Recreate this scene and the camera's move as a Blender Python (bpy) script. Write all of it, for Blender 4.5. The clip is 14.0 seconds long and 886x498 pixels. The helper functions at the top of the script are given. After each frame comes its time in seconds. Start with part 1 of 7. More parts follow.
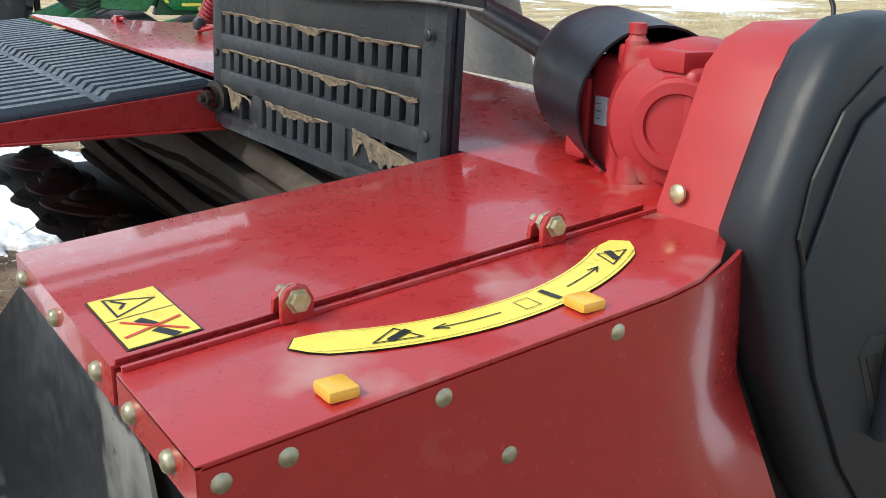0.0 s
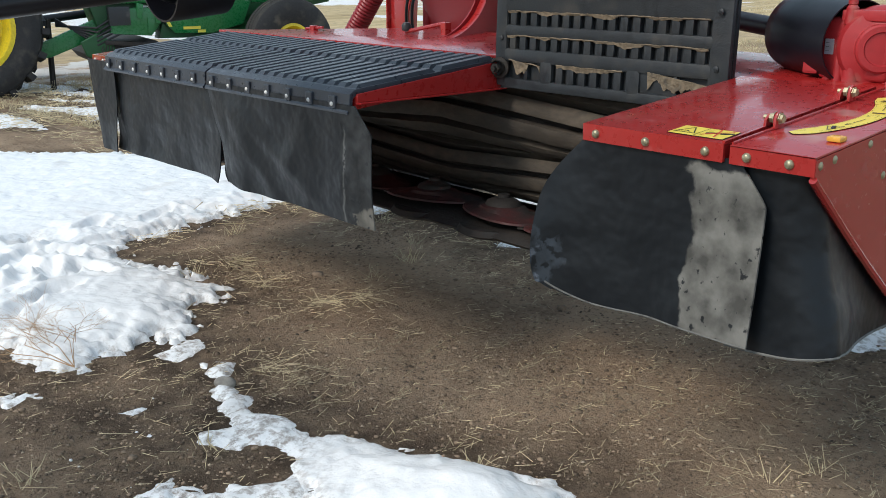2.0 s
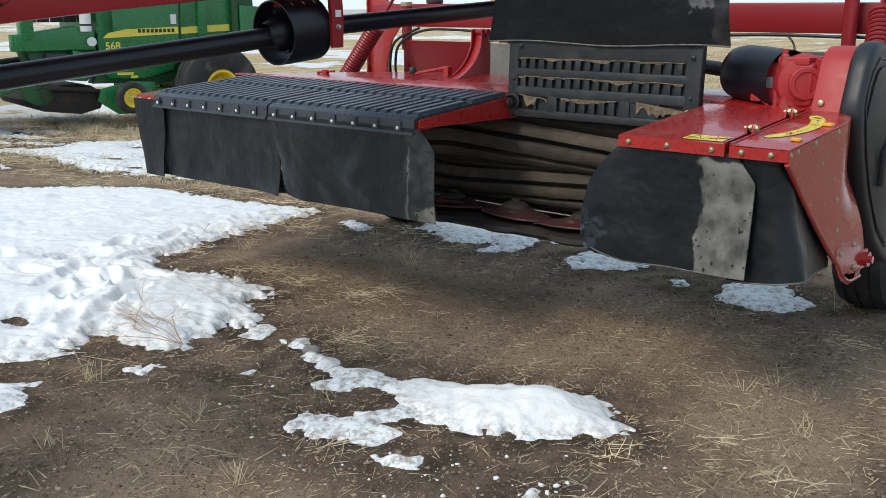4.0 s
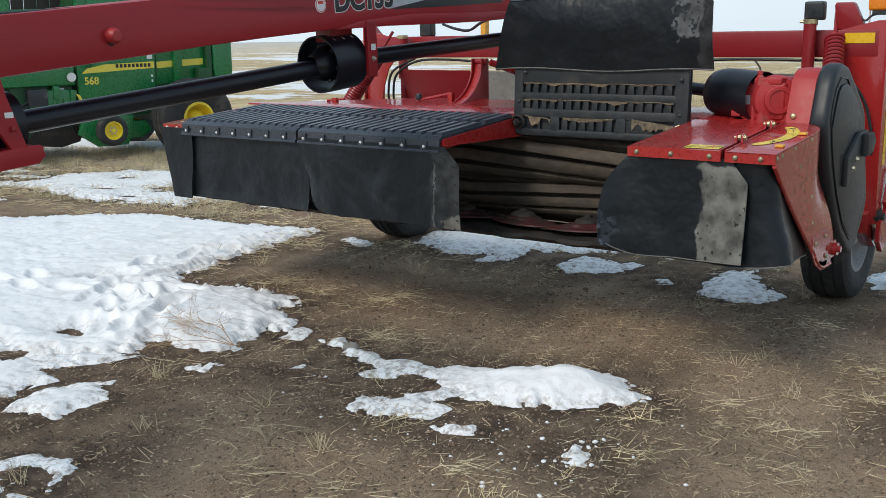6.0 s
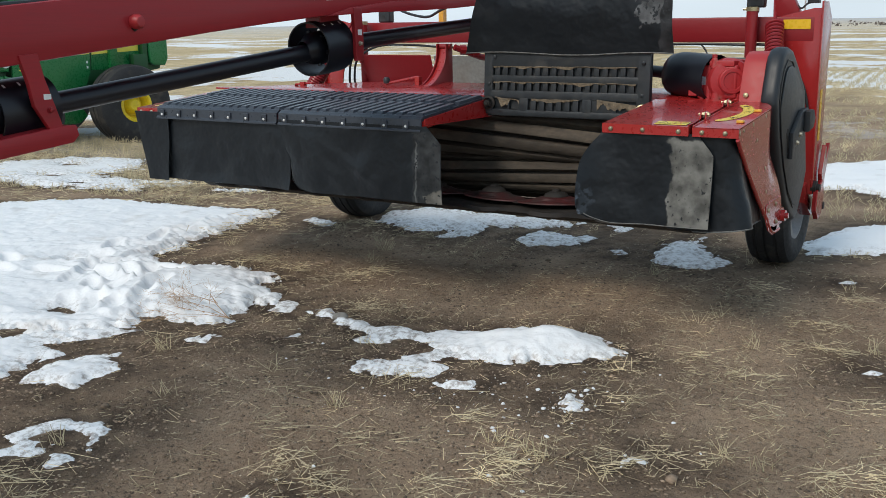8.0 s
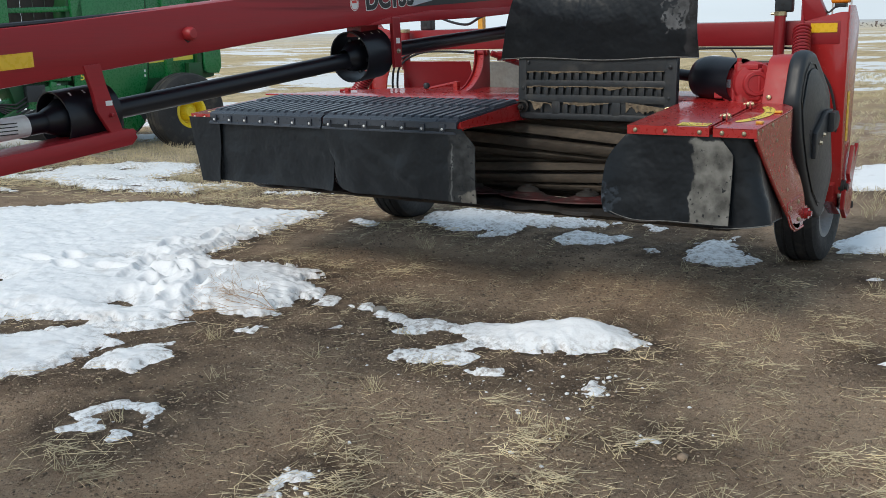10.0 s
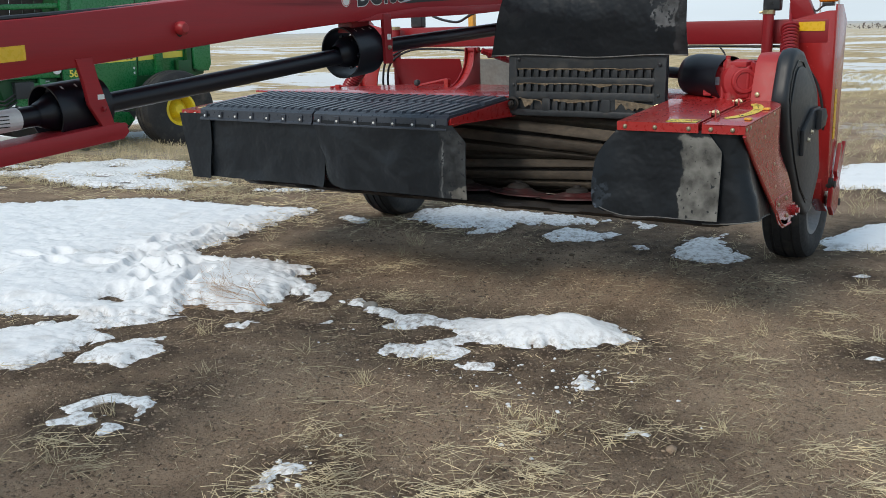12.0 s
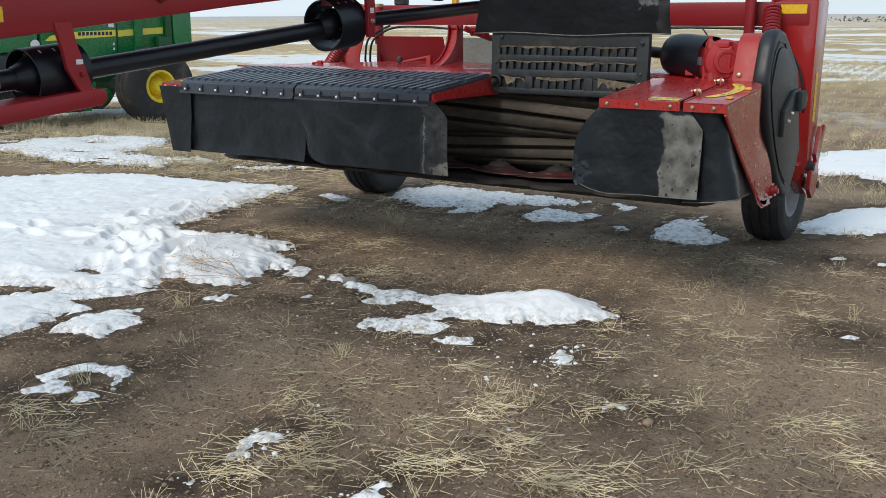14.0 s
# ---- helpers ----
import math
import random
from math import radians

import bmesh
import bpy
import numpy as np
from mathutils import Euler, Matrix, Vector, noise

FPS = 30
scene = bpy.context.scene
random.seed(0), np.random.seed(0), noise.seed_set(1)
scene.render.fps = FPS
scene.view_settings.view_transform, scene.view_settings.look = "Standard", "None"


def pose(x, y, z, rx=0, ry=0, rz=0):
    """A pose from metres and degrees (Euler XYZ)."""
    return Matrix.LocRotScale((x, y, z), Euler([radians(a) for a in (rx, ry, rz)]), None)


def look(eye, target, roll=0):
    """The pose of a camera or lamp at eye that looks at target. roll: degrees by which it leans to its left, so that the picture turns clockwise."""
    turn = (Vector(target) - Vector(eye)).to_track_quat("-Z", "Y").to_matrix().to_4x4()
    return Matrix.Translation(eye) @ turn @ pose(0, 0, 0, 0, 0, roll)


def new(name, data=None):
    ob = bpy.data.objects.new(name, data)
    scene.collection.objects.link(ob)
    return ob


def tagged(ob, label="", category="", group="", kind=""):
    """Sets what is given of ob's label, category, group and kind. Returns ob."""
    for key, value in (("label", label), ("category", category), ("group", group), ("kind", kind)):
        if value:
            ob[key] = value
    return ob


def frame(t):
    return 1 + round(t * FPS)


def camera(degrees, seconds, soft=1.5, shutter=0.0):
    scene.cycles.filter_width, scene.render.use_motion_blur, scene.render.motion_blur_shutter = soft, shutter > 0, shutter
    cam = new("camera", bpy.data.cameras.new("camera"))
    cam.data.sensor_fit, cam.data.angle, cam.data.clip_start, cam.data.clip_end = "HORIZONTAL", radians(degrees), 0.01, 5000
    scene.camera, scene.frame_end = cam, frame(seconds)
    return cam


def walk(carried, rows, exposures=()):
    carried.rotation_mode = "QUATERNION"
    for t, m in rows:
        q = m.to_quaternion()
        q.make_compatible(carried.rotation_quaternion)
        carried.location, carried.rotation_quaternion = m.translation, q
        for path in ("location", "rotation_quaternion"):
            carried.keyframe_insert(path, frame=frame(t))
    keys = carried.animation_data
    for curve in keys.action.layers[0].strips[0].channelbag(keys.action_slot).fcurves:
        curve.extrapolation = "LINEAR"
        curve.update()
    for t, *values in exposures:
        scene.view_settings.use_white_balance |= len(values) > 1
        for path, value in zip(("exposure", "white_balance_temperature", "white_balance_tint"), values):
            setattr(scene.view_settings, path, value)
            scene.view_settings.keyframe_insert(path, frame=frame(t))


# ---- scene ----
cam = camera(48.5, 14.0, soft=0.8)
METRES, EYE, TILT, LEAN, TURN = 5.0, 1.533, 0.0, 0.0, 55.4
ROWS = [
    (0.0, 0.0, 0.0, 0.0, 0.36, -17.6, -1.14),
    (0.5, -0.0608, -0.0626, 0.0011, -2.0, -17.26, -0.3),
    (1.0, -0.1162, -0.1377, -0.0029, -3.88, -16.88, -0.31),
    (1.5, -0.1951, -0.1953, -0.0001, -5.75, -16.97, -0.14),
    (2.0, -0.2543, -0.263, 0.0013, -6.66, -16.46, 0.54),
    (2.5, -0.3123, -0.3191, 0.0092, -10.41, -14.4, 0.65),
    (3.0, -0.3691, -0.3674, 0.0102, -12.8, -13.78, -0.02),
    (5.5, -0.5188, -0.535, 0.0135, -17.03, -13.57, 0.92),
    (6.0, -0.5583, -0.5423, 0.0146, -18.34, -12.17, 0.88),
    (6.5, -0.6014, -0.5377, 0.0192, -19.28, -11.59, 1.51),
    (7.0, -0.606, -0.5447, 0.0182, -19.37, -11.78, 1.35),
    (7.5, -0.6127, -0.5636, 0.0191, -20.93, -11.99, 1.34),
    (8.0, -0.6537, -0.5824, 0.0156, -23.49, -13.01, 0.85),
    (8.5, -0.666, -0.6047, 0.0215, -23.07, -12.96, 0.68),
    (9.0, -0.6549, -0.6323, 0.0182, -20.6, -12.91, 1.52),
    (11.5, -0.661, -0.6468, 0.018, -20.67, -12.38, 1.5),
    (12.0, -0.6611, -0.6466, 0.0145, -21.15, -12.67, 1.25),
    (12.5, -0.6616, -0.6461, 0.011, -21.21, -12.68, 0.93),
    (13.0, -0.6617, -0.6472, 0.0078, -21.42, -12.53, 0.68),
    (13.5, -0.6625, -0.6488, 0.0041, -21.71, -12.95, 0.36),
    (14.0, -0.662, -0.6477, 0.0026, -22.11, -13.48, 0.22),
]
walk(cam, [(t, pose(0, 0, EYE, TILT, LEAN, TURN) @ pose(METRES * x, METRES * y, METRES * z, 90 + pitch, roll, yaw)) for t, x, y, z, yaw, pitch, roll in ROWS],
     exposures=((0.0, 0.42), (0.5, 0.54), (1.0, 0.72), (1.5, 0.56), (2.0, -0.05), (3.0, -0.10), (5.5, -0.25), (9.0, -0.35), (11.5, -0.35), (14.0, -0.28)))

# ---- light: thin bright overcast, sun veiled ----
scene.view_settings.exposure = 0.0
SUN_ELEV, SUN_AZ = 43.0, -100.0
world = bpy.data.worlds.new("overcast_sky")
scene.world = world
world.use_nodes = True
wn, wl = world.node_tree.nodes, world.node_tree.links
bg = wn["Background"]
sky = wn.new("ShaderNodeTexSky")
sky.sky_type = "NISHITA"
sky.sun_disc = False
sky.sun_elevation, sky.sun_rotation = radians(SUN_ELEV), radians(90 - SUN_AZ)
sky.air_density, sky.dust_density, sky.ozone_density = 1.0, 2.5, 1.5
wc = wn.new("ShaderNodeTexCoord")
wm = wn.new("ShaderNodeMapping")
wm.inputs["Scale"].default_value = (1.2, 1.2, 5.0)
cl = wn.new("ShaderNodeTexNoise")
cl.inputs["Scale"].default_value, cl.inputs["Detail"].default_value = 2.0, 4.0
cr = wn.new("ShaderNodeMapRange")
cr.inputs["From Min"].default_value, cr.inputs["From Max"].default_value = 0.35, 0.7
cr.inputs["To Min"].default_value, cr.inputs["To Max"].default_value = 0.86, 1.0
mixw = wn.new("ShaderNodeMix")
mixw.data_type = "RGBA"
sepw = wn.new("ShaderNodeSeparateXYZ")
wl.new(wc.outputs["Generated"], sepw.inputs["Vector"])
hz = wn.new("ShaderNodeMapRange")
hz.interpolation_type = "SMOOTHSTEP"
hz.inputs["From Min"].default_value, hz.inputs["From Max"].default_value = 0.0, 0.45
veil = wn.new("ShaderNodeMix")
veil.data_type = "RGBA"
veil.inputs["A"].default_value, veil.inputs["B"].default_value = (11.8, 13.6, 14.9, 1), (6.6, 8.9, 11.2, 1)
wl.new(sepw.outputs["Z"], hz.inputs["Value"])
wl.new(hz.outputs["Result"], veil.inputs["Factor"])
wl.new(veil.outputs["Result"], mixw.inputs["B"])
wl.new(wc.outputs["Generated"], wm.inputs["Vector"])
wl.new(wm.outputs["Vector"], cl.inputs["Vector"])
wl.new(cl.outputs["Fac"], cr.inputs["Value"])
wl.new(cr.outputs["Result"], mixw.inputs["Factor"])
wl.new(sky.outputs["Color"], mixw.inputs["A"])
wl.new(mixw.outputs["Result"], bg.inputs["Color"])
bg.inputs["Strength"].default_value = 0.083
sun = new("sun", bpy.data.lights.new("sun", "SUN"))
sun.data.energy, sun.data.angle, sun.data.color = 2.5, radians(24), (1.0, 0.92, 0.81)
sun.matrix_world = look((30 * math.cos(radians(SUN_AZ)), 30 * math.sin(radians(SUN_AZ)), 30 * math.tan(radians(SUN_ELEV))), (0, 0, 0))

# ---- materials ----
def material(name, colour, rough=0.5, metal=0.0, dirt=None, dirt_amount=0.0, dirt_scale=6.0, vary=0.12, grain=40.0, bump=0.0, bump_scale=60.0, coat=0.0, rough_vary=0.12, streak=None, ripple=0.0, worn=(), spec=0.5):
    """Painted or moulded surface: two scales of tone, dirt in noisy patches, fine relief."""
    m = bpy.data.materials.new(name)
    m.use_nodes = True
    n, l = m.node_tree.nodes, m.node_tree.links
    b = n["Principled BSDF"]
    geo = n.new("ShaderNodeNewGeometry")
    mp = n.new("ShaderNodeMapping")
    mp.inputs["Scale"].default_value = streak or (1, 1, 1)
    l.new(geo.outputs["Position"], mp.inputs["Vector"])

    def noise_tex(scale, detail):
        t = n.new("ShaderNodeTexNoise")
        t.inputs["Scale"].default_value, t.inputs["Detail"].default_value = scale, detail
        l.new(mp.outputs["Vector"], t.inputs["Vector"])
        return t

    def ranged(src, a, b2, c, d):
        r = n.new("ShaderNodeMapRange")
        for k, v in zip(("From Min", "From Max", "To Min", "To Max"), (a, b2, c, d)):
            r.inputs[k].default_value = v
        l.new(src, r.inputs["Value"])
        return r.outputs["Result"]

    big, fine = noise_tex(2.2, 3), noise_tex(grain, 4)
    hsv = n.new("ShaderNodeHueSaturation")
    hsv.inputs["Color"].default_value = (*colour, 1)
    add = n.new("ShaderNodeMath")
    add.operation = "MULTIPLY"
    l.new(ranged(big.outputs["Fac"], 0.3, 0.7, 1 - vary, 1 + vary), add.inputs[0])
    l.new(ranged(fine.outputs["Fac"], 0.3, 0.7, 1 - vary, 1 + vary), add.inputs[1])
    l.new(add.outputs["Value"], hsv.inputs["Value"])
    out = hsv.outputs["Color"]
    rgh = ranged(fine.outputs["Fac"], 0.3, 0.7, max(rough - rough_vary, 0.03), min(rough + rough_vary, 1))
    if dirt:
        d1, d2 = noise_tex(dirt_scale, 8), noise_tex(dirt_scale * 0.3, 2)
        mul = n.new("ShaderNodeMath")
        mul.operation = "MULTIPLY"
        l.new(ranged(d1.outputs["Fac"], 0.68 - 0.4 * dirt_amount, 0.85 - 0.3 * dirt_amount, 0, 1), mul.inputs[0])
        l.new(ranged(d2.outputs["Fac"], 0.3, 0.65, 0.2, 1), mul.inputs[1])
        mx = n.new("ShaderNodeMix")
        mx.data_type = "RGBA"
        mx.inputs["B"].default_value = (*dirt, 1)
        l.new(mul.outputs["Value"], mx.inputs["Factor"])
        l.new(out, mx.inputs["A"])
        out = mx.outputs["Result"]
        mr = n.new("ShaderNodeMix")
        mr.inputs["B"].default_value = 0.85
        l.new(mul.outputs["Value"], mr.inputs["Factor"])
        l.new(rgh, mr.inputs["A"])
        rgh = mr.outputs["Result"]
    sep = n.new("ShaderNodeSeparateXYZ")
    l.new(geo.outputs["Position"], sep.inputs["Vector"])
    for x0, x1, z0, z1, tone, ragged, *hole in worn:
        cut = hole[0] if hole else 0.36
        wn1, wn2 = noise_tex(11, 7), noise_tex(36, 8)
        fac = None
        for axis, lo, hi in (("X", x0, x1), ("Z", z0, z1)):
            off = n.new("ShaderNodeMath")
            off.operation = "MULTIPLY_ADD"
            off.inputs[1].default_value, off.inputs[2].default_value = ragged, -ragged * 0.5
            l.new(wn1.outputs["Fac"], off.inputs[0])
            pos = n.new("ShaderNodeMath")
            l.new(sep.outputs[axis], pos.inputs[0])
            l.new(off.outputs["Value"], pos.inputs[1])
            for a, c in ((lo, lo + 0.010), (hi, hi - 0.010)):
                r = ranged(pos.outputs["Value"], a, c, 0, 1)
                if fac is None:
                    fac = r
                else:
                    mu = n.new("ShaderNodeMath")
                    mu.operation = "MULTIPLY"
                    l.new(fac, mu.inputs[0])
                    l.new(r, mu.inputs[1])
                    fac = mu.outputs["Value"]
        mu = n.new("ShaderNodeMath")
        mu.operation = "MULTIPLY"
        l.new(fac, mu.inputs[0])
        l.new(ranged(wn2.outputs["Fac"], cut, cut + 0.05, 0.05, 1), mu.inputs[1])
        mx = n.new("ShaderNodeMix")
        mx.data_type = "RGBA"
        wn3 = noise_tex(13, 9)
        th = n.new("ShaderNodeHueSaturation")
        th.inputs["Color"].default_value = (*tone, 1)
        l.new(ranged(wn3.outputs["Fac"], 0.35, 0.65, 0.40, 1.2), th.inputs["Value"])
        l.new(th.outputs["Color"], mx.inputs["B"])
        l.new(mu.outputs["Value"], mx.inputs["Factor"])
        l.new(out, mx.inputs["A"])
        out = mx.outputs["Result"]
        mr = n.new("ShaderNodeMix")
        mr.inputs["B"].default_value = 0.8
        l.new(mu.outputs["Value"], mr.inputs["Factor"])
        l.new(rgh, mr.inputs["A"])
        rgh = mr.outputs["Result"]
    l.new(out, b.inputs["Base Color"])
    l.new(rgh, b.inputs["Roughness"])
    b.inputs["Metallic"].default_value = metal
    b.inputs["Specular IOR Level"].default_value = spec
    b.inputs["Coat Weight"].default_value = coat
    b.inputs["Coat Roughness"].default_value = 0.07
    last = None
    for height, scale in ((bump, bump_scale), (ripple, 5.0)):
        if height:
            t = noise_tex(scale, 3)
            bp = n.new("ShaderNodeBump")
            bp.inputs["Strength"].default_value, bp.inputs["Distance"].default_value = 1.0, height
            l.new(t.outputs["Fac"], bp.inputs["Height"])
            if last:
                l.new(last.outputs["Normal"], bp.inputs["Normal"])
            last = bp
    if last:
        l.new(last.outputs["Normal"], b.inputs["Normal"])
    return m


DUST = (0.30, 0.24, 0.18)
red = material("red_paint", (0.385, 0.020, 0.019), 0.30, dirt=(0.42, 0.20, 0.18), dirt_amount=0.20, dirt_scale=7, vary=0.06, coat=0.55, rough_vary=0.06, ripple=0.0015)
red_scuffed = material("red_paint_scuffed", (0.385, 0.020, 0.019), 0.30, dirt=(0.46, 0.26, 0.23), dirt_amount=0.36, dirt_scale=8, vary=0.06, coat=0.5, rough_vary=0.06, ripple=0.0015)
red_dusty = material("red_paint_dusty", (0.36, 0.021, 0.021), 0.25, dirt=(0.36, 0.12, 0.10), dirt_amount=0.03, dirt_scale=5, vary=0.035, rough_vary=0.03, coat=0.45)
red_cast = material("red_cast_iron_paint", (0.40, 0.027, 0.032), 0.45, dirt=(0.36, 0.15, 0.12), dirt_amount=0.18, dirt_scale=14, vary=0.06, rough_vary=0.05, bump=0.0003, bump_scale=120)
red_satin = material("red_satin_paint", (0.40, 0.030, 0.031), 0.5, dirt=(0.40, 0.16, 0.14), dirt_amount=0.15, dirt_scale=9, vary=0.05, rough_vary=0.06)
red_dark = material("red_paint_weathered", (0.27, 0.014, 0.019), 0.36, dirt=(0.20, 0.05, 0.05), dirt_amount=0.12, dirt_scale=4, vary=0.04, rough_vary=0.03, streak=(1, 0.25, 2.2))
plastic = material("black_moulded_plastic", (0.021, 0.024, 0.028), 0.42, dirt=(0.13, 0.12, 0.11), dirt_amount=0.22, dirt_scale=9, bump=0.0006, bump_scale=260)
door_plastic = material("muddy_black_plastic", (0.021, 0.025, 0.029), 0.46, dirt=(0.075, 0.070, 0.062), dirt_amount=0.36, dirt_scale=13, vary=0.2, bump=0.001, bump_scale=150)
tongue_red = material("faded_tongue_paint", (0.33, 0.017, 0.023), 0.42, dirt=(0.15, 0.030, 0.032), dirt_amount=0.22, dirt_scale=5, vary=0.07, streak=(1, 0.12, 4), spec=0.35)
mat_grey = material("ribbed_mat_plastic", (0.034, 0.041, 0.054), 0.36, dirt=(0.10, 0.10, 0.10), dirt_amount=0.06, dirt_scale=6, bump=0.0005, bump_scale=200)
shield_black = material("shield_plastic", (0.016, 0.0195, 0.024), 0.46, rough_vary=0.04, vary=0.06, dirt=(0.05, 0.048, 0.044), dirt_amount=0.14, dirt_scale=4, bump=0.0002, bump_scale=300)
tube_black = material("black_enamel", (0.008, 0.009, 0.014), 0.36, vary=0.08, rough_vary=0.04, spec=0.4)
rubber_sheet = material("rubber_curtain", (0.0085, 0.0112, 0.0145), 0.38, dirt=(0.030, 0.034, 0.036), dirt_amount=0.12, dirt_scale=2.2, vary=0.08, rough_vary=0.05, bump=0.0004, bump_scale=60, ripple=0.024, spec=0.30)
RUB = dict(dirt=(0.030, 0.034, 0.036), dirt_amount=0.12, dirt_scale=2.2, vary=0.08, rough_vary=0.05, bump=0.0004, bump_scale=60, ripple=0.024, spec=0.30)
rubber_end = material("rubber_curtain_worn_end", (0.0085, 0.0112, 0.0145), 0.38, worn=((-2.535, -2.30, 0.5, 1.02, (0.045, 0.048, 0.05), 0.06), (-2.515, -2.495, 0.6, 0.97, (0.16, 0.16, 0.155), 0.05), (-2.45, -2.3, 0.5, 0.68, (0.17, 0.16, 0.14), 0.12)), **RUB)
rubber_strip = material("rubber_curtain_canvas_strip", (0.0085, 0.0112, 0.0145), 0.38, worn=((-1.045, -0.78, 0.5, 1.06, (0.165, 0.163, 0.150), 0.11, 0.335), (-1.66, -1.42, 0.5, 0.80, (0.036, 0.046, 0.058), 0.16, 0.42), (-1.56, -1.46, 0.62, 0.76, (0.10, 0.12, 0.15), 0.22, 0.47)), **RUB)
rubber_flap = material("rubber_curtain_scuffed", (0.0085, 0.0112, 0.0145), 0.38, worn=((-1.47, -1.20, 1.58, 1.80, (0.12, 0.125, 0.13), 0.22), (-1.36, -1.2, 1.40, 1.80, (0.03, 0.032, 0.035), 0.12)), **RUB)
weave = material("fabric_edge", (0.17, 0.17, 0.16), 0.9, dirt=(0.05, 0.05, 0.05), dirt_amount=0.5, dirt_scale=30, bump=0.002, bump_scale=400)
mud = material("dried_mud", (0.20, 0.155, 0.105), 0.95, dirt=(0.03, 0.03, 0.03), dirt_amount=0.45, dirt_scale=30, vary=0.35, grain=60, bump=0.006, bump_scale=60)
steel = material("zinc_bolt", (0.52, 0.50, 0.42), 0.38, metal=0.85, vary=0.15, grain=90)
brass = material("yellow_zinc", (0.55, 0.47, 0.28), 0.35, metal=0.8, vary=0.15)
zinc = material("dull_olive_zinc", (0.40, 0.36, 0.24), 0.42, metal=0.7, vary=0.25, grain=120)
galv = material("galvanised_sheet", (0.44, 0.43, 0.41), 0.5, metal=0.35, dirt=(0.32, 0.25, 0.2), dirt_amount=0.4, dirt_scale=3, vary=0.15)
decal_yellow = material("yellow_decal", (0.82, 0.64, 0.10), 0.35, vary=0.05, dirt=(0.5, 0.36, 0.12), dirt_amount=0.2)
decal_black = material("decal_black", (0.015, 0.015, 0.015), 0.4, vary=0.05)
decal_white = material("decal_white", (0.75, 0.75, 0.73), 0.4, vary=0.05)
decal_grey = material("decal_silver", (0.42, 0.44, 0.48), 0.35, vary=0.08)
decal_red = material("decal_red", (0.62, 0.04, 0.03), 0.4, vary=0.05)
amber = material("amber_lens", (0.80, 0.24, 0.02), 0.2, vary=0.05)
amber_marker = material("amber_reflector", (0.80, 0.42, 0.06), 0.25, vary=0.08)
reflector = material("yellow_reflective_tape", (0.82, 0.50, 0.02), 0.3, vary=0.04)
tyre_rubber = material("tyre_rubber", (0.022, 0.022, 0.023), 0.75, dirt=(0.10, 0.085, 0.07), dirt_amount=0.35, dirt_scale=7, bump=0.002, bump_scale=60)
rim_white = material("grey_rim", (0.30, 0.30, 0.30), 0.4, dirt=DUST, dirt_amount=0.3)
lemon = material("lemon_decal", (0.80, 0.66, 0.08), 0.4, vary=0.04)
rim_yellow = material("yellow_rim", (0.80, 0.60, 0.03), 0.4, dirt=(0.4, 0.3, 0.1), dirt_amount=0.2)
green = material("green_paint", (0.012, 0.165, 0.045), 0.30, dirt=(0.06, 0.11, 0.05), dirt_amount=0.16, dirt_scale=2, vary=0.1, coat=0.2)
# darker copy of the green: shade on sheltered parts put into its colour
green_shaded = material("green_paint_shaded_parts", (0.010, 0.075, 0.022), 0.5, dirt=(0.06, 0.06, 0.045), dirt_amount=0.4)
belt_brown = material("baler_belts", (0.045, 0.035, 0.030), 0.7, vary=0.3, streak=(1, 1, 0.15))
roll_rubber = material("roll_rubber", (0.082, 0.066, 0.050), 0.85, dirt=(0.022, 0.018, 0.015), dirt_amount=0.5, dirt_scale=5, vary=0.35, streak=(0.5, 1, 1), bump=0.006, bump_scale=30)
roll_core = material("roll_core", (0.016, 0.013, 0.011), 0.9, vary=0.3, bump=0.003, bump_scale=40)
# grimy steel, its base near black to carry the header's inner shade too
grime_and_shade = material("grimy_steel_and_shade", (0.020, 0.017, 0.015), 0.75, dirt=(0.05, 0.036, 0.027), dirt_amount=0.5, dirt_scale=6, vary=0.3, bump=0.002, bump_scale=50)
# worn, grimy red; the deck's shade is also put into these dark tones
disc_red_shaded = material("worn_red_disc_and_shade", (0.075, 0.008, 0.009), 0.45, dirt=(0.020, 0.016, 0.014), dirt_amount=1.0, dirt_scale=9, vary=0.25, bump=0.001, bump_scale=60)
hose_black = material("hose_rubber", (0.018, 0.018, 0.020), 0.5, vary=0.15)
straw_mat = material("straw", (0.72, 0.60, 0.385), 0.75, vary=0.3, grain=9)
straw_pale = material("stubble", (0.62, 0.53, 0.34), 0.8, vary=0.3, grain=5)
stone_mat = material("clods", (0.27, 0.197, 0.137), 0.95, vary=0.45, grain=25, bump=0.004, bump_scale=70)
stone_grey = material("field_stone", (0.27, 0.25, 0.22), 0.85, vary=0.25, grain=45, bump=0.002, bump_scale=60)
scrub_mat = material("bare_scrub", (0.13, 0.10, 0.085), 0.9, vary=0.3, grain=2)
damp_mat = material("damp_clods", (0.125, 0.089, 0.062), 0.9, vary=0.4, grain=25)
crumb_mat = material("pale_crumbs", (0.40, 0.32, 0.23), 0.95, vary=0.4, grain=30)
weed_mat = material("dry_weed", (0.45, 0.28, 0.15), 0.8, vary=0.2)


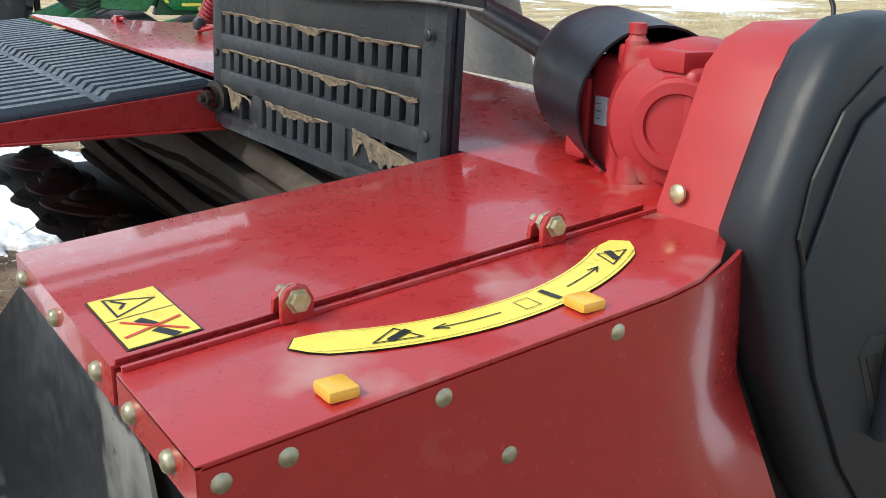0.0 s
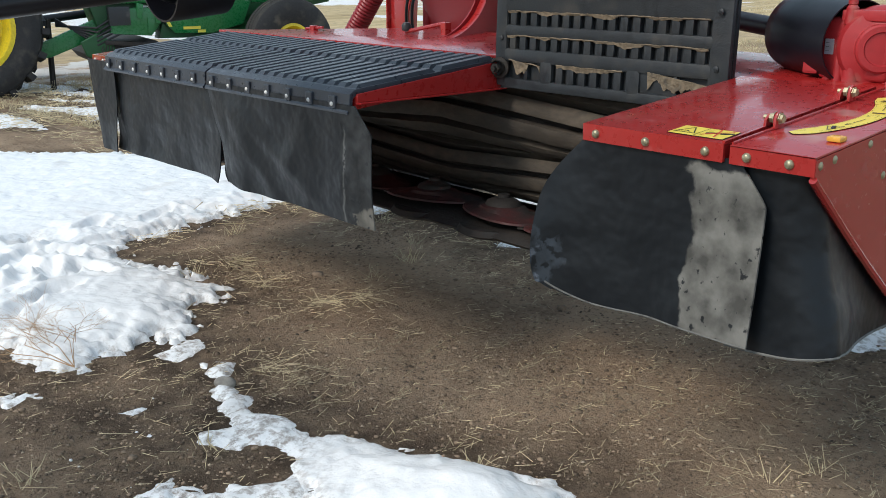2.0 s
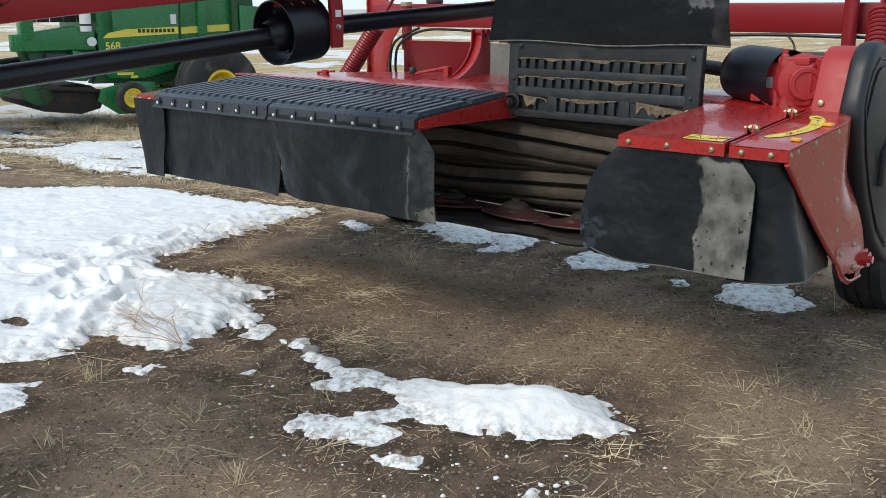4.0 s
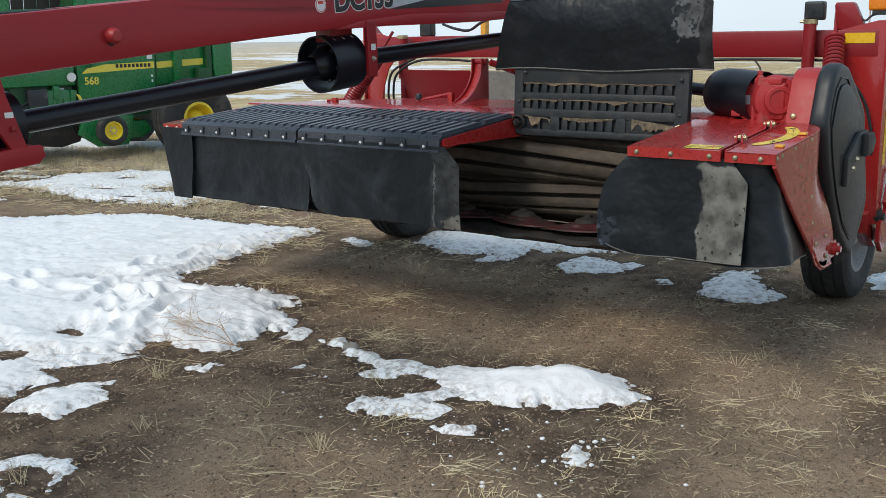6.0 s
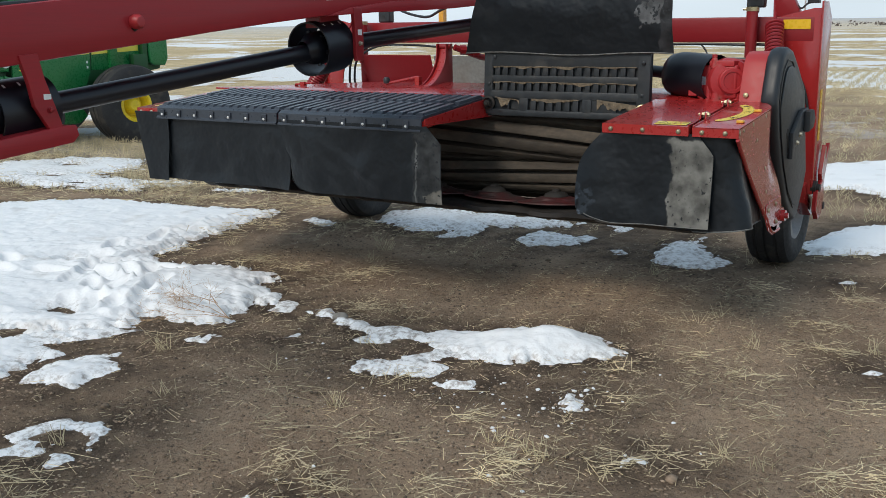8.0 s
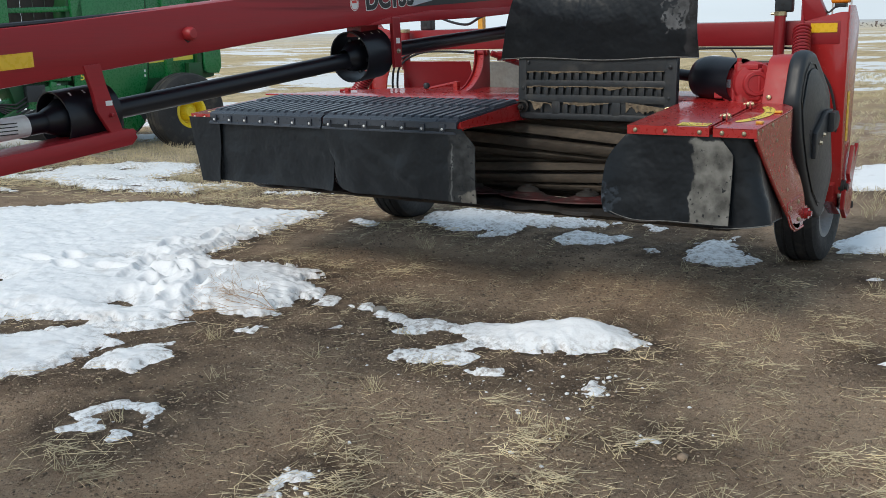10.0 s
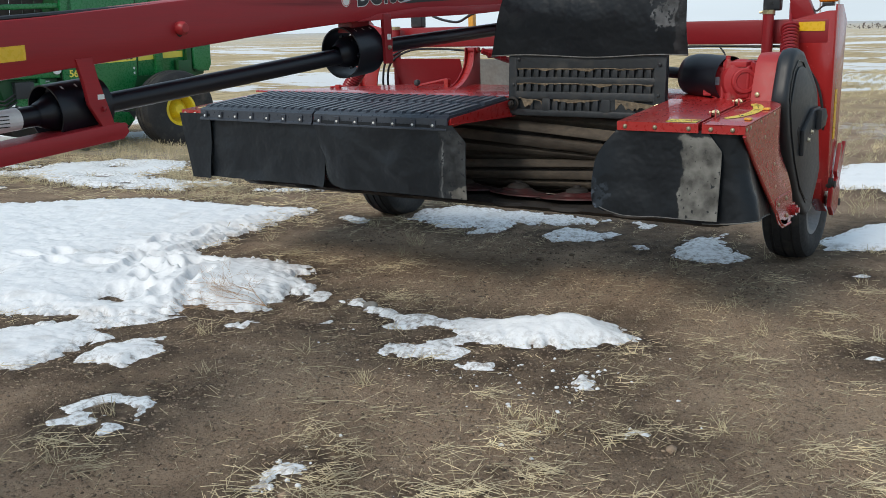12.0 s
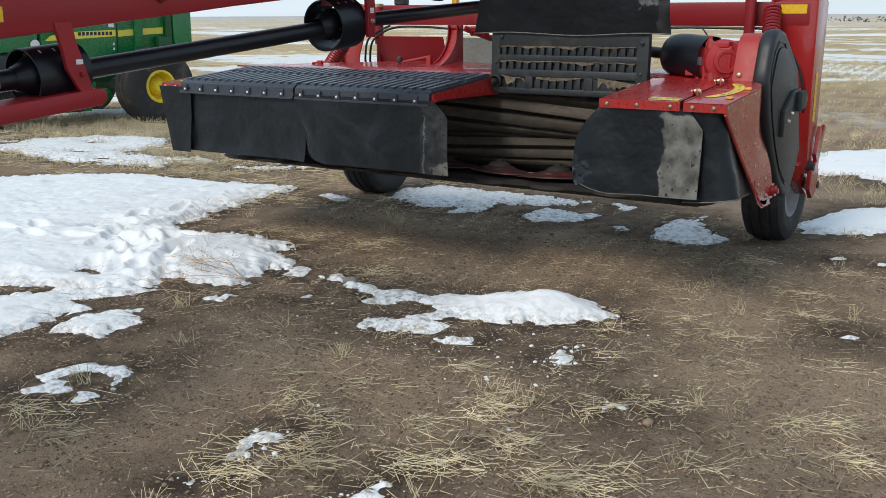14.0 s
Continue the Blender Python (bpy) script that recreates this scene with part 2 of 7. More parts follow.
def snow_material():
    m = bpy.data.materials.new("snow")
    m.use_nodes = True
    n, l = m.node_tree.nodes, m.node_tree.links
    b = n["Principled BSDF"]
    geo = n.new("ShaderNodeNewGeometry")
    t = n.new("ShaderNodeTexNoise")
    t.inputs["Scale"].default_value, t.inputs["Detail"].default_value = 3.0, 8
    t2 = n.new("ShaderNodeTexNoise")
    t2.inputs["Scale"].default_value, t2.inputs["Detail"].default_value = 22.0, 8
    ramp = n.new("ShaderNodeValToRGB")
    ramp.color_ramp.elements[0].position, ramp.color_ramp.elements[0].color = 0.22, (0.62, 0.60, 0.58, 1)
    ramp.color_ramp.elements[1].position, ramp.color_ramp.elements[1].color = 0.40, (0.86, 0.865, 0.87, 1)
    for x in (t, t2):
        l.new(geo.outputs["Position"], x.inputs["Vector"])
    l.new(t.outputs["Fac"], ramp.inputs["Fac"])
    thin = n.new("ShaderNodeAttribute")
    thin.attribute_name = "thinness"
    t3 = n.new("ShaderNodeTexNoise")
    t3.inputs["Scale"].default_value, t3.inputs["Detail"].default_value, t3.inputs["Roughness"].default_value = 26.0, 8, 0.7
    l.new(geo.outputs["Position"], t3.inputs["Vector"])
    speck = n.new("ShaderNodeMapRange")
    for k, v in zip(("From Min", "From Max", "To Min", "To Max"), (0.47, 0.62, 0.0, 0.85)):
        speck.inputs[k].default_value = v
    l.new(t3.outputs["Fac"], speck.inputs["Value"])
    both = n.new("ShaderNodeMath")
    both.operation = "MULTIPLY"
    l.new(thin.outputs["Fac"], both.inputs[0])
    l.new(speck.outputs["Result"], both.inputs[1])
    wet = n.new("ShaderNodeMix")
    wet.data_type = "RGBA"
    wet.inputs["B"].default_value = (0.22, 0.17, 0.13, 1)
    l.new(both.outputs["Value"], wet.inputs["Factor"])
    l.new(ramp.outputs["Color"], wet.inputs["A"])
    l.new(wet.outputs["Result"], b.inputs["Base Color"])
    b.inputs["Roughness"].default_value = 0.6
    b.inputs["Subsurface Weight"].default_value = 0.0
    bp = n.new("ShaderNodeBump")
    bp.inputs["Distance"].default_value = 0.007
    l.new(t2.outputs["Fac"], bp.inputs["Height"])
    l.new(bp.outputs["Normal"], b.inputs["Normal"])
    return m


def ground_material():
    """Bare soil near, turning to stubble field with streaks of old snow farther out."""
    m = bpy.data.materials.new("field_soil")
    m.use_nodes = True
    n, l = m.node_tree.nodes, m.node_tree.links
    b = n["Principled BSDF"]
    geo = n.new("ShaderNodeNewGeometry")

    def tex(scale, detail, stretch=None, turn=0.0, rough=0.5):
        t = n.new("ShaderNodeTexNoise")
        t.inputs["Scale"].default_value, t.inputs["Detail"].default_value, t.inputs["Roughness"].default_value = scale, detail, rough
        if stretch:
            mp = n.new("ShaderNodeMapping")
            mp.inputs["Rotation"].default_value = (0, 0, turn)
            mp.inputs["Scale"].default_value = stretch
            l.new(geo.outputs["Position"], mp.inputs["Vector"])
            l.new(mp.outputs["Vector"], t.inputs["Vector"])
        else:
            l.new(geo.outputs["Position"], t.inputs["Vector"])
        return t.outputs["Fac"]

    def rng(src, a, c, d=0.0, e=1.0):
        r = n.new("ShaderNodeMapRange")
        for k, v in zip(("From Min", "From Max", "To Min", "To Max"), (a, c, d, e)):
            r.inputs[k].default_value = v
        l.new(src, r.inputs["Value"])
        return r.outputs["Result"]

    def mix(f, a, c):
        x = n.new("ShaderNodeMix")
        x.data_type = "RGBA"
        l.new(f, x.inputs["Factor"])
        for key, v in (("A", a), ("B", c)):
            if isinstance(v, tuple):
                x.inputs[key].default_value = (*v, 1)
            else:
                l.new(v, x.inputs[key])
        return x.outputs["Result"]

    def math2(op, a, c):
        x = n.new("ShaderNodeMath")
        x.operation = op
        for i, v in enumerate((a, c)):
            if isinstance(v, float):
                x.inputs[i].default_value = v
            else:
                l.new(v, x.inputs[i])
        return x.outputs["Value"]

    soil = mix(rng(tex(0.9, 7, rough=0.6), 0.38, 0.62), (0.285, 0.200, 0.138), (0.49, 0.350, 0.240))
    soil = mix(rng(tex(5.0, 8, rough=0.7), 0.48, 0.66, 0, 0.65), soil, (0.48, 0.36, 0.25))
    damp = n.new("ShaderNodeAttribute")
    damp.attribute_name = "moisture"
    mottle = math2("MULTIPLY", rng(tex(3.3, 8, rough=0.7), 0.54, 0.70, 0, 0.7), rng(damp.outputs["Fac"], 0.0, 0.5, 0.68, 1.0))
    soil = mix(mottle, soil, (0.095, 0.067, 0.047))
    soil = mix(rng(tex(34.0, 8, rough=0.7), 0.50, 0.66, 0, 0.55), soil, (0.43, 0.33, 0.235))
    soil = mix(rng(tex(48.0, 8, rough=0.72), 0.53, 0.64, 0, 0.70), soil, (0.060, 0.042, 0.030))
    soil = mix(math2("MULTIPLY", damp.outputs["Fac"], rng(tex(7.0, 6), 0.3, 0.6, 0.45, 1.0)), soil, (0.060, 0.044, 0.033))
    stub = mix(rng(tex(0.5, 6, (3.5, 0.35, 1), radians(-5)), 0.35, 0.7), (0.46, 0.345, 0.19), (0.72, 0.57, 0.34))
    stub = mix(rng(tex(5.0, 6), 0.52, 0.75, 0, 0.7), stub, (0.17, 0.13, 0.095))
    dist = n.new("ShaderNodeVectorMath")
    dist.operation = "DISTANCE"
    dist.inputs[1].default_value = (-2.0, 0.5, 0)
    l.new(geo.outputs["Position"], dist.inputs[0])
    r = dist.outputs["Value"]
    field = math2("ADD", rng(r, 8.0, 24.0), math2("MULTIPLY", math2("SUBTRACT", tex(0.8, 5), 0.5), 0.9))
    col = mix(rng(field, 0.25, 0.6), soil, stub)
    far = mix(rng(tex(0.012, 4, (1, 3, 1), radians(25)), 0.4, 0.6), (0.66, 0.54, 0.35), (0.50, 0.42, 0.31))
    col = mix(rng(r, 40.0, 260.0), col, far)
    drift = math2("ADD", tex(0.10, 7, (0.8, 1.2, 1), radians(20), 0.62), math2("MULTIPLY", tex(0.9, 7, (1.0, 0.8, 1), radians(20), 0.7), 0.35))
    drift = math2("MULTIPLY", rng(drift, 0.70, 0.73), rng(r, 7.0, 16.0))
    drift = math2("MULTIPLY", drift, rng(r, 150.0, 420.0, 1.0, 0.35))
    col = mix(drift, col, (0.85, 0.85, 0.84))
    # distance haze is painted into the ground colour
    painted_haze = mix(rng(r, 900.0, 2600.0, 0.0, 0.6), col, (0.42, 0.47, 0.55))
    l.new(painted_haze, b.inputs["Base Color"])
    b.inputs["Roughness"].default_value = 0.95
    b.inputs["Specular IOR Level"].default_value = 0.15
    bp = n.new("ShaderNodeBump")
    bp.inputs["Distance"].default_value = 0.025
    l.new(math2("ADD", tex(55.0, 8, rough=0.75), tex(9.0, 4)), bp.inputs["Height"])
    l.new(bp.outputs["Normal"], b.inputs["Normal"])
    return m


snow_mat, soil_mat = snow_material(), ground_material()

# ---- mesh helpers ----
def part(name, bm, mat, parent=None, label="", smooth=False, kind=""):
    """One mesh object, under a thing or a part."""
    me = bpy.data.meshes.new(name)
    bmesh.ops.recalc_face_normals(bm, faces=bm.faces)
    bm.to_mesh(me)
    bm.free()
    me.materials.append(mat)
    if smooth:
        me.shade_smooth()
        me.set_sharp_from_angle(angle=radians(38))
    ob = new(name, me)
    if parent:
        ob.parent = parent
        ob.matrix_parent_inverse = world_of(parent).inverted()
    return tagged(ob, label=label, kind=kind)


def world_of(ob):
    m = ob.matrix_parent_inverse @ ob.matrix_basis
    return world_of(ob.parent) @ m if ob.parent else ob.matrix_basis.copy()


def thing(name, place, label, category, group="", kind=""):
    ob = new(name)
    ob.location = place
    ob.empty_display_size = 0.1
    ob.matrix_basis = Matrix.Translation(place)
    return tagged(ob, label=label, category=category, group=group, kind=kind)


def bevelled(bm, geom_edges, width, seg=2):
    if width > 0:
        bmesh.ops.bevel(bm, geom=geom_edges, offset=width, segments=seg, affect="EDGES", profile=0.6)


def box(bm, x0, x1, y0, y1, z0, z1, bev=0.0, m=None, seg=2):
    r = bmesh.ops.create_cube(bm, size=1.0)
    vs = r["verts"]
    for v in vs:
        v.co = Vector((x0 + (v.co.x + 0.5) * (x1 - x0), y0 + (v.co.y + 0.5) * (y1 - y0), z0 + (v.co.z + 0.5) * (z1 - z0)))
        if m:
            v.co = m @ v.co
    if bev:
        bevelled(bm, list({e for v in vs for e in v.link_edges}), bev, seg)
    return bm


def prism(bm, pts, axis, a, b, bev=0.0, m=None, seg=2):
    """A polygon in the plane across an axis, drawn out along it from a to b."""
    def at(p, h):
        q = {"x": (h, p[0], p[1]), "y": (p[0], h, p[1]), "z": (p[0], p[1], h)}[axis]
        return m @ Vector(q) if m else Vector(q)
    lo = [bm.verts.new(at(p, a)) for p in pts]
    hi = [bm.verts.new(at(p, b)) for p in pts]
    k = len(pts)
    fs = [bm.faces.new(lo), bm.faces.new(hi[::-1])]
    for i in range(k):
        fs.append(bm.faces.new((lo[i], lo[(i + 1) % k], hi[(i + 1) % k], hi[i])))
    bmesh.ops.recalc_face_normals(bm, faces=fs)
    if bev:
        bevelled(bm, list({e for f in fs[:2] for e in f.edges}), bev, seg)
    return bm


def tube(bm, pts, r, n=10, caps=True):
    """A round bar along a line of points; r is one radius or one for each point."""
    pts = [Vector(p) for p in pts]
    rs = r if isinstance(r, (list, tuple)) else [r] * len(pts)
    rings, up = [], None
    for i, p in enumerate(pts):
        d = (pts[min(i + 1, len(pts) - 1)] - pts[max(i - 1, 0)]).normalized()
        if up is None:
            up = d.orthogonal().normalized()
        up = (up - d * up.dot(d)).normalized()
        side = d.cross(up)
        rings.append([bm.verts.new(p + rs[i] * (math.cos(a) * up + math.sin(a) * side)) for a in (2 * math.pi * j / n for j in range(n))])
    for a, b in zip(rings, rings[1:]):
        for j in range(n):
            bm.faces.new((a[j], a[(j + 1) % n], b[(j + 1) % n], b[j]))
    if caps:
        bm.faces.new(rings[0][::-1])
        bm.faces.new(rings[-1])
    return bm


def lathe(bm, prof, m, n=24, close=False):
    """A profile of (radius, height) turned round the local z axis of m."""
    rings = []
    for r, h in prof:
        if r < 1e-6:
            rings.append([bm.verts.new(m @ Vector((0, 0, h)))])
        else:
            rings.append([bm.verts.new(m @ Vector((r * math.cos(2 * math.pi * j / n), r * math.sin(2 * math.pi * j / n), h))) for j in range(n)])
    pairs = list(zip(rings, rings[1:])) + ([(rings[-1], rings[0])] if close else [])
    for a, b in pairs:
        for j in range(n):
            k = (j + 1) % n
            if len(a) == 1:
                bm.faces.new((a[0], b[k], b[j]))
            elif len(b) == 1:
                bm.faces.new((a[j], a[k], b[0]))
            else:
                bm.faces.new((a[j], a[k], b[k], b[j]))
    return bm


def along(p, d, roll=0):
    """A frame at p whose local z runs along d."""
    return Matrix.Translation(p) @ Vector(d).to_track_quat("Z", "Y").to_matrix().to_4x4() @ pose(0, 0, 0, 0, 0, roll)


def sheet(bm, f, nu, nv, thick):
    """A cloth or bent plate: f(u, v) gives its face, with that thickness behind."""
    g = [[Vector(f(i / nu, j / nv)) for j in range(nv + 1)] for i in range(nu + 1)]
    nrm = {}
    for i in range(nu + 1):
        for j in range(nv + 1):
            du = g[min(i + 1, nu)][j] - g[max(i - 1, 0)][j]
            dv = g[i][min(j + 1, nv)] - g[i][max(j - 1, 0)]
            c = du.cross(dv)
            nrm[i, j] = c.normalized() if c.length > 1e-9 else Vector((0, 1, 0))
    A = [[bm.verts.new(g[i][j]) for j in range(nv + 1)] for i in range(nu + 1)]
    B = [[bm.verts.new(g[i][j] + thick * nrm[i, j]) for j in range(nv + 1)] for i in range(nu + 1)]
    for i in range(nu):
        for j in range(nv):
            bm.faces.new((A[i][j], A[i + 1][j], A[i + 1][j + 1], A[i][j + 1]))
            bm.faces.new((B[i][j + 1], B[i + 1][j + 1], B[i + 1][j], B[i][j]))
    for i in range(nu):
        bm.faces.new((A[i + 1][0], A[i][0], B[i][0], B[i + 1][0]))
        bm.faces.new((A[i][nv], A[i + 1][nv], B[i + 1][nv], B[i][nv]))
    for j in range(nv):
        bm.faces.new((A[0][j], A[0][j + 1], B[0][j + 1], B[0][j]))
        bm.faces.new((A[nu][j + 1], A[nu][j], B[nu][j], B[nu][j + 1]))
    return bm


def rivet(name, p, d, parent, r=0.011, mat=None, h=0.006):
    bm = bmesh.new()
    lathe(bm, [(r, -0.002), (r * 0.96, h * 0.35), (r * 0.72, h * 0.8), (r * 0.35, h), (0, h * 1.05)], along(p, d), 12)
    return part(name, bm, mat or steel, parent, smooth=True)


def hex_bolt(name, p, d, parent, r=0.012, length=0.02, mat=None):
    bm = bmesh.new()
    lathe(bm, [(0, 0), (r * 1.5, 0), (r * 1.5, 0.003), (r * 1.05, 0.003)], along(p, d), 16)
    lathe(bm, [(r * 1.1, 0.003), (r * 1.1, 0.014), (r * 0.6, 0.015), (r * 0.6, length), (0, length + 0.002)], along(p, d), 6)
    return part(name, bm, mat or steel, parent)


def lettering(name, text, size, m, mat, parent, depth=0.0015, bold=0.0):
    """Flat lettering, turned into a mesh; m places its lower left corner, x along the line."""
    cu = bpy.data.curves.new(name, "FONT")
    cu.body, cu.size, cu.extrude, cu.offset = text, size, depth, bold
    ob = bpy.data.objects.new(name, cu)
    me = bpy.data.meshes.new_from_object(ob)
    bpy.data.objects.remove(ob)
    bpy.data.curves.remove(cu)
    me.transform(m)
    me.materials.append(mat)
    o = new(name, me)
    o.parent = parent
    o.matrix_parent_inverse = world_of(parent).inverted()
    return o


LAT = np.random.RandomState(5).rand(256, 256)


def vnoise(x, y, f, s=0):
    """Smooth value noise over the plane, 0 to 1."""
    x, y = np.asarray(x, float) * f + 17.3 * s, np.asarray(y, float) * f + 31.7 * s
    i, j = np.floor(x).astype(int), np.floor(y).astype(int)
    u, v = x - i, y - j
    u, v = u * u * (3 - 2 * u), v * v * (3 - 2 * v)
    a, b, c, d = LAT[i % 256, j % 256], LAT[(i + 1) % 256, j % 256], LAT[i % 256, (j + 1) % 256], LAT[(i + 1) % 256, (j + 1) % 256]
    return (a * (1 - u) + b * u) * (1 - v) + (c * (1 - u) + d * u) * v


def fbm(x, y, f, o=4, s=0):
    t, amp, tot = 0, 1.0, 0
    for k in range(o):
        t, tot, amp = t + amp * vnoise(x, y, f * 2 ** k, s + k), tot + amp, amp * 0.5
    return t / tot


def ground_z(x, y):
    """Height of the soil: nearly level near the machine, falling a little far off, low hills on the skyline."""
    x, y = np.asarray(x, float), np.asarray(y, float)
    r = np.hypot(x + 2, y - 0.5)
    near = np.exp(-(r / 25.0) ** 2)
    z = near * (0.045 * (fbm(x, y, 0.55, 3, 2) - 0.5) + 0.03 * (fbm(x, y, 3.2, 4, 5) - 0.5) + 0.024 * (fbm(x, y, 11.0, 4, 9) - 0.5))
    z = z + (1 - near) * (0.5 * (fbm(x, y, 0.05, 2, 3) - 0.5))
    z = z - 0.008 * np.maximum(r - 40, 0) * np.clip((r - 40) / 200.0, 0, 1)
    z = z + 26.0 * np.clip((r - 1100) / 1500.0, 0, 1) * (0.35 + 0.65 * fbm(x, y, 0.0016, 3, 1))
    return z

# ---- the ground: one sheet out to the skyline ----
def grid_sheet(name, xs, ys, zf, mat, keep=None):
    X, Y = np.meshgrid(xs, ys, indexing="ij")
    Z = zf(X, Y)
    nx, ny = len(xs), len(ys)
    co = np.stack((X, Y, Z), -1).reshape(-1, 3)
    idx = np.arange(nx * ny).reshape(nx, ny)
    q = np.stack((idx[:-1, :-1], idx[1:, :-1], idx[1:, 1:], idx[:-1, 1:]), -1).reshape(-1, 4)
    if keep is not None:
        k = keep(X, Y).reshape(-1)
        q = q[k[q].any(1)]
        used = np.unique(q)
        back = np.full(nx * ny, -1)
        back[used] = np.arange(len(used))
        co, q = co[used], back[q]
    me = bpy.data.meshes.new(name)
    me.from_pydata(co.tolist(), [], q.tolist())
    me.materials.append(mat)
    me.shade_smooth()
    return new(name, me)


def spread(lo, hi, step, far, grow):
    mid = list(np.arange(lo, hi, step))
    out, s, a = [], step, hi
    while a < far:
        out.append(a)
        s *= grow
        a += s
    left, s, a = [], step, lo - step
    while a > -far:
        left.append(a)
        s *= grow
        a -= s
    return np.array(left[::-1] + mid + out)


ground = grid_sheet("ground", spread(-6.5, 1.8, 0.022, 4200, 1.10), spread(-4.6, 3.4, 0.022, 4200, 1.10), ground_z, soil_mat)
tagged(ground, label="bare brown field soil with stubble and old snow beyond", category="ground", kind="structure")


# ---- snow: what is left of a thin melting cover ----
PATCHES = []


def inside(X, Y, pts):
    """Distance to an outline, positive within it."""
    X, Y = np.asarray(X, float), np.asarray(Y, float)
    d, odd = np.full(X.shape, 1e9), np.zeros(X.shape, bool)
    for (ax, ay), (bx, by) in zip(pts, pts[1:] + pts[:1]):
        ex, ey = bx - ax, by - ay
        t = np.clip(((X - ax) * ex + (Y - ay) * ey) / (ex * ex + ey * ey + 1e-12), 0, 1)
        d = np.minimum(d, np.hypot(X - ax - t * ex, Y - ay - t * ey))
        if abs(ey) > 1e-9:
            odd ^= ((ay > Y) != (by > Y)) & (X < ax + ex * (Y - ay) / ey)
    return np.where(odd, d, -d)


def patch(label, pts, h=0.03, ragged=1.0, step=0.016, holes=(), mounds=(), steps=()):
    PATCHES.append(dict(label=label, pts=list(pts), h=h, ragged=ragged, step=step, holes=holes, mounds=mounds, steps=steps))


def patch_field(p, X, Y):
    """How far inside one patch a place is, in metres: its outline with a melted, broken edge."""
    k = p["ragged"]
    wx = 0.10 * k * (fbm(X, Y, 3.0, 3, 21) - 0.5)
    wy = 0.10 * k * (fbm(X, Y, 3.0, 3, 22) - 0.5)
    f = inside(X + wx, Y + wy, p["pts"])
    f = f + k * (0.10 * (fbm(X, Y, 7.0, 5, 27) - 0.5) + 0.13 * (fbm(X, Y, 24.0, 3, 29) - 0.52))
    f = f - min(k, 1.0) * 1.1 * np.clip(fbm(X, Y, 15.0, 4, 33) - 0.56, 0, 1) * np.exp(-np.abs(f) / 0.13)
    for hx, hy, r in p["holes"]:
        f = np.minimum(f, np.hypot(X - hx, (Y - hy) * 1.4) - r + 0.12 * (fbm(X, Y, 7.0, 3, 35) - 0.5))
    return f


def snow_field(X, Y):
    """The largest reach inside any patch."""
    X, Y = np.asarray(X, float), np.asarray(Y, float)
    f = np.full(X.shape, -9.0)
    for p in PATCHES:
        xs, ys = [q[0] for q in p["pts"]], [q[1] for q in p["pts"]]
        m = (X > min(xs) - 0.5) & (X < max(xs) + 0.5) & (Y > min(ys) - 0.5) & (Y < max(ys) + 0.5)
        if m.any():
            f[m] = np.maximum(f[m], patch_field(p, X[m], Y[m]))
    return f


def make_patch(p):
    xs, ys = [q[0] for q in p["pts"]], [q[1] for q in p["pts"]]
    gx, gy = np.arange(min(xs) - 0.12, max(xs) + 0.12, p["step"]), np.arange(min(ys) - 0.12, max(ys) + 0.12, p["step"])

    def height(X, Y):
        f = patch_field(p, X, Y)
        e = np.clip(f / 0.03, -1, 1)
        thick = 0.006 + p["h"] * np.clip(f / 0.28, 0, 1) ** 0.75
        for mx, my, r, mh in p["mounds"]:
            d = np.hypot(X - mx, Y - my) / r * (0.75 + 0.5 * fbm(X, Y, 4.0, 3, 91))
            thick = thick + mh * np.clip(1 - d * d, 0, 1) ** 1.3
        body = np.where(e > 0, np.clip(e, 0, 1) ** 0.6, 1.7 * e)
        on = np.clip(f / 0.08, 0, 1)
        for fx, fy, turn in p["steps"]:
            c, s = math.cos(radians(turn)), math.sin(radians(turn))
            dx, dy = X - fx + 0.07 * (fbm(X, Y, 14, 3, 71) - 0.5), Y - fy
            d = ((c * dx + s * dy) / 0.14) ** 2 + ((c * dy - s * dx) / 0.055) ** 2
            thick = thick * (1 - 0.62 * np.exp(-d ** 2)) + 0.010 * np.exp(-((d - 1.9) / 0.6) ** 2)
        lumps_ = 0.022 * (fbm(X, Y, 7.0, 5, 31) - 0.5) + 0.03 * (fbm(X, Y, 1.8, 2, 37) - 0.5)
        crust = 0.013 * np.abs(fbm(X, Y, 20.0, 4, 41) - 0.5)
        return ground_z(X, Y) + thick * body + on * (lumps_ + crust)

    ob = grid_sheet("snow_patch", gx, gy, height, snow_mat, keep=lambda X, Y: patch_field(p, X, Y) > -0.028)
    co = np.empty(len(ob.data.vertices) * 3)
    ob.data.vertices.foreach_get("co", co)
    co = co.reshape(-1, 3)
    reach = np.clip(patch_field(p, co[:, 0], co[:, 1]), 0, None)
    ob.data.attributes.new("thinness", "FLOAT", "POINT").data.foreach_set("value", np.clip(1 - reach / (0.45 if p["h"] < 0.031 else 0.14), 0, 1) * (1.0 if p["h"] < 0.04 else 0.7))
    return tagged(ob, label=p["label"], category="snow patch", group="patches of melting snow")


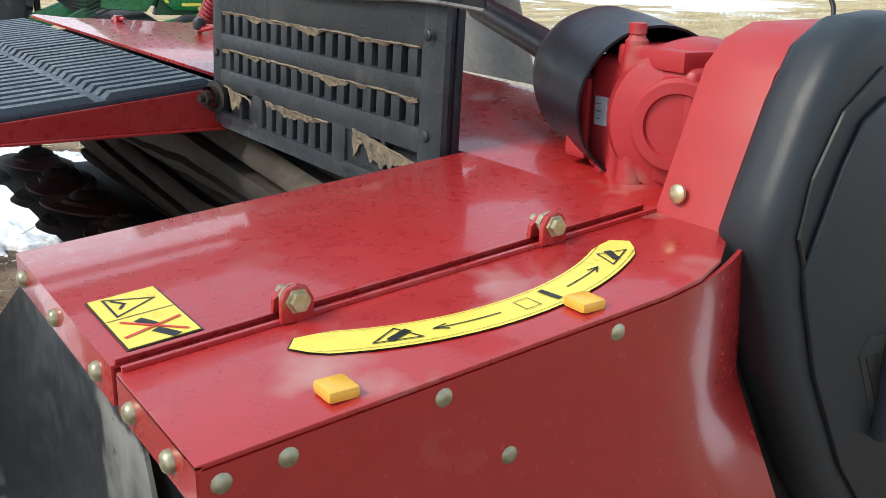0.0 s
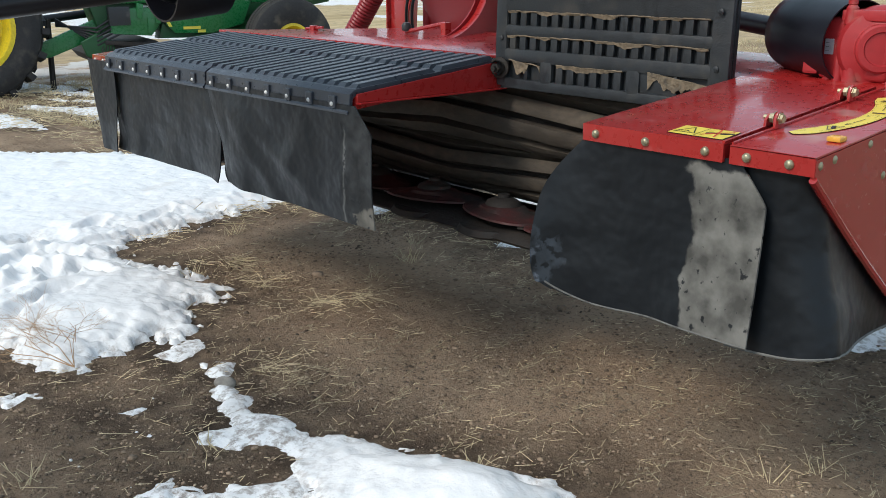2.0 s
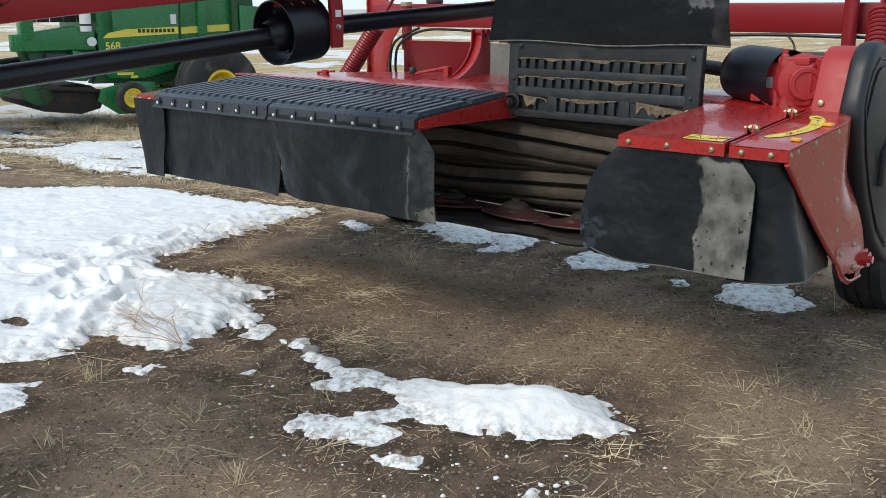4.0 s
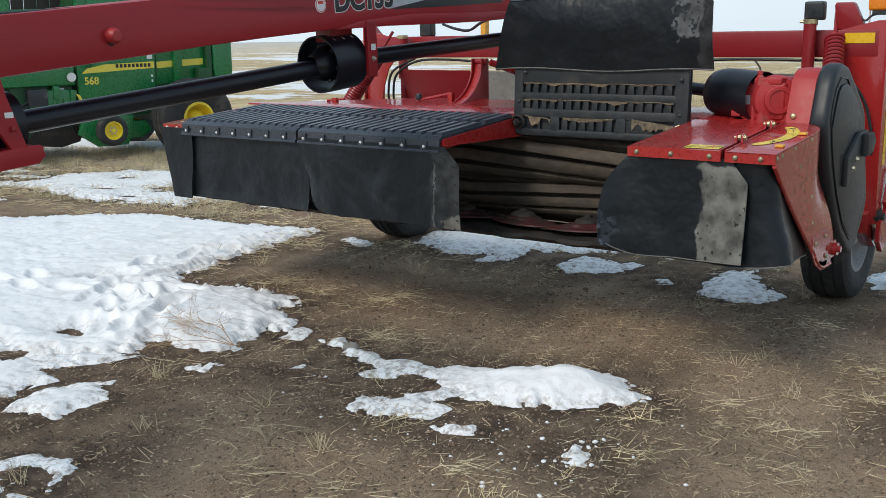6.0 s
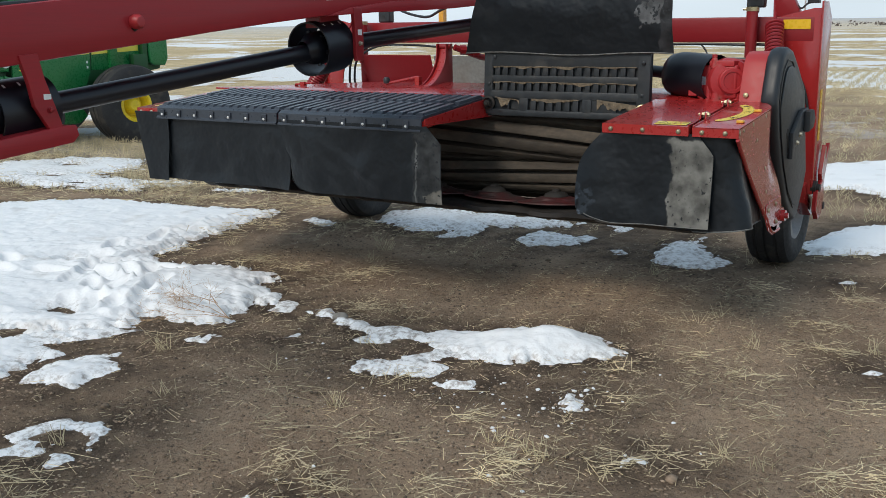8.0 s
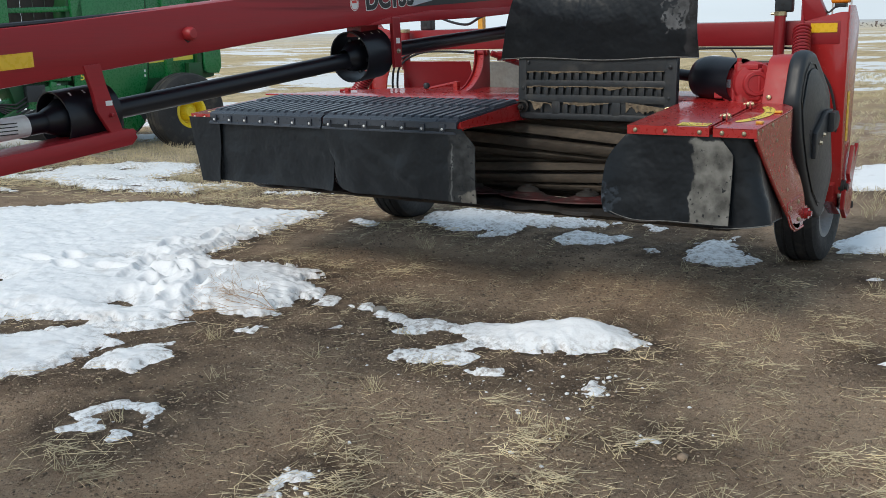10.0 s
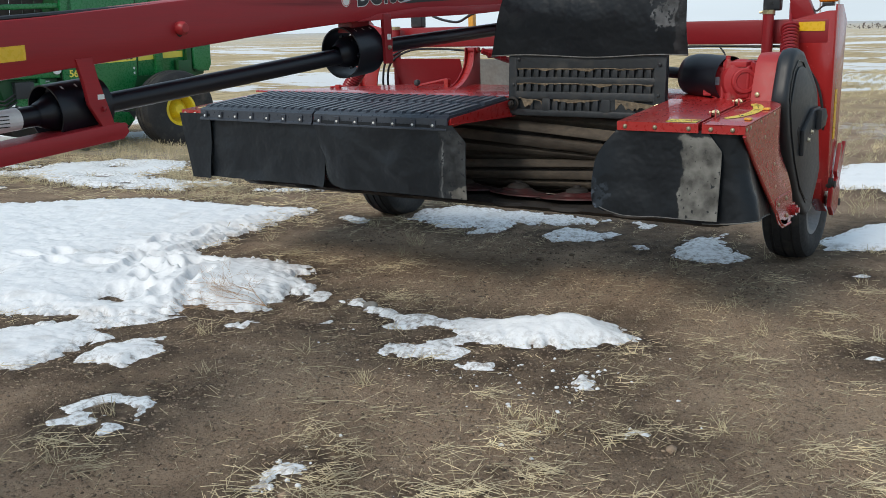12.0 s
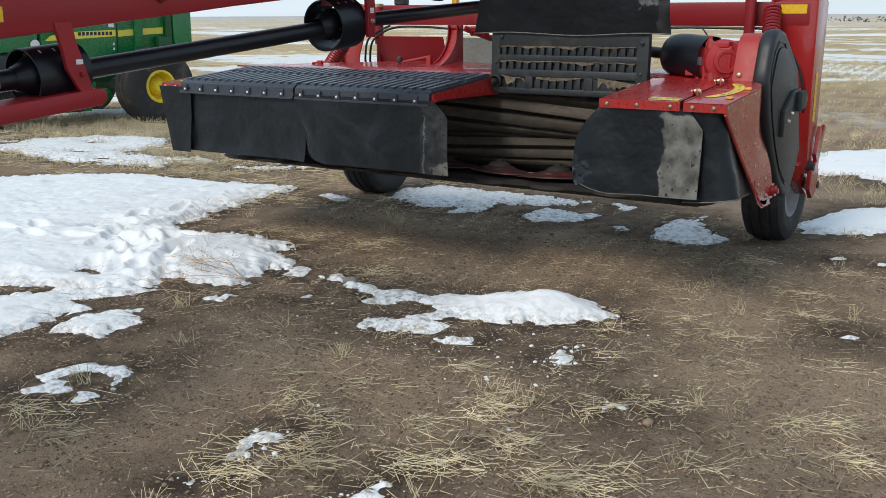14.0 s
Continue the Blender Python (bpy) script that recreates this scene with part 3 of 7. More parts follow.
# old footprints across the drift
STEPS = []
fr = random.Random(4)
TRAIL = ((-4.15, -0.75), (-4.45, -0.45), (-4.80, -0.10), (-5.12, 0.35), (-5.15, 0.85), (-4.98, 1.45))
for k in range(34):
    a = 5 * (k % 17) / 16.001
    (ax, ay), (bx, by) = TRAIL[int(a)], TRAIL[int(a) + 1]
    f_ = a - int(a)
    side = (0.13 if k % 2 else -0.13) + (0.30 if k > 16 else 0.0)
    STEPS.append((ax + (bx - ax) * f_ + side + fr.uniform(-0.08, 0.08), ay + (by - ay) * f_ + fr.uniform(-0.08, 0.08), math.degrees(math.atan2(by - ay, bx - ax)) + fr.uniform(-35, 35)))
for k in range(9):
    STEPS.append((-5.7 + 0.17 * k, -0.45 + 0.06 * k + (0.12 if k % 2 else -0.12) + fr.uniform(-0.06, 0.06), 15 + fr.uniform(-40, 40)))

patch("wide drift of white snow with trampled footprints",
      [(-5.16, 2.08), (-5.13, 1.70), (-5.05, 1.32), (-4.97, 0.90), (-4.92, 0.52), (-4.78, 0.28), (-4.42, 0.24), (-4.27, 0.38), (-3.95, 0.38), (-3.62, 0.35), (-3.64, 0.22), (-3.38, 0.10), (-3.28, -0.03), (-3.33, -0.24), (-3.38, -0.38), (-3.29, -0.54), (-3.46, -0.66), (-3.72, -0.66), (-3.68, -0.90), (-3.86, -1.12), (-4.15, -1.28), (-4.42, -1.36), (-4.9, -1.6), (-6.2, -2.0), (-9.5, -1.5), (-9.0, -0.2), (-8.1, 0.78), (-7.5, 1.45), (-7.0, 1.86), (-6.0, 1.92)],
      0.055, 1.5, 0.015, holes=((-4.25, -0.87, 0.10), (-5.6, -0.95, 0.13), (-5.25, 0.0, 0.05)), mounds=((-4.0, -0.15, 0.75, 0.03),), steps=STEPS)
patch("tongue of thin snow reaching out of the drift over soil",
      [(-3.60, -0.88), (-3.68, -1.16), (-3.82, -1.31), (-3.56, -1.34), (-3.64, -1.53), (-3.54, -1.70), (-3.54, -1.95), (-3.80, -2.20), (-4.5, -2.25), (-5.1, -2.0), (-4.3, -1.60), (-4.2, -1.48), (-4.05, -1.26), (-3.88, -1.00)], 0.035, 0.6)
patch("small flat island of snow on brown soil",
      [(-3.44, -1.74), (-3.50, -1.62), (-3.54, -1.49), (-3.48, -1.31), (-3.37, -1.16), (-3.33, -1.30), (-3.16, -1.36), (-3.19, -1.54), (-3.17, -1.66), (-3.33, -1.70)], 0.035, 0.4)
patch("broken ring of melting snow round bare soil",
      [(-2.88, -2.28), (-2.84, -2.17), (-2.95, -2.15), (-2.93, -2.02), (-2.88, -1.89), (-2.74, -1.86), (-2.56, -1.85), (-2.57, -1.96), (-2.49, -2.10), (-2.60, -2.08), (-2.66, -1.99), (-2.75, -1.98), (-2.83, -2.05), (-2.83, -2.11), (-2.69, -2.11), (-2.65, -2.21), (-2.79, -2.29)], 0.022, 0.35, 0.012)
patch("scrap of melting snow on soil", [(-2.57, -2.26), (-2.62, -2.17), (-2.55, -2.14), (-2.48, -2.18), (-2.52, -2.28)], 0.02, 0.3, 0.012)
patch("scrap of snow between drift and trickle", [(-3.26, -0.23), (-3.33, 0.0), (-3.19, 0.01), (-3.14, -0.16)], 0.025, 0.4, 0.012)
patch("scrap of melting snow on soil", [(-2.86, -0.57), (-2.81, -0.45), (-2.77, -0.53)], 0.015, 0.2, 0.010)
patch("scrap of melting snow on soil", [(-3.26, -0.83), (-3.20, -0.72), (-3.13, -0.70), (-3.14, -0.83)], 0.012, 0.6, 0.010)
patch("scrap of melting snow on soil", [(-2.66, -0.63), (-2.62, -0.51), (-2.55, -0.56)], 0.012, 0.5, 0.010)
patch("narrow winding trickle of melting snow on soil",
      [(-3.09, -0.11), (-2.94, -0.01), (-2.77, -0.14), (-2.58, -0.16), (-2.44, -0.13), (-2.29, -0.15), (-2.10, -0.08), (-2.06, -0.24), (-2.21, -0.28), (-2.27, -0.39), (-2.41, -0.47), (-2.48, -0.40), (-2.47, -0.32), (-2.56, -0.30), (-2.73, -0.24), (-2.86, -0.16), (-2.98, -0.18)], 0.03, 0.4, 0.012)
patch("pile of lumpy white snow melting on bare soil",
      [(-2.22, -0.15), (-2.15, -0.03), (-1.98, 0.00), (-1.80, 0.06), (-1.63, 0.12), (-1.45, 0.22), (-1.33, 0.21), (-1.28, 0.14), (-1.27, 0.07), (-1.14, 0.03), (-1.13, -0.05), (-1.24, -0.18), (-1.51, -0.38), (-1.66, -0.44), (-1.80, -0.44), (-1.90, -0.39), (-2.03, -0.36)],
      0.045, 0.45, 0.012, mounds=((-1.58, -0.12, 0.26, 0.055), (-1.40, -0.04, 0.22, 0.03), (-1.80, -0.18, 0.14, 0.02)))
patch("arm of thin wet snow beside the pile",
      [(-2.02, -0.30), (-1.89, -0.38), (-1.92, -0.49), (-1.83, -0.56), (-1.83, -0.72), (-1.95, -0.73), (-2.02, -0.80), (-2.10, -0.80), (-2.18, -0.82), (-2.25, -0.76), (-2.29, -0.62), (-2.15, -0.62), (-2.09, -0.48)], 0.03, 0.5, 0.012)
patch("scrap of crumbling snow on soil", [(-1.78, -0.78), (-1.73, -0.70), (-1.55, -0.66), (-1.56, -0.73), (-1.68, -0.78)], 0.018, 0.5, 0.010)
patch("scrap of crumbling snow on soil", [(-1.14, -0.73), (-1.14, -0.62), (-1.08, -0.66), (-1.02, -0.76), (-1.08, -0.78)], 0.02, 0.45, 0.010)
# under and behind the machine
patch("long thin snow in the shade of the mower",
      [(-4.28, 2.50), (-4.10, 2.82), (-3.50, 2.82), (-3.03, 2.84), (-2.60, 2.82), (-2.82, 2.50), (-3.20, 2.36), (-3.21, 2.10), (-3.42, 1.85), (-3.50, 2.15), (-3.67, 1.95), (-4.19, 2.14)], 0.03, 0.9)
patch("thin patch of snow in the shade of the mower", [(-2.87, 2.10), (-2.77, 2.40), (-2.31, 2.43), (-2.35, 2.12), (-2.67, 1.92)], 0.025, 0.7)
patch("thin dusty patch of snow beside a dark tyre", [(-1.72, 1.92), (-1.80, 2.42), (-1.66, 2.80), (-1.45, 2.36), (-1.21, 2.13), (-1.33, 1.85), (-1.52, 1.85)], 0.025, 0.8)
patch("scrap of snow in the shade of the mower", [(-2.14, 2.03), (-2.00, 2.16), (-1.93, 2.05), (-1.99, 1.91)], 0.02, 0.6)
patch("scrap of snow in the shade of the mower", [(-2.47, 2.87), (-2.33, 2.86), (-2.11, 2.84), (-2.27, 2.66)], 0.02, 0.5)
patch("scrap of snow in the shade of the mower", [(-4.82, 1.92), (-4.74, 2.06), (-4.47, 1.98), (-4.46, 1.81)], 0.02, 0.6)
patch("flat patch of clean white snow on dark soil", [(-0.98, 2.95), (-0.84, 3.50), (-0.52, 4.00), (0.1, 4.3), (0.15, 3.2), (-0.33, 2.96), (-0.57, 2.78), (-0.83, 2.62)], 0.045, 0.8, 0.02)
patch("flat patch of clean snow on stubble", [(-1.60, 5.95), (-1.66, 7.0), (-1.13, 7.62), (0.2, 7.9), (0.3, 5.6), (-0.70, 5.20), (-1.03, 5.52), (-1.38, 5.42)], 0.05, 0.9, 0.03)
for sx_, sy_ in ((-0.46, 1.95), (-0.21, 1.98), (-0.07, 0.33), (-0.65, -1.11)):
    patch("scrap of melting snow on bare soil", [(sx_ - 0.045, sy_ - 0.03), (sx_ - 0.02, sy_ + 0.04), (sx_ + 0.05, sy_ + 0.03), (sx_ + 0.03, sy_ - 0.03)], 0.025, 0.25, 0.010)
patch("dusting of snow caught among straw", [(-1.60, -2.34), (-1.66, -2.18), (-1.65, -2.03), (-1.61, -1.97), (-1.60, -2.10), (-1.57, -2.25)], 0.006, 1.2, 0.010)
patch("dusting of snow caught among straw", [(-1.64, -2.52), (-1.57, -2.40), (-1.50, -2.47)], 0.012, 0.7, 0.010)
patch("dusting of snow caught among straw", [(-1.13, -2.31), (-1.06, -2.14), (-0.98, -2.30)], 0.014, 0.7, 0.010)
# strips towards the baler
patch("streaky thin snow over stubble", [(-9.96, 2.10), (-10.37, 3.00), (-10.05, 3.62), (-9.06, 3.90), (-8.37, 3.37), (-8.49, 2.80), (-7.45, 2.62), (-7.30, 2.22), (-7.85, 2.18), (-8.31, 1.95), (-9.04, 2.02)], 0.03, 2.6, 0.03, holes=((-8.9, 2.5, 0.16), (-9.4, 3.2, 0.15), (-8.2, 2.35, 0.10)))
sr = random.Random(12)
for k in range(24):
    x, y = sr.uniform(-13.0, -6.0), sr.uniform(2.1, 3.4)
    if y < 2.25 and x > -7.2 or -10.2 < x < -7.4:
        continue
    w_, d_ = sr.uniform(0.3, 0.9), sr.uniform(0.07, 0.17)
    c_, s_ = math.cos(radians(28)), math.sin(radians(28))
    patch("thin strip of old snow on stubble", [(x + c_ * a - s_ * b, y + s_ * a + c_ * b) for a, b in ((-w_, 0), (-0.4 * w_, d_), (0.5 * w_, 0.8 * d_), (w_, 0), (0.4 * w_, -d_), (-0.5 * w_, -0.8 * d_))], 0.03, 1.6, 0.03)
for x, y, w_, d_ in ((-10.6, 0.9, 1.4, 0.6), (-12.5, 5.6, 2.2, 0.5), (-13.0, 7.8, 2.0, 0.5)):
    patch("old snow lying across stubble", [(x + a * w_, y + 0.4 * a * w_ + b * d_) for a, b in ((-1, 0), (-0.5, 0.9), (0.3, 0.8), (1, 0.1), (0.4, -0.9), (-0.6, -0.7))], 0.045, 1.6, 0.03)
for p in PATCHES:
    make_patch(p)

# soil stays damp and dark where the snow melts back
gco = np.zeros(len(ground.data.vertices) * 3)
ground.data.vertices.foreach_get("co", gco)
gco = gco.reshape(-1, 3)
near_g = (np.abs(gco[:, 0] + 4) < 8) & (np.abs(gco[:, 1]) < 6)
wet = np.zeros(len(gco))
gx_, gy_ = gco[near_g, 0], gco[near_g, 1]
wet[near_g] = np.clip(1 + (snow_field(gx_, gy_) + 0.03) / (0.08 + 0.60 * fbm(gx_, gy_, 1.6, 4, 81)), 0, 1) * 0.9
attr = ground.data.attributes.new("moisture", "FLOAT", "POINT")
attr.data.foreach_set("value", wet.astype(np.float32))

# ---- the mower-conditioner ----
HOOD = 0.022


def top_z(y, lift=0.0):
    """The header's upper skin, which rises gently to the rear."""
    return 1.085 + 0.085 * (y - 0.24) + lift


mower = thing("mower_conditioner", (-2.7, 1.3, 0), "red pull-type disc mower conditioner parked with its header raised", "mower")


def skin(name, x0, x1, y0, y1, lift, mat, lip, side, parent, label=""):
    """A sheet-metal cover: sloping top with folded front lip and side flanges."""
    bm = bmesh.new()
    t = 0.006
    prism(bm, [(y0, top_z(y0, lift)), (y1, top_z(y1, lift)), (y1, top_z(y1, lift - t)), (y0 + t, top_z(y0 + t, lift - t)), (y0 + t, top_z(y0, lift - lip)), (y0, top_z(y0, lift - lip))], "x", x0, x1, 0.003)
    for a, b in ((x0, x0 + t), (x1 - t, x1)):
        prism(bm, [(y0 + t, top_z(y0, lift - t)), (y1, top_z(y1, lift - t)), (y1, top_z(y1, lift - side)), (y0 + t, top_z(y0, lift - side))], "x", a, b)
    return part(name, bm, mat, parent, label, smooth=True)


# platform under the ribbed mats
deck = skin("platform", -4.80, -2.470, 0.275, 1.02, -0.014, red, 0.048, 0.046, mower)
bm = bmesh.new()
prism(bm, [(0.275, top_z(0.275, -0.006)), (1.0, top_z(1.0, -0.002)), (1.0, 1.043), (0.275, 1.052)], "x", -2.470, -2.462, 0.002)
flange = part("side_flange", bm, red, deck)
bm = bmesh.new()
prism(bm, [(0.275, 1.052), (1.0, 1.043), (1.0, 1.037), (0.275, 1.046)], "x", -2.470, -2.442, 0.001)
part("folded_lip", bm, red_dusty, flange)
bm = bmesh.new()
rd = [(-4.79, 1.022), (-0.96, 1.022), (-0.96, 1.42), (-2.30, 1.50), (-3.50, 1.50), (-4.10, 1.28), (-4.50, 1.11), (-4.79, 1.05)]
prism(bm, rd, "z", 0, 0.012, 0.003)
for v in bm.verts:
    v.co.z += top_z(v.co.y, 0.0)
rear_deck = part("rear_deck", bm, red, mower, smooth=True)
for x in (-4.76, -4.66):
    rivet("rivet", (x, 0.273, 1.05), (0, -1, 0), deck)

bm = bmesh.new()
edge_l = [bm.verts.new((-4.72 + 0.015 * i, 0.36 + 0.06 * i, top_z(0.36 + 0.06 * i, -0.0125))) for i in range(11)]
edge_r = [bm.verts.new((-4.69 + 0.0145 * i, 0.34 + 0.06 * i, top_z(0.34 + 0.06 * i, -0.0125))) for i in range(11)]
for i in range(10):
    bm.faces.new((edge_l[i], edge_r[i], edge_r[i + 1], edge_l[i + 1]))
part("stripe_decal", bm, decal_yellow, deck, "faded yellow stripe decal")


def mat_piece(x0, x1):
    """A moulded mat: two rows of long ribs, a rolled front edge with screwed tabs."""
    bm = bmesh.new()
    w = x1 - x0
    prism(bm, [(0.275, top_z(0.275, 0.010)), (0.985, top_z(0.985, 0.006)), (0.985, top_z(0.985, -0.008)), (0.275, top_z(0.275, -0.010))], "x", x0, x1, 0.003)
    prism(bm, [(0.275, top_z(0.275, 0.010)), (0.250, top_z(0.25, -0.004)), (0.246, top_z(0.25, -0.060)), (0.258, top_z(0.25, -0.062)), (0.264, top_z(0.25, -0.020)), (0.29, top_z(0.29, -0.008))], "x", x0, x1, 0.002)
    prism(bm, [(0.246, top_z(0.25, -0.056)), (0.236, top_z(0.25, -0.066)), (0.238, top_z(0.25, -0.074)), (0.258, top_z(0.25, -0.064))], "x", x0, x1)
    mat = part("ribbed_mat", bm, mat_grey, mower, "dark grey moulded plastic mat with long ribs", smooth=True)
    k = 15
    for a, b in ((0.285, 0.660), (0.685, 0.965)):
        for i in range(k):
            cx = x0 + w * (i + 0.5) / k
            hw = w / k * 0.36
            bm = bmesh.new()
            prism(bm, [(cx - hw, 0), (cx - hw * 0.72, 0.015), (cx + hw * 0.72, 0.015), (cx + hw, 0)], "y", a, b, 0.0)
            for v in bm.verts:
                up = v.co.z
                end = 0.018 * (1 if v.co.y < (a + b) / 2 else -1) * (1 if up > 0.005 else 0)
                v.co.y += end
                v.co.z = top_z(v.co.y, 0.008) + up
            part("rib", bm, mat_grey, mat)
    n = 7
    for i in range(n):
        cx = x0 + w * (i + 0.35) / n
        bm = bmesh.new()
        box(bm, cx - 0.020, cx + 0.020, 0.238, 0.252, 1.026, 1.072, 0.004)
        tab = part("tab", bm, mat_grey, mat)
        rivet("screw", (cx, 0.239, 1.042), (0, -1, 0), tab, 0.0085, decal_white)


mat_piece(-4.575, -3.530)
mat_piece(-3.515, -2.475)


# ---- curtains ----
def wave(x, z, s):
    return 0.5 - float(vnoise(x, z, 3.1, s)) + 0.45 * (0.5 - float(vnoise(x, z, 8.0, s + 3)))


def curtain(name, x0, x1, zt, zb, y, seed, parent, label, nu=30, nv=14, round_l=0.0, chamfer=0.0, lean=0.0, sway=0.035, flare_l=0.0, mat=None, slope=0.0, hem=False, curl=0.0):
    def f(u, v):
        z = zt + (zb + slope * (u - 0.5) - zt) * v
        xl, xr = x0 - flare_l * (math.sin(min(1.0, v * 2.5) * math.pi / 2) - (0.35 * max(0.0, (v - 0.8) / 0.2) ** 2 if curl else 0.0)), x1
        if chamfer:
            xr = x1 - chamfer * max(0.0, 1 - v / 0.22)
        x = xl + (xr - xl) * u
        if round_l and u < 0.25:
            z = max(z, zb + slope * (u - 0.5) + round_l * (1 - u / 0.25) ** 2 * v)
        back = curl * max(0.0, 1 - u / 0.3) ** 2 * math.sin(2.5 * v)
        return (x, y + back + lean * v + sway * v ** 0.8 * wave(x, z, seed), z)
    bm = bmesh.new()
    sheet(bm, f, nu, nv, 0.005)
    cloth = part(name, bm, mat or rubber_sheet, parent, label, smooth=True)
    if hem:
        bm = bmesh.new()
        tube(bm, [Vector(f(i / nu, 1.0)) for i in range(nu + 1)], 0.003, 5)
        part("hem", bm, weave, cloth, "frayed woven hem")
    return cloth


lc = "black rubber curtain hanging in soft folds"
c0 = curtain("curtain", -4.79, -4.48, 1.055, 0.600, 0.246, 3, mower, lc, 12, 16, sway=0.03)
for v in c0.data.vertices:
    d = (1.055 - v.co.z) / 0.455
    k = (v.co.x + 4.79) / 0.31
    v.co.x += 0.10 * d * (1 - k) - 0.02 * k * d * d
    v.co.y -= 0.012 * d * k
c1 = curtain("curtain", -4.555, -3.440, 1.040, 0.612, 0.268, 5, mower, lc, 40, 18, sway=0.055)
c2 = curtain("curtain", -3.520, -2.338, 1.045, 0.612, 0.243, 8, mower, "black rubber curtain with a worn grey end", 60, 30, round_l=0.085, chamfer=0.10, sway=0.05, mat=rubber_end)
for v in c1.data.vertices:
    k = max(0.0, (v.co.x + 3.75) / 0.31)
    v.co.y -= 0.035 * k * k * (1.04 - v.co.z) / 0.43
for v in c2.data.vertices:
    k = max(0.0, 1 - (v.co.x + 3.52) / 0.16)
    d = (1.045 - v.co.z) / 0.43
    v.co.x += 0.07 * k * min(1, d * 1.5)
    fold = math.exp(-((v.co.x + 3.42 - 0.42 * d) / 0.055) ** 2) + 0.7 * math.exp(-((v.co.x + 3.40 - 0.75 * d) / 0.07) ** 2) + 0.5 * math.exp(-((v.co.x + 2.72 + 0.25 * d) / 0.06) ** 2)
    v.co.y += (0.045 * k * k - 0.02 * math.exp(-((v.co.x + 3.20) / 0.10) ** 2)) * d - 0.022 * fold * d * (1.25 - d)


# ---- outer cover over the end of the cutter bar ----
hood_a = skin("hood", -1.392, -0.950, 0.245, 1.00, HOOD, red, 0.046, 0.045, mower, "glossy red sheet-metal hood with warning decals")
bm = bmesh.new()
hb_pts = [(-0.932, 0.245), (-0.713, 0.245), (-0.713, 0.80), (-0.722, 0.865), (-0.745, 0.925), (-0.782, 0.978), (-0.83, 1.008), (-0.932, 1.01)]
prism(bm, hb_pts, "z", 0, 0.006, 0.002)
for v in bm.verts:
    v.co.z += top_z(v.co.y, HOOD - 0.006)
box(bm, -0.932, -0.713, 0.245, 0.251, top_z(0.245, HOOD - 0.046), top_z(0.245, HOOD - 0.002))
hood_b = part("hood", bm, red_scuffed, mower, "glossy red sheet-metal hood with warning decals", smooth=True)
for a, b in ((-0.958, -0.950), (-0.932, -0.926)):
    bm = bmesh.new()
    prism(bm, [(0.25, top_z(0.25, HOOD)), (1.0, top_z(1.0, HOOD)), (1.0, top_z(1.0, HOOD + 0.006)), (0.25, top_z(0.25, HOOD + 0.006))], "x", a, b, 0.001)
    part("rolled_edge", bm, red, hood_a)
for x in (-1.345, -1.18, -1.00):
    rivet("rivet", (x, 0.243, 1.083), (0, -1, 0), hood_a, 0.0118, zinc, 0.008)
for x in (-0.885, -0.775):
    rivet("rivet", (x, 0.243, 1.083), (0, -1, 0), hood_b, 0.0118, zinc, 0.008)


def ear(y):
    """A hinge ear: red lug with a bolt and nut through it."""
    z = top_z(y, HOOD)
    bm = bmesh.new()
    prism(bm, [(y - 0.020, z), (y + 0.020, z), (y + 0.020, z + 0.025), (y + 0.013, z + 0.039), (y, z + 0.044), (y - 0.013, z + 0.039), (y - 0.020, z + 0.025)], "x", -0.930, -0.922, 0.002)
    lug = part("hinge_ear", bm, red, hood_b, smooth=True)
    bm = bmesh.new()
    p = (-0.932, y, z + 0.025)
    lathe(bm, [(0, 0), (0.017, 0), (0.017, 0.003), (0.007, 0.003)], along(p, (-1, 0, 0)), 16)
    lathe(bm, [(0.0125, 0.003), (0.0125, 0.015), (0.007, 0.016), (0.007, 0.034), (0, 0.036)], along(p, (-1, 0, 0)), 6)
    part("bolt", bm, zinc, lug)
    bm = bmesh.new()
    lathe(bm, [(0, 0), (0.015, 0), (0.015, 0.003), (0.011, 0.003), (0.011, 0.010), (0, 0.010)], along((-0.922, y, z + 0.025), (1, 0, 0)), 6)
    part("nut", bm, zinc, lug)
    bm = bmesh.new()
    prism(bm, [(y - 0.018, z), (y + 0.018, z), (y + 0.016, z + 0.02), (y, z + 0.034), (y - 0.016, z + 0.02)], "x", -0.958, -0.950, 0.002)
    part("hinge_ear", bm, red, hood_a, smooth=True)


ear(0.444)
ear(0.811)


def on_top(p, lift=0.0015):
    return Vector((p[0], p[1], top_z(p[1], HOOD + lift)))


def decal(name, pts, mat, parent, lift):
    bm = bmesh.new()
    bm.faces.new([bm.verts.new(on_top(p, lift)) for p in pts])
    r = bmesh.ops.extrude_face_region(bm, geom=bm.faces[:])
    for v in r["geom"]:
        if isinstance(v, bmesh.types.BMVert):
            v.co.z += 0.0008
    return part(name, bm, mat, parent)


def inset(cx, cy, w, d, s=1.0):
    return [(cx - w * s / 2, cy - d * s / 2), (cx + w * s / 2, cy - d * s / 2), (cx + w * s / 2, cy + d * s / 2), (cx - w * s / 2, cy + d * s / 2)]


# square warning decal
sx, sy = -1.052, 0.311
w1 = decal("warning_decal", inset(sx, sy, 0.164, 0.084), decal_black, hood_a, 0.0012)
decal("decal_field", inset(sx, sy, 0.159, 0.079), decal_yellow, w1, 0.0022)


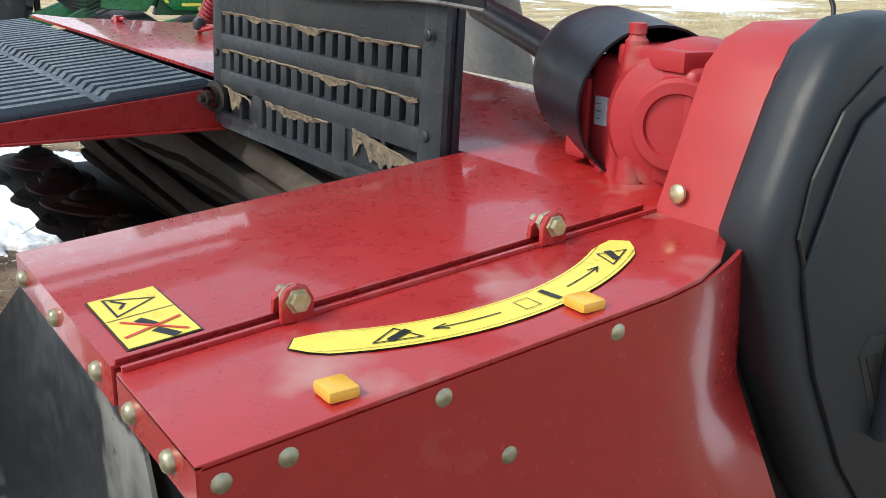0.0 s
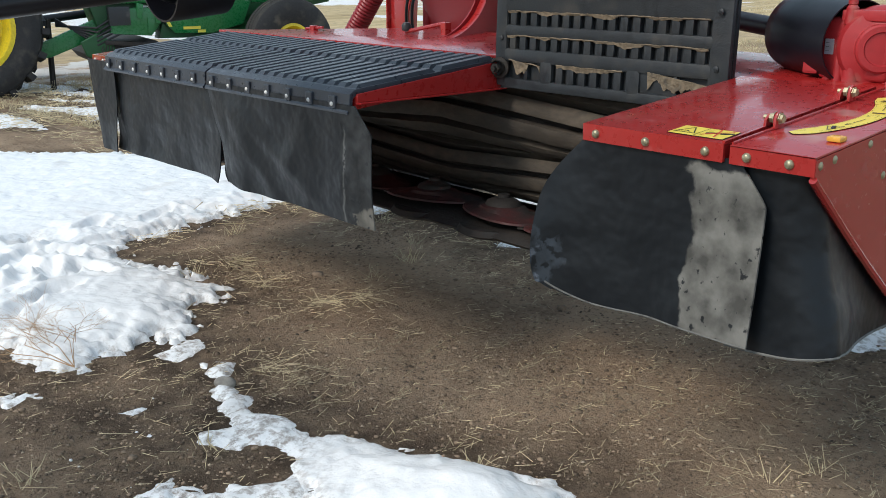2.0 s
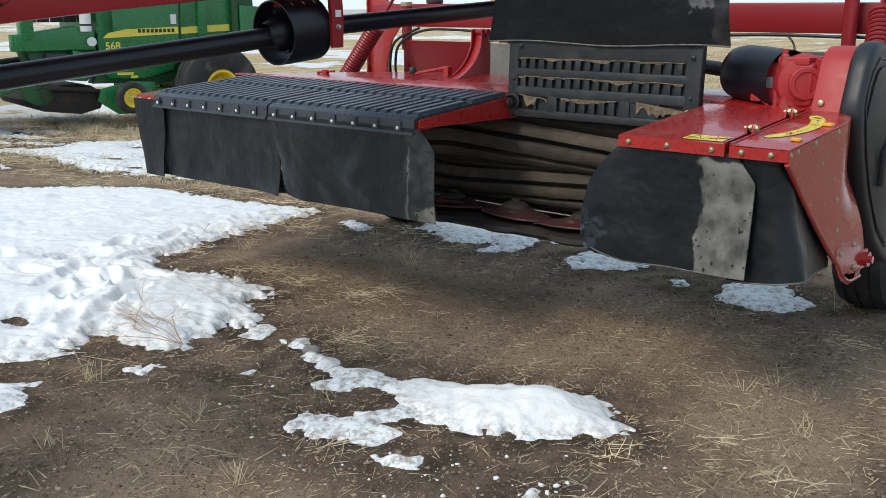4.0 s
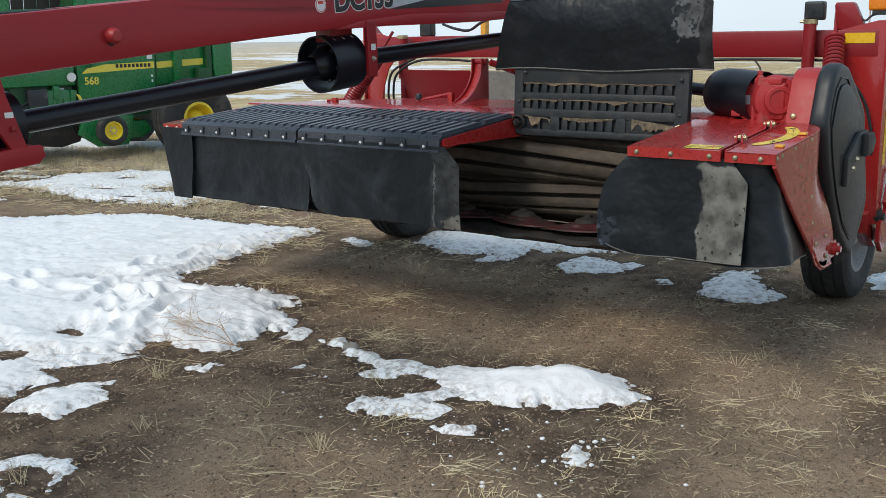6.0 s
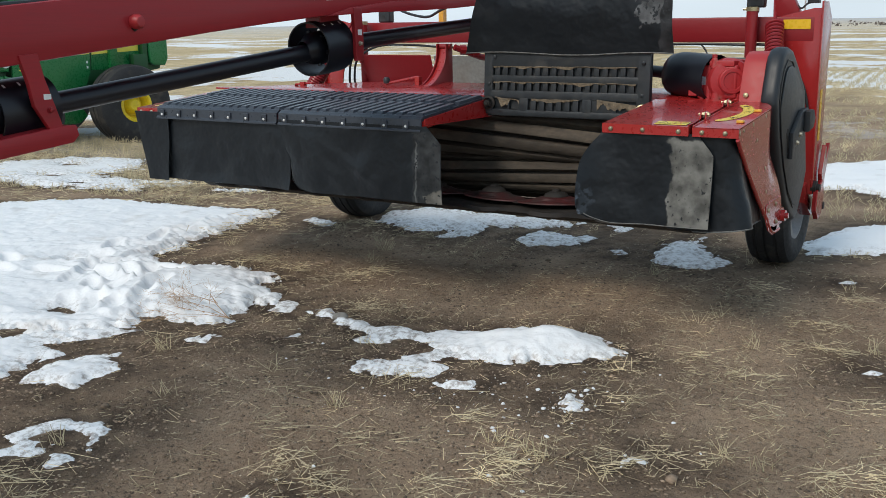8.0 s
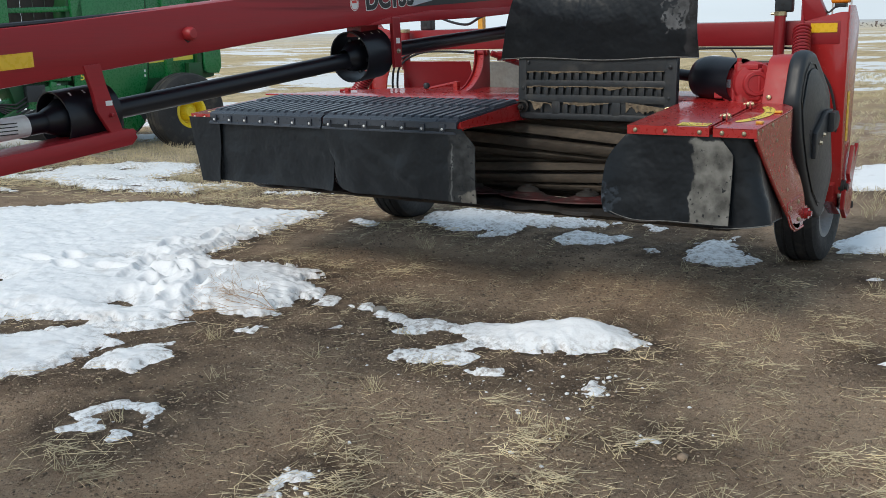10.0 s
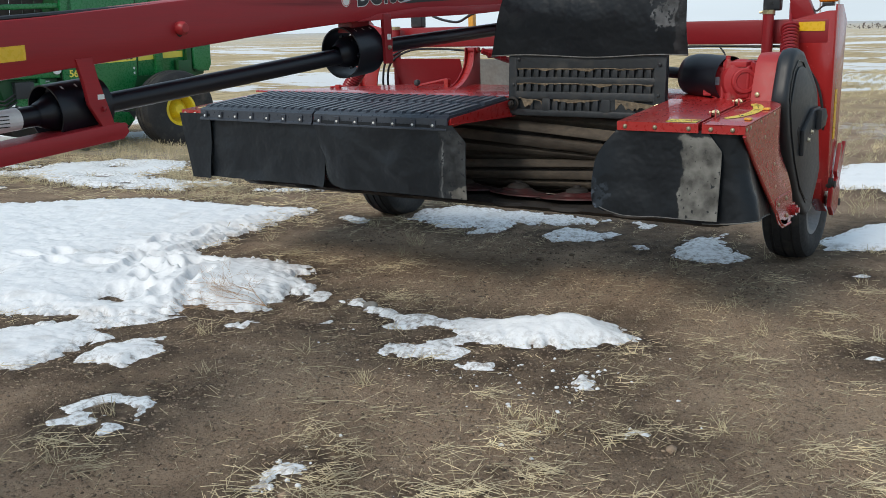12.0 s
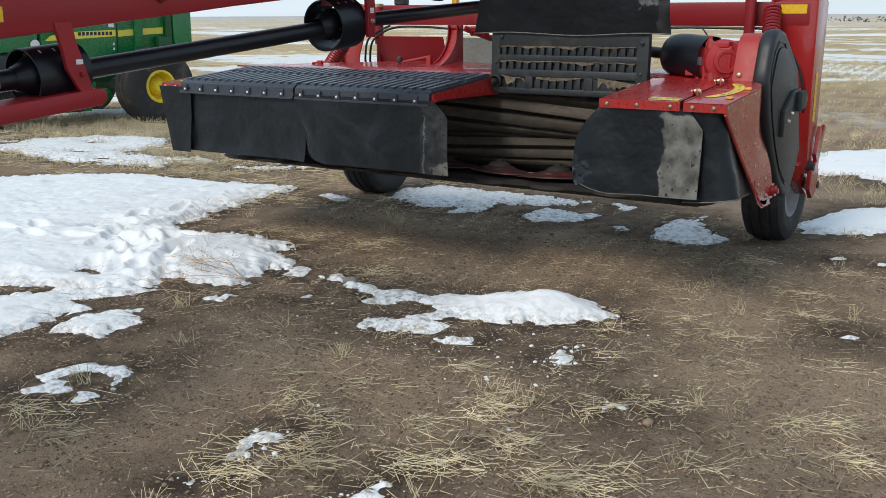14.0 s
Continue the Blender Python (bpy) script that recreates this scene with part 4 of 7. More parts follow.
def ring_line(name, pts, width, mat, parent, lift, closed=True):
    bm = bmesh.new()
    k = len(pts)
    for i in range(k if closed else k - 1):
        a, b = Vector((*pts[i], 0)), Vector((*pts[(i + 1) % k], 0))
        d = (b - a).normalized()
        s = Vector((-d.y, d.x, 0)) * width / 2
        bm.faces.new([bm.verts.new(on_top(q, lift)) for q in (a - s - d * width / 2, b - s + d * width / 2, b + s + d * width / 2, a + s - d * width / 2)])
    return part(name, bm, mat, parent)


ring_line("triangle", [(sx - 0.072, sy - 0.024), (sx - 0.012, sy - 0.024), (sx - 0.042, sy + 0.028)], 0.003, decal_black, w1, 0.0036)
ring_line("pictogram", [(sx - 0.062, sy - 0.016), (sx - 0.046, sy - 0.006), (sx - 0.034, sy - 0.014)], 0.004, decal_black, w1, 0.0037, False)
ring_line("divider", [(sx - 0.004, sy - 0.038), (sx - 0.004, sy + 0.038)], 0.0015, decal_black, w1, 0.0036, False)
ring_line("pictogram", [(sx + 0.016, sy - 0.006), (sx + 0.034, sy + 0.002)], 0.012, decal_black, w1, 0.0036, False)
ring_line("pictogram", [(sx + 0.054, sy + 0.002), (sx + 0.074, sy + 0.012)], 0.012, decal_black, w1, 0.0036, False)
ring_line("red_cross", [(sx + 0.008, sy - 0.026), (sx + 0.070, sy + 0.028)], 0.004, decal_red, w1, 0.0042, False)
ring_line("red_cross", [(sx + 0.032, sy + 0.032), (sx + 0.052, sy - 0.034)], 0.004, decal_red, w1, 0.0046, False)


# curved warning decal, an arc that swings back over the hood
def arc(s, off):
    """Along the curved decal from its front tip to its rear tip."""
    a = radians(-39 + 78 * s)
    return (-1.164 + (0.374 + off) * math.cos(a), 0.645 + (0.374 + off) * math.sin(a))


def arc_band(name, o0, o1, s0, s1, mat, parent, lift, n=24, tips=False):
    bm = bmesh.new()

    def pt(i, o):
        s = s0 + (s1 - s0) * i / n
        k = min(1.0, min(i, n - i) / 1.6) if tips else 1.0
        return bm.verts.new(on_top(arc(s, o * (0.45 + 0.55 * k)), lift))
    a, b = [pt(i, o0) for i in range(n + 1)], [pt(i, o1) for i in range(n + 1)]
    for i in range(n):
        bm.faces.new((a[i], a[i + 1], b[i + 1], b[i]))
    return part(name, bm, mat, parent)


w2 = arc_band("warning_decal", -0.0282, 0.0282, 0.0, 1.0, decal_black, hood_b, 0.0016, tips=True)
arc_band("decal_field", -0.0274, 0.0274, 0.004, 0.996, decal_yellow, w2, 0.0026, tips=True)
arc_band("decal_line", -0.0236, -0.0230, 0.06, 0.94, decal_black, w2, 0.0034)
arc_band("decal_line", 0.0230, 0.0236, 0.06, 0.94, decal_black, w2, 0.0034)
arc_band("arrow", -0.001, 0.001, 0.30, 0.46, decal_black, w2, 0.0036)
arc_band("arrow", -0.001, 0.001, 0.66, 0.80, decal_black, w2, 0.0036)
for s in (0.30, 0.80):
    p0, p1, p2 = arc(s + (0.03 if s < 0.5 else -0.03), -0.006), arc(s, 0), arc(s + (0.03 if s < 0.5 else -0.03), 0.006)
    ring_line("arrow_head", [p0, p1, p2], 0.002, decal_black, w2, 0.0038, False)
for s in (0.22, 0.88):
    ring_line("triangle", [arc(s - 0.05, 0.014), arc(s + 0.05, 0.014), arc(s, -0.016)], 0.002, decal_black, w2, 0.0038)
    ring_line("pictogram", [arc(s - 0.01, 0.009), arc(s + 0.02, -0.004)], 0.010, decal_black, w2, 0.0040, False)
ring_line("pictogram", [arc(0.60, -0.012), arc(0.60, 0.012)], 0.008, decal_black, w2, 0.0040, False)
ring_line("pictogram", [arc(0.51, -0.012), arc(0.55, -0.012), arc(0.55, 0.012), arc(0.51, 0.012)], 0.0012, decal_black, w2, 0.0040)
for cx, cy in ((-0.749, 0.397), (-0.749, 0.706)):
    bm = bmesh.new()
    box(bm, cx - 0.016, cx + 0.020, cy - 0.017, cy + 0.017, top_z(cy, HOOD), top_z(cy, HOOD) + 0.013, 0.005)
    part("marker_lens", bm, amber_marker, hood_b, "small amber plastic marker", smooth=True)

# side sheet of the outer end
def side_x(y, z):
    """The side sheet is flat in front and curls inwards behind, under the hood's rounded corner."""
    k = max(0.0, (y - 0.78) / 0.25) * min(1.0, max(0.0, (z - 0.62) / 0.35))
    return -0.718 + 0.012 * min(1.0, max(0.0, (0.9 - z) / 0.35)) - 0.075 * k * k


def side_face(u, v):
    """v runs down from the hood to the slanting front and lower edge, u from front to back."""
    y = 0.247 + (1.03 - 0.247) * u
    zt = top_z(y, HOOD - 0.007)
    if y < 0.815:
        zb = 1.055 + (0.560 - 1.055) * (y - 0.247) / 0.568
    else:
        zb = 0.560 - 0.082 * math.sin(min(1.0, (y - 0.815) / 0.135) * math.pi / 2)
    z = zt + (zb - zt) * v
    y = y + 0.115 * u ** 3 * max(0.0, (1.0 - z) / 0.45) * (1 if z > 0.55 else 0.6)
    return (side_x(y, z), y, z)


bm = bmesh.new()
sheet(bm, side_face, 28, 22, -0.006)
side = part("side_sheet", bm, red_dusty, mower, "red side sheet with rivets", smooth=True)
bm = bmesh.new()
tube(bm, [Vector(side_face(i / 24, 1.0)) + Vector((0.002, 0, 0)) for i in range(25)], 0.010, 8)
part("rolled_edge", bm, red_dusty, side, smooth=True)
bm = bmesh.new()
prism(bm, [(0.79, 0.650), (0.80, 0.580), (0.87, 0.510), (0.96, 0.470), (1.03, 0.472), (1.075, 0.53), (1.10, 0.62), (1.08, 0.665), (0.83, 0.66)], "x", -0.706, -0.700, 0.002)
part("wear_plate", bm, red_dusty, side)
for y, z in ((0.267, 1.085), (0.330, 1.091), (0.496, 1.106), (0.726, 1.125), (0.581, 1.018), (0.767, 0.856), (0.794, 0.730), (0.844, 0.622), (0.992, 0.636), (1.017, 0.534)):
    rivet("rivet", (side_x(y, z) + (0.001 if z > 0.66 else 0.008), y, z), (1, 0, 0), side, 0.0125, zinc, 0.0085)
for y, z in ((0.483, 0.938), (0.716, 0.734)):
    bm = bmesh.new()
    box(bm, side_x(y, z) - 0.002, side_x(y, z) + 0.002, y - 0.006, y + 0.006, z - 0.016, z + 0.016)
    part("slot", bm, decal_black, side)
bm = bmesh.new()
prism(bm, [(1.06, 0.50), (1.17, 0.50), (1.22, 0.54), (1.19, 0.585), (1.10, 0.59)], "x", -0.76, -0.70, 0.008)
lathe(bm, [(0, 0), (0.032, 0), (0.032, 0.02), (0.016, 0.02), (0.016, 0.035), (0, 0.035)], along((-0.70, 1.15, 0.545), (1, 0, 0)), 14)
part("skid_bracket", bm, red_dusty, mower)

# curtains of the outer end
curtain("curtain", -1.385, -0.825, 1.072, 0.618, 0.254, 11, mower, "black rubber curtain with a worn canvas strip", 40, 22, chamfer=0.085, flare_l=0.10, sway=0.05, slope=0.02, round_l=0.05, mat=rubber_strip, hem=True, curl=-0.085, lean=-0.03)


def wrap(u, v):
    """The end curtain that folds round the corner beneath the side sheet."""
    r = 0.085
    front, bend, back = 0.115, r * math.pi / 2, 0.43
    w = u * (front + bend + back)
    if w < front:
        x, y = -0.93 + w, 0.268
    elif w < front + bend:
        a = (w - front) / r
        x, y = -0.93 + front + r * math.sin(a), 0.268 + r * (1 - math.cos(a))
    else:
        x, y = -0.93 + front + r - 0.004, 0.268 + r + (w - front - bend)
    zt = 1.070 - 0.44 * max(0.0, (y - 0.30) / 0.46)
    zb = 0.594 + 0.040 * math.exp(-((u - 0.34) / 0.22) ** 2) - 0.015 * u
    z = zt + (zb - zt) * v
    d = (1.045 - z) / 0.43
    c = math.exp(-((u - 0.36) / 0.25) ** 2) * min(1.0, 1.4 * v) ** 1.5
    return (x + 0.080 * c * d + 0.010 * u + 0.01 * wave(y, z, 4), y - 0.03 * c * d + 0.025 * d * wave(x * 2, z, 6), z)


bm = bmesh.new()
sheet(bm, wrap, 44, 20, 0.005)
c4 = part("curtain", bm, rubber_sheet, mower, lc, smooth=True)
for src, a, b in ((wrap, 0.0, 1.0),):
    bm = bmesh.new()
    tube(bm, [Vector(src(a + (b - a) * i / 40, 1.0)) for i in range(41)], 0.0035, 6)
    part("hem", bm, weave, c4, "frayed woven hem")
# ---- belt guard, bearing cover and gearbox on the outer end ----
guard_pts = [(0.992, 1.135), (0.982, 1.180), (1.002, 1.235), (1.045, 1.345), (1.085, 1.415), (1.14, 1.447), (1.22, 1.453), (1.32, 1.432), (1.46, 1.345), (1.62, 1.235), (1.665, 1.19), (1.715, 1.05), (1.79, 0.83), (1.83, 0.70), (1.79, 0.62), (1.65, 0.455), (1.59, 0.435), (1.50, 0.455), (1.33, 0.575), (1.17, 0.77), (1.05, 0.98)]
bm = bmesh.new()
prism(bm, guard_pts, "x", -0.815, -0.725, 0.035, seg=4)
guard = part("belt_guard", bm, shield_black, mower, "large black moulded plastic belt guard", smooth=True)


def shrink(pts, k, cy=1.36, cz=0.95):
    return [(cy + (y - cy) * k, cz + (z - cz) * k) for y, z in pts]


bm = bmesh.new()
prism(bm, shrink(guard_pts, 0.80), "x", -0.726, -0.716, 0.006)
part("raised_panel", bm, shield_black, guard, smooth=True)
bm = bmesh.new()
prism(bm, [(1.265, 0.985), (1.47, 1.095), (1.60, 1.10), (1.665, 1.04), (1.63, 0.98), (1.47, 0.945), (1.33, 0.90), (1.30, 0.845), (1.265, 0.84)], "x", -0.717, -0.690, 0.008)
part("latch_plate", bm, shield_black, guard, smooth=True)
bm = bmesh.new()
prism(bm, [(1.50, 1.085), (1.60, 1.09), (1.65, 1.04), (1.61, 0.985), (1.50, 0.97)], "x", -0.695, -0.655, 0.012)
part("pull_handle", bm, shield_black, guard, smooth=True)
seam = [(1.60, 1.13), (1.42, 1.27), (1.27, 1.375), (1.17, 1.385), (1.10, 1.335), (1.055, 1.255), (1.042, 1.180), (1.095, 1.065), (1.175, 0.925), (1.255, 0.77), (1.35, 0.635), (1.50, 0.53)]
bm = bmesh.new()
tube(bm, [(-0.7225, y, z) for y, z in seam], 0.0035, 6)
part("seam", bm, decal_black, guard, "fine moulding seam")
# flat plate for the hand hold; the shade of the hollow is its dark colour
bm = bmesh.new()
prism(bm, [(1.205, 0.985), (1.225, 1.010), (1.262, 1.005), (1.305, 0.900), (1.285, 0.868), (1.262, 0.875)], "x", -0.7175, -0.7145, 0.001)
hold_patch = part("hand_hold_patch", bm, grime_and_shade, guard, "hand hold drawn as a flat patch with recess shade in its colour", smooth=True)
bm = bmesh.new()
prism(bm, [(1.222, 0.978), (1.250, 0.980), (1.282, 0.902), (1.270, 0.888)], "x", -0.7146, -0.7128, 0.001)
part("latch", bm, decal_black, hold_patch)
for y, z in ((1.345, 0.925), (1.41, 0.965)):
    hex_bolt("bolt", (-0.690, y, z), (1, 0, 0), guard, 0.010, 0.012)
bm = bmesh.new()
cover_pts = [(0.998, 1.165), (1.003, 1.180), (1.039, 1.278), (1.074, 1.373), (1.110, 1.408), (1.164, 1.428), (1.300, 1.428), (1.38, 1.38), (1.44, 1.30), (1.47, 1.165)]
prism(bm, cover_pts, "x", -0.930, -0.812, 0.004)
cover = part("bearing_cover", bm, red_satin, mower, "bright red sheet cover beside the belt guard", smooth=True)
rivet("bolt", (-0.893, 1.003, 1.205), (0, -1, 0.15), cover, 0.014, brass)

gx, gy, gz = -1.090, 1.20, 1.270
bm = bmesh.new()
box(bm, gx - 0.105, gx + 0.12, gy - 0.095, gy + 0.11, gz - 0.098, gz + 0.090, 0.022, seg=3)
prism(bm, [(gx - 0.035, gy - 0.10), (gx + 0.10, gy - 0.10), (gx + 0.12, gy - 0.02), (gx + 0.12, gy + 0.10), (gx - 0.05, gy + 0.10)], "z", gz + 0.08, gz + 0.112, 0.006)
gear = part("gearbox", bm, red_cast, mower, "bright red cast gearbox with a round bearing cap", smooth=True)
bm = bmesh.new()
lathe(bm, [(0, -0.06), (0.112, -0.06), (0.122, -0.04), (0.122, 0.046), (0.112, 0.064), (0.082, 0.072), (0.074, 0.074), (0.072, 0.096), (0.066, 0.102), (0.050, 0.102), (0.047, 0.096), (0, 0.096)], along((gx + 0.048, gy - 0.015, gz + 0.002), (0.50, -0.87, 0)), 44)
part("bearing_cap", bm, red_cast, gear, smooth=True)
for a, b, r in ((-0.075, -0.075, 0.015), (-0.040, -0.085, 0.016), (0.005, -0.090, 0.025), (0.11, -0.06, 0.024)):
    bm = bmesh.new()
    lathe(bm, [(r * 1.1, -0.125), (r, -0.06), (r * 0.9, -0.03), (r * 0.4, -0.015), (0, -0.014)], Matrix.Translation((gx + a, gy + b, gz)), 14)
    part("foot", bm, red_cast, gear, smooth=True)
bm = bmesh.new()
lathe(bm, [(0.022, 0.07), (0.018, 0.118), (0.014, 0.122), (0.012, 0.126), (0.014, 0.128), (0.014, 0.144), (0, 0.146)], Matrix.Translation((gx - 0.012, gy - 0.085, gz)), 14)
part("breather", bm, red_cast, gear, smooth=True)
bm = bmesh.new()
box(bm, gx - 0.150, gx - 0.100, gy - 0.10, gy - 0.045, gz - 0.085, gz + 0.050, 0.008)
lathe(bm, [(0.016, 0), (0.016, 0.02), (0, 0.02)], along((gx - 0.150, gy - 0.07, gz + 0.01), (-1, 0, 0)), 8)
part("mounting_lug", bm, red_cast, gear)
bm = bmesh.new()
box(bm, gx - 0.082, gx - 0.054, gy - 0.0985, gy - 0.094, gz - 0.022, gz + 0.024)
nameplate = part("rating_plate", bm, decal_grey, gear, "small silver rating plate")
for k in range(3):
    bm = bmesh.new()
    box(bm, gx - 0.078, gx - 0.068, gy - 0.1000, gy - 0.0986, gz + 0.012 - 0.012 * k, gz + 0.0130 - 0.012 * k)
    part("print_bar", bm, decal_black, nameplate)
cdir = Vector((-0.91, 0.40, 0.05)).normalized()
cpos = Vector((-1.145, 1.18, 1.285))
bm = bmesh.new()
lathe(bm, [(0.128, -0.05), (0.130, 0.12), (0.128, 0.20), (0.116, 0.255), (0.085, 0.285), (0.050, 0.29), (0.045, 0.28), (0.08, 0.275), (0.110, 0.245), (0.122, 0.19), (0.124, -0.05)], along(cpos, cdir), 36, close=True)
part("shaft_guard", bm, tube_black, mower, "black bell-shaped plastic shaft guard", smooth=True)
bm = bmesh.new()
tube(bm, [cpos + cdir * 0.0, cpos + cdir * 1.25], 0.034, 16)
part("drive_shaft", bm, tube_black, mower, "black tubular drive shaft", smooth=True)

# ---- lifted centre door: ribbed underside to the front, its curtain thrown back over it ----
dx0, dx1 = -2.478, -1.415
bm = bmesh.new()
prism(bm, [(0.985, 1.045), (1.015, 1.78), (1.030, 1.78), (1.006, 1.12), (0.999, 1.05)], "x", dx0, dx1, 0.006)
door = part("centre_door", bm, door_plastic, mower, "lifted black plastic door with mud-caked ribs", smooth=True)


def door_box(name, x0, x1, z0, z1, depth, mat, bev=0.004, d0=0.0):
    bm = bmesh.new()
    box(bm, x0, x1, -depth, -d0, z0, z1, bev)
    for v in bm.verts:
        v.co.y += 0.985 + 0.030 * (v.co.z - 1.045) / 0.735
    return part(name, bm, mat, door, smooth=True)


for x0, x1 in ((dx0, dx0 + 0.062), (dx1 - 0.078, dx1)):
    door_box("edge_rail", x0, x1, 1.055, 1.5, 0.026, door_plastic, 0.013)
for z0, z1 in ((1.048, 1.088), (1.152, 1.202), (1.248, 1.292), (1.340, 1.46)):
    door_box("cross_rail", dx0 + 0.045, dx1 - 0.05, z0, z1, 0.025, door_plastic, 0.011)


def ribs(a, b, z0, z1, n):
    w = (b - a) / n
    for i in range(n):
        x = a + w * (i + 0.5)
        door_box("rib", x - w * 0.33, x + w * 0.27, z0, z1, 0.021, door_plastic, 0.005)


ribs(dx0 + 0.066, dx1 - 0.082, 1.286, 1.345, 17)
ribs(dx0 + 0.066, dx1 - 0.082, 1.196, 1.253, 17)
ribs(-2.165, -1.835, 1.083, 1.156, 6)
for x in (-2.205, -1.795):
    door_box("web", x - 0.030, x + 0.030, 1.07, 1.17, 0.024, door_plastic, 0.010)
bm = bmesh.new()
prism(bm, [(-1.78, 1.075), (-1.78, 1.165), (-1.70, 1.165), (-1.585, 1.075)], "y", 0.972, 0.990, 0.004)
part("gusset", bm, door_plastic, door, smooth=True)
for x, z in ((-2.31, 1.10), (-1.62, 1.11)):
    door_box("web", x - 0.008, x + 0.008, z - 0.03, z + 0.045, 0.020, door_plastic, 0.003)


def mud_crust(a, b, z, seed, hang=0.016, slope=0.0):
    """Dried mud and chaff caught under a ledge, hanging down unevenly."""
    n = int((b - a) / 0.006)

    def f(u, v):
        x = a + (b - a) * u
        low = -0.003 + hang * max(0.0, float(fbm(x, seed, 14.0, 5, seed)) - 0.40) * 2.2
        zz = z + slope * (x - a) + 0.003 * float(fbm(x, seed, 40.0, 3, seed + 4)) - (0.006 + low) * v
        y = 0.985 + 0.030 * (zz - 1.045) / 0.735 - 0.0235 - 0.006 * float(fbm(x, zz * 2, 60.0, 3, seed + 2)) + 0.004 * v
        return (x, y, zz)
    bm = bmesh.new()
    sheet(bm, f, n, 5, 0.004)
    return part("mud", bm, mud, door, "tan dried mud and chaff", kind="stuff")


mud_crust(dx0 + 0.066, dx1 - 0.082, 1.342, 3)
mud_crust(dx0 + 0.066, dx1 - 0.082, 1.250, 5, 0.020)
mud_crust(-2.15, -1.84, 1.152, 7, 0.020)
mud_crust(-2.40, -2.235, 1.158, 9, 0.075, -0.10)
mud_crust(-1.73, -1.49, 1.160, 11, 0.085, -0.12)
for x, z in ((-2.40, 1.40), (-1.455, 1.37), (-1.46, 1.19), (-2.44, 1.24)):
    rivet("rivet", (x, 0.962, z), (0, -1, 0), door, 0.011, door_plastic, 0.004)
for x in (-2.445, -1.455):
    bm = bmesh.new()
    lathe(bm, [(0, 0), (0.042, 0), (0.042, 0.012), (0.03, 0.016), (0.03, 0.03)], along((x, 0.965, 1.125 if x < -2 else 1.10), (0.25, -1, 0)), 20)
    lathe(bm, [(0.020, 0.03), (0.020, 0.045), (0.010, 0.045), (0.010, 0.06), (0, 0.06)], along((x, 0.965, 1.125 if x < -2 else 1.10), (0.25, -1, 0)), 6)
    part("pivot_bolt", bm, grime_and_shade if x < -2 else brass, door)


def thrown(u, v):
    """The door's curtain, folded over its raised edge and hanging on the front."""
    x = -2.50 + 1.20 * u - 0.10 * v * (1 - u) ** 2 + 0.02 * v * u
    z = 1.805 - 0.385 * v
    x -= 0.09 * max(0, u - 0.9) * 10 * max(0, 0.10 - v) / 0.10
    y = 0.955 - 0.045 * math.sin(min(v * 3.0, 1.6)) + 0.05 * v
    return (x, y + 0.05 * (wave(x, z, 12)) * v ** 0.5 * (1 - 0.5 * v), z + 0.008 * math.sin(u * 9) - 0.012 * (1 - u) * (1 - v))


bm = bmesh.new()
sheet(bm, thrown, 44, 16, 0.006)
flap = part("curtain", bm, rubber_flap, mower, "black rubber curtain thrown back over the lifted door", smooth=True)
bm = bmesh.new()
sheet(bm, lambda u, v: (-2.50 + 1.20 * u, 0.955 + 0.11 * v, 1.803 + 0.012 * math.sin(v * 3.14) - 0.012 * (1 - u)), 20, 6, 0.006)
part("folded_edge", bm, rubber_sheet, flap, smooth=True)
bm = bmesh.new()
tube(bm, [Vector(thrown(i / 40, 1.0)) for i in range(41)], 0.004, 5)
part("hem", bm, weave, flap)

# ---- conditioning rolls, cutter bar and discs, seen through the opening ----
def roll(name, cy, cz, r, lugs, phase, twist):
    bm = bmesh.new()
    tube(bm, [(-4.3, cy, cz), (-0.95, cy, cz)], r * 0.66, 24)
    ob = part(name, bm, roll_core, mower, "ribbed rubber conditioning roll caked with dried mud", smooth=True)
    for k in range(lugs):
        bm = bmesh.new()
        n = 40
        rings = []
        for i in range(n + 1):
            s = i / n
            x = -4.25 + 3.25 * s
            a0 = phase + 2 * math.pi * k / lugs + twist * (abs(s - 0.42) * 2)
            ring = []
            for da, rad in ((-0.25, 0.62), (-0.23, 0.97), (-0.12, 1.0), (0.12, 1.0), (0.23, 0.97), (0.25, 0.62)):
                w = rad * r * (1 + 0.015 * math.sin(x * 23 + k * 2.1))
                ring.append(bm.verts.new((x, cy + w * math.cos(a0 + da), cz + w * math.sin(a0 + da))))
            rings.append(ring)
        for a, b in zip(rings, rings[1:]):
            for j in range(5):
                bm.faces.new((a[j], a[j + 1], b[j + 1], b[j]))
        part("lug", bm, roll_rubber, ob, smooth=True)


roll("conditioning_roll", 1.16, 0.905, 0.150, 9, 0.3, 0.8)
roll("conditioning_roll", 1.17, 0.668, 0.122, 9, 0.75, -0.8)
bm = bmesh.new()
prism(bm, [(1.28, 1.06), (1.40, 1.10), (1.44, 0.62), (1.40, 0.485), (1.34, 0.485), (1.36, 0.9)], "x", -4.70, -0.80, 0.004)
part("rear_wall", bm, grime_and_shade, mower)
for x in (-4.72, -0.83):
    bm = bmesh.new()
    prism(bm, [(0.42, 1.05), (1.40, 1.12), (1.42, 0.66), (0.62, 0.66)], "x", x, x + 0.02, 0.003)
    part("end_wall", bm, grime_and_shade, mower)
bm = bmesh.new()
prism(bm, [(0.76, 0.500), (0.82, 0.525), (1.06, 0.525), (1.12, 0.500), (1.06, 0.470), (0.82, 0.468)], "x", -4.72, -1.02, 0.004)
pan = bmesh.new()
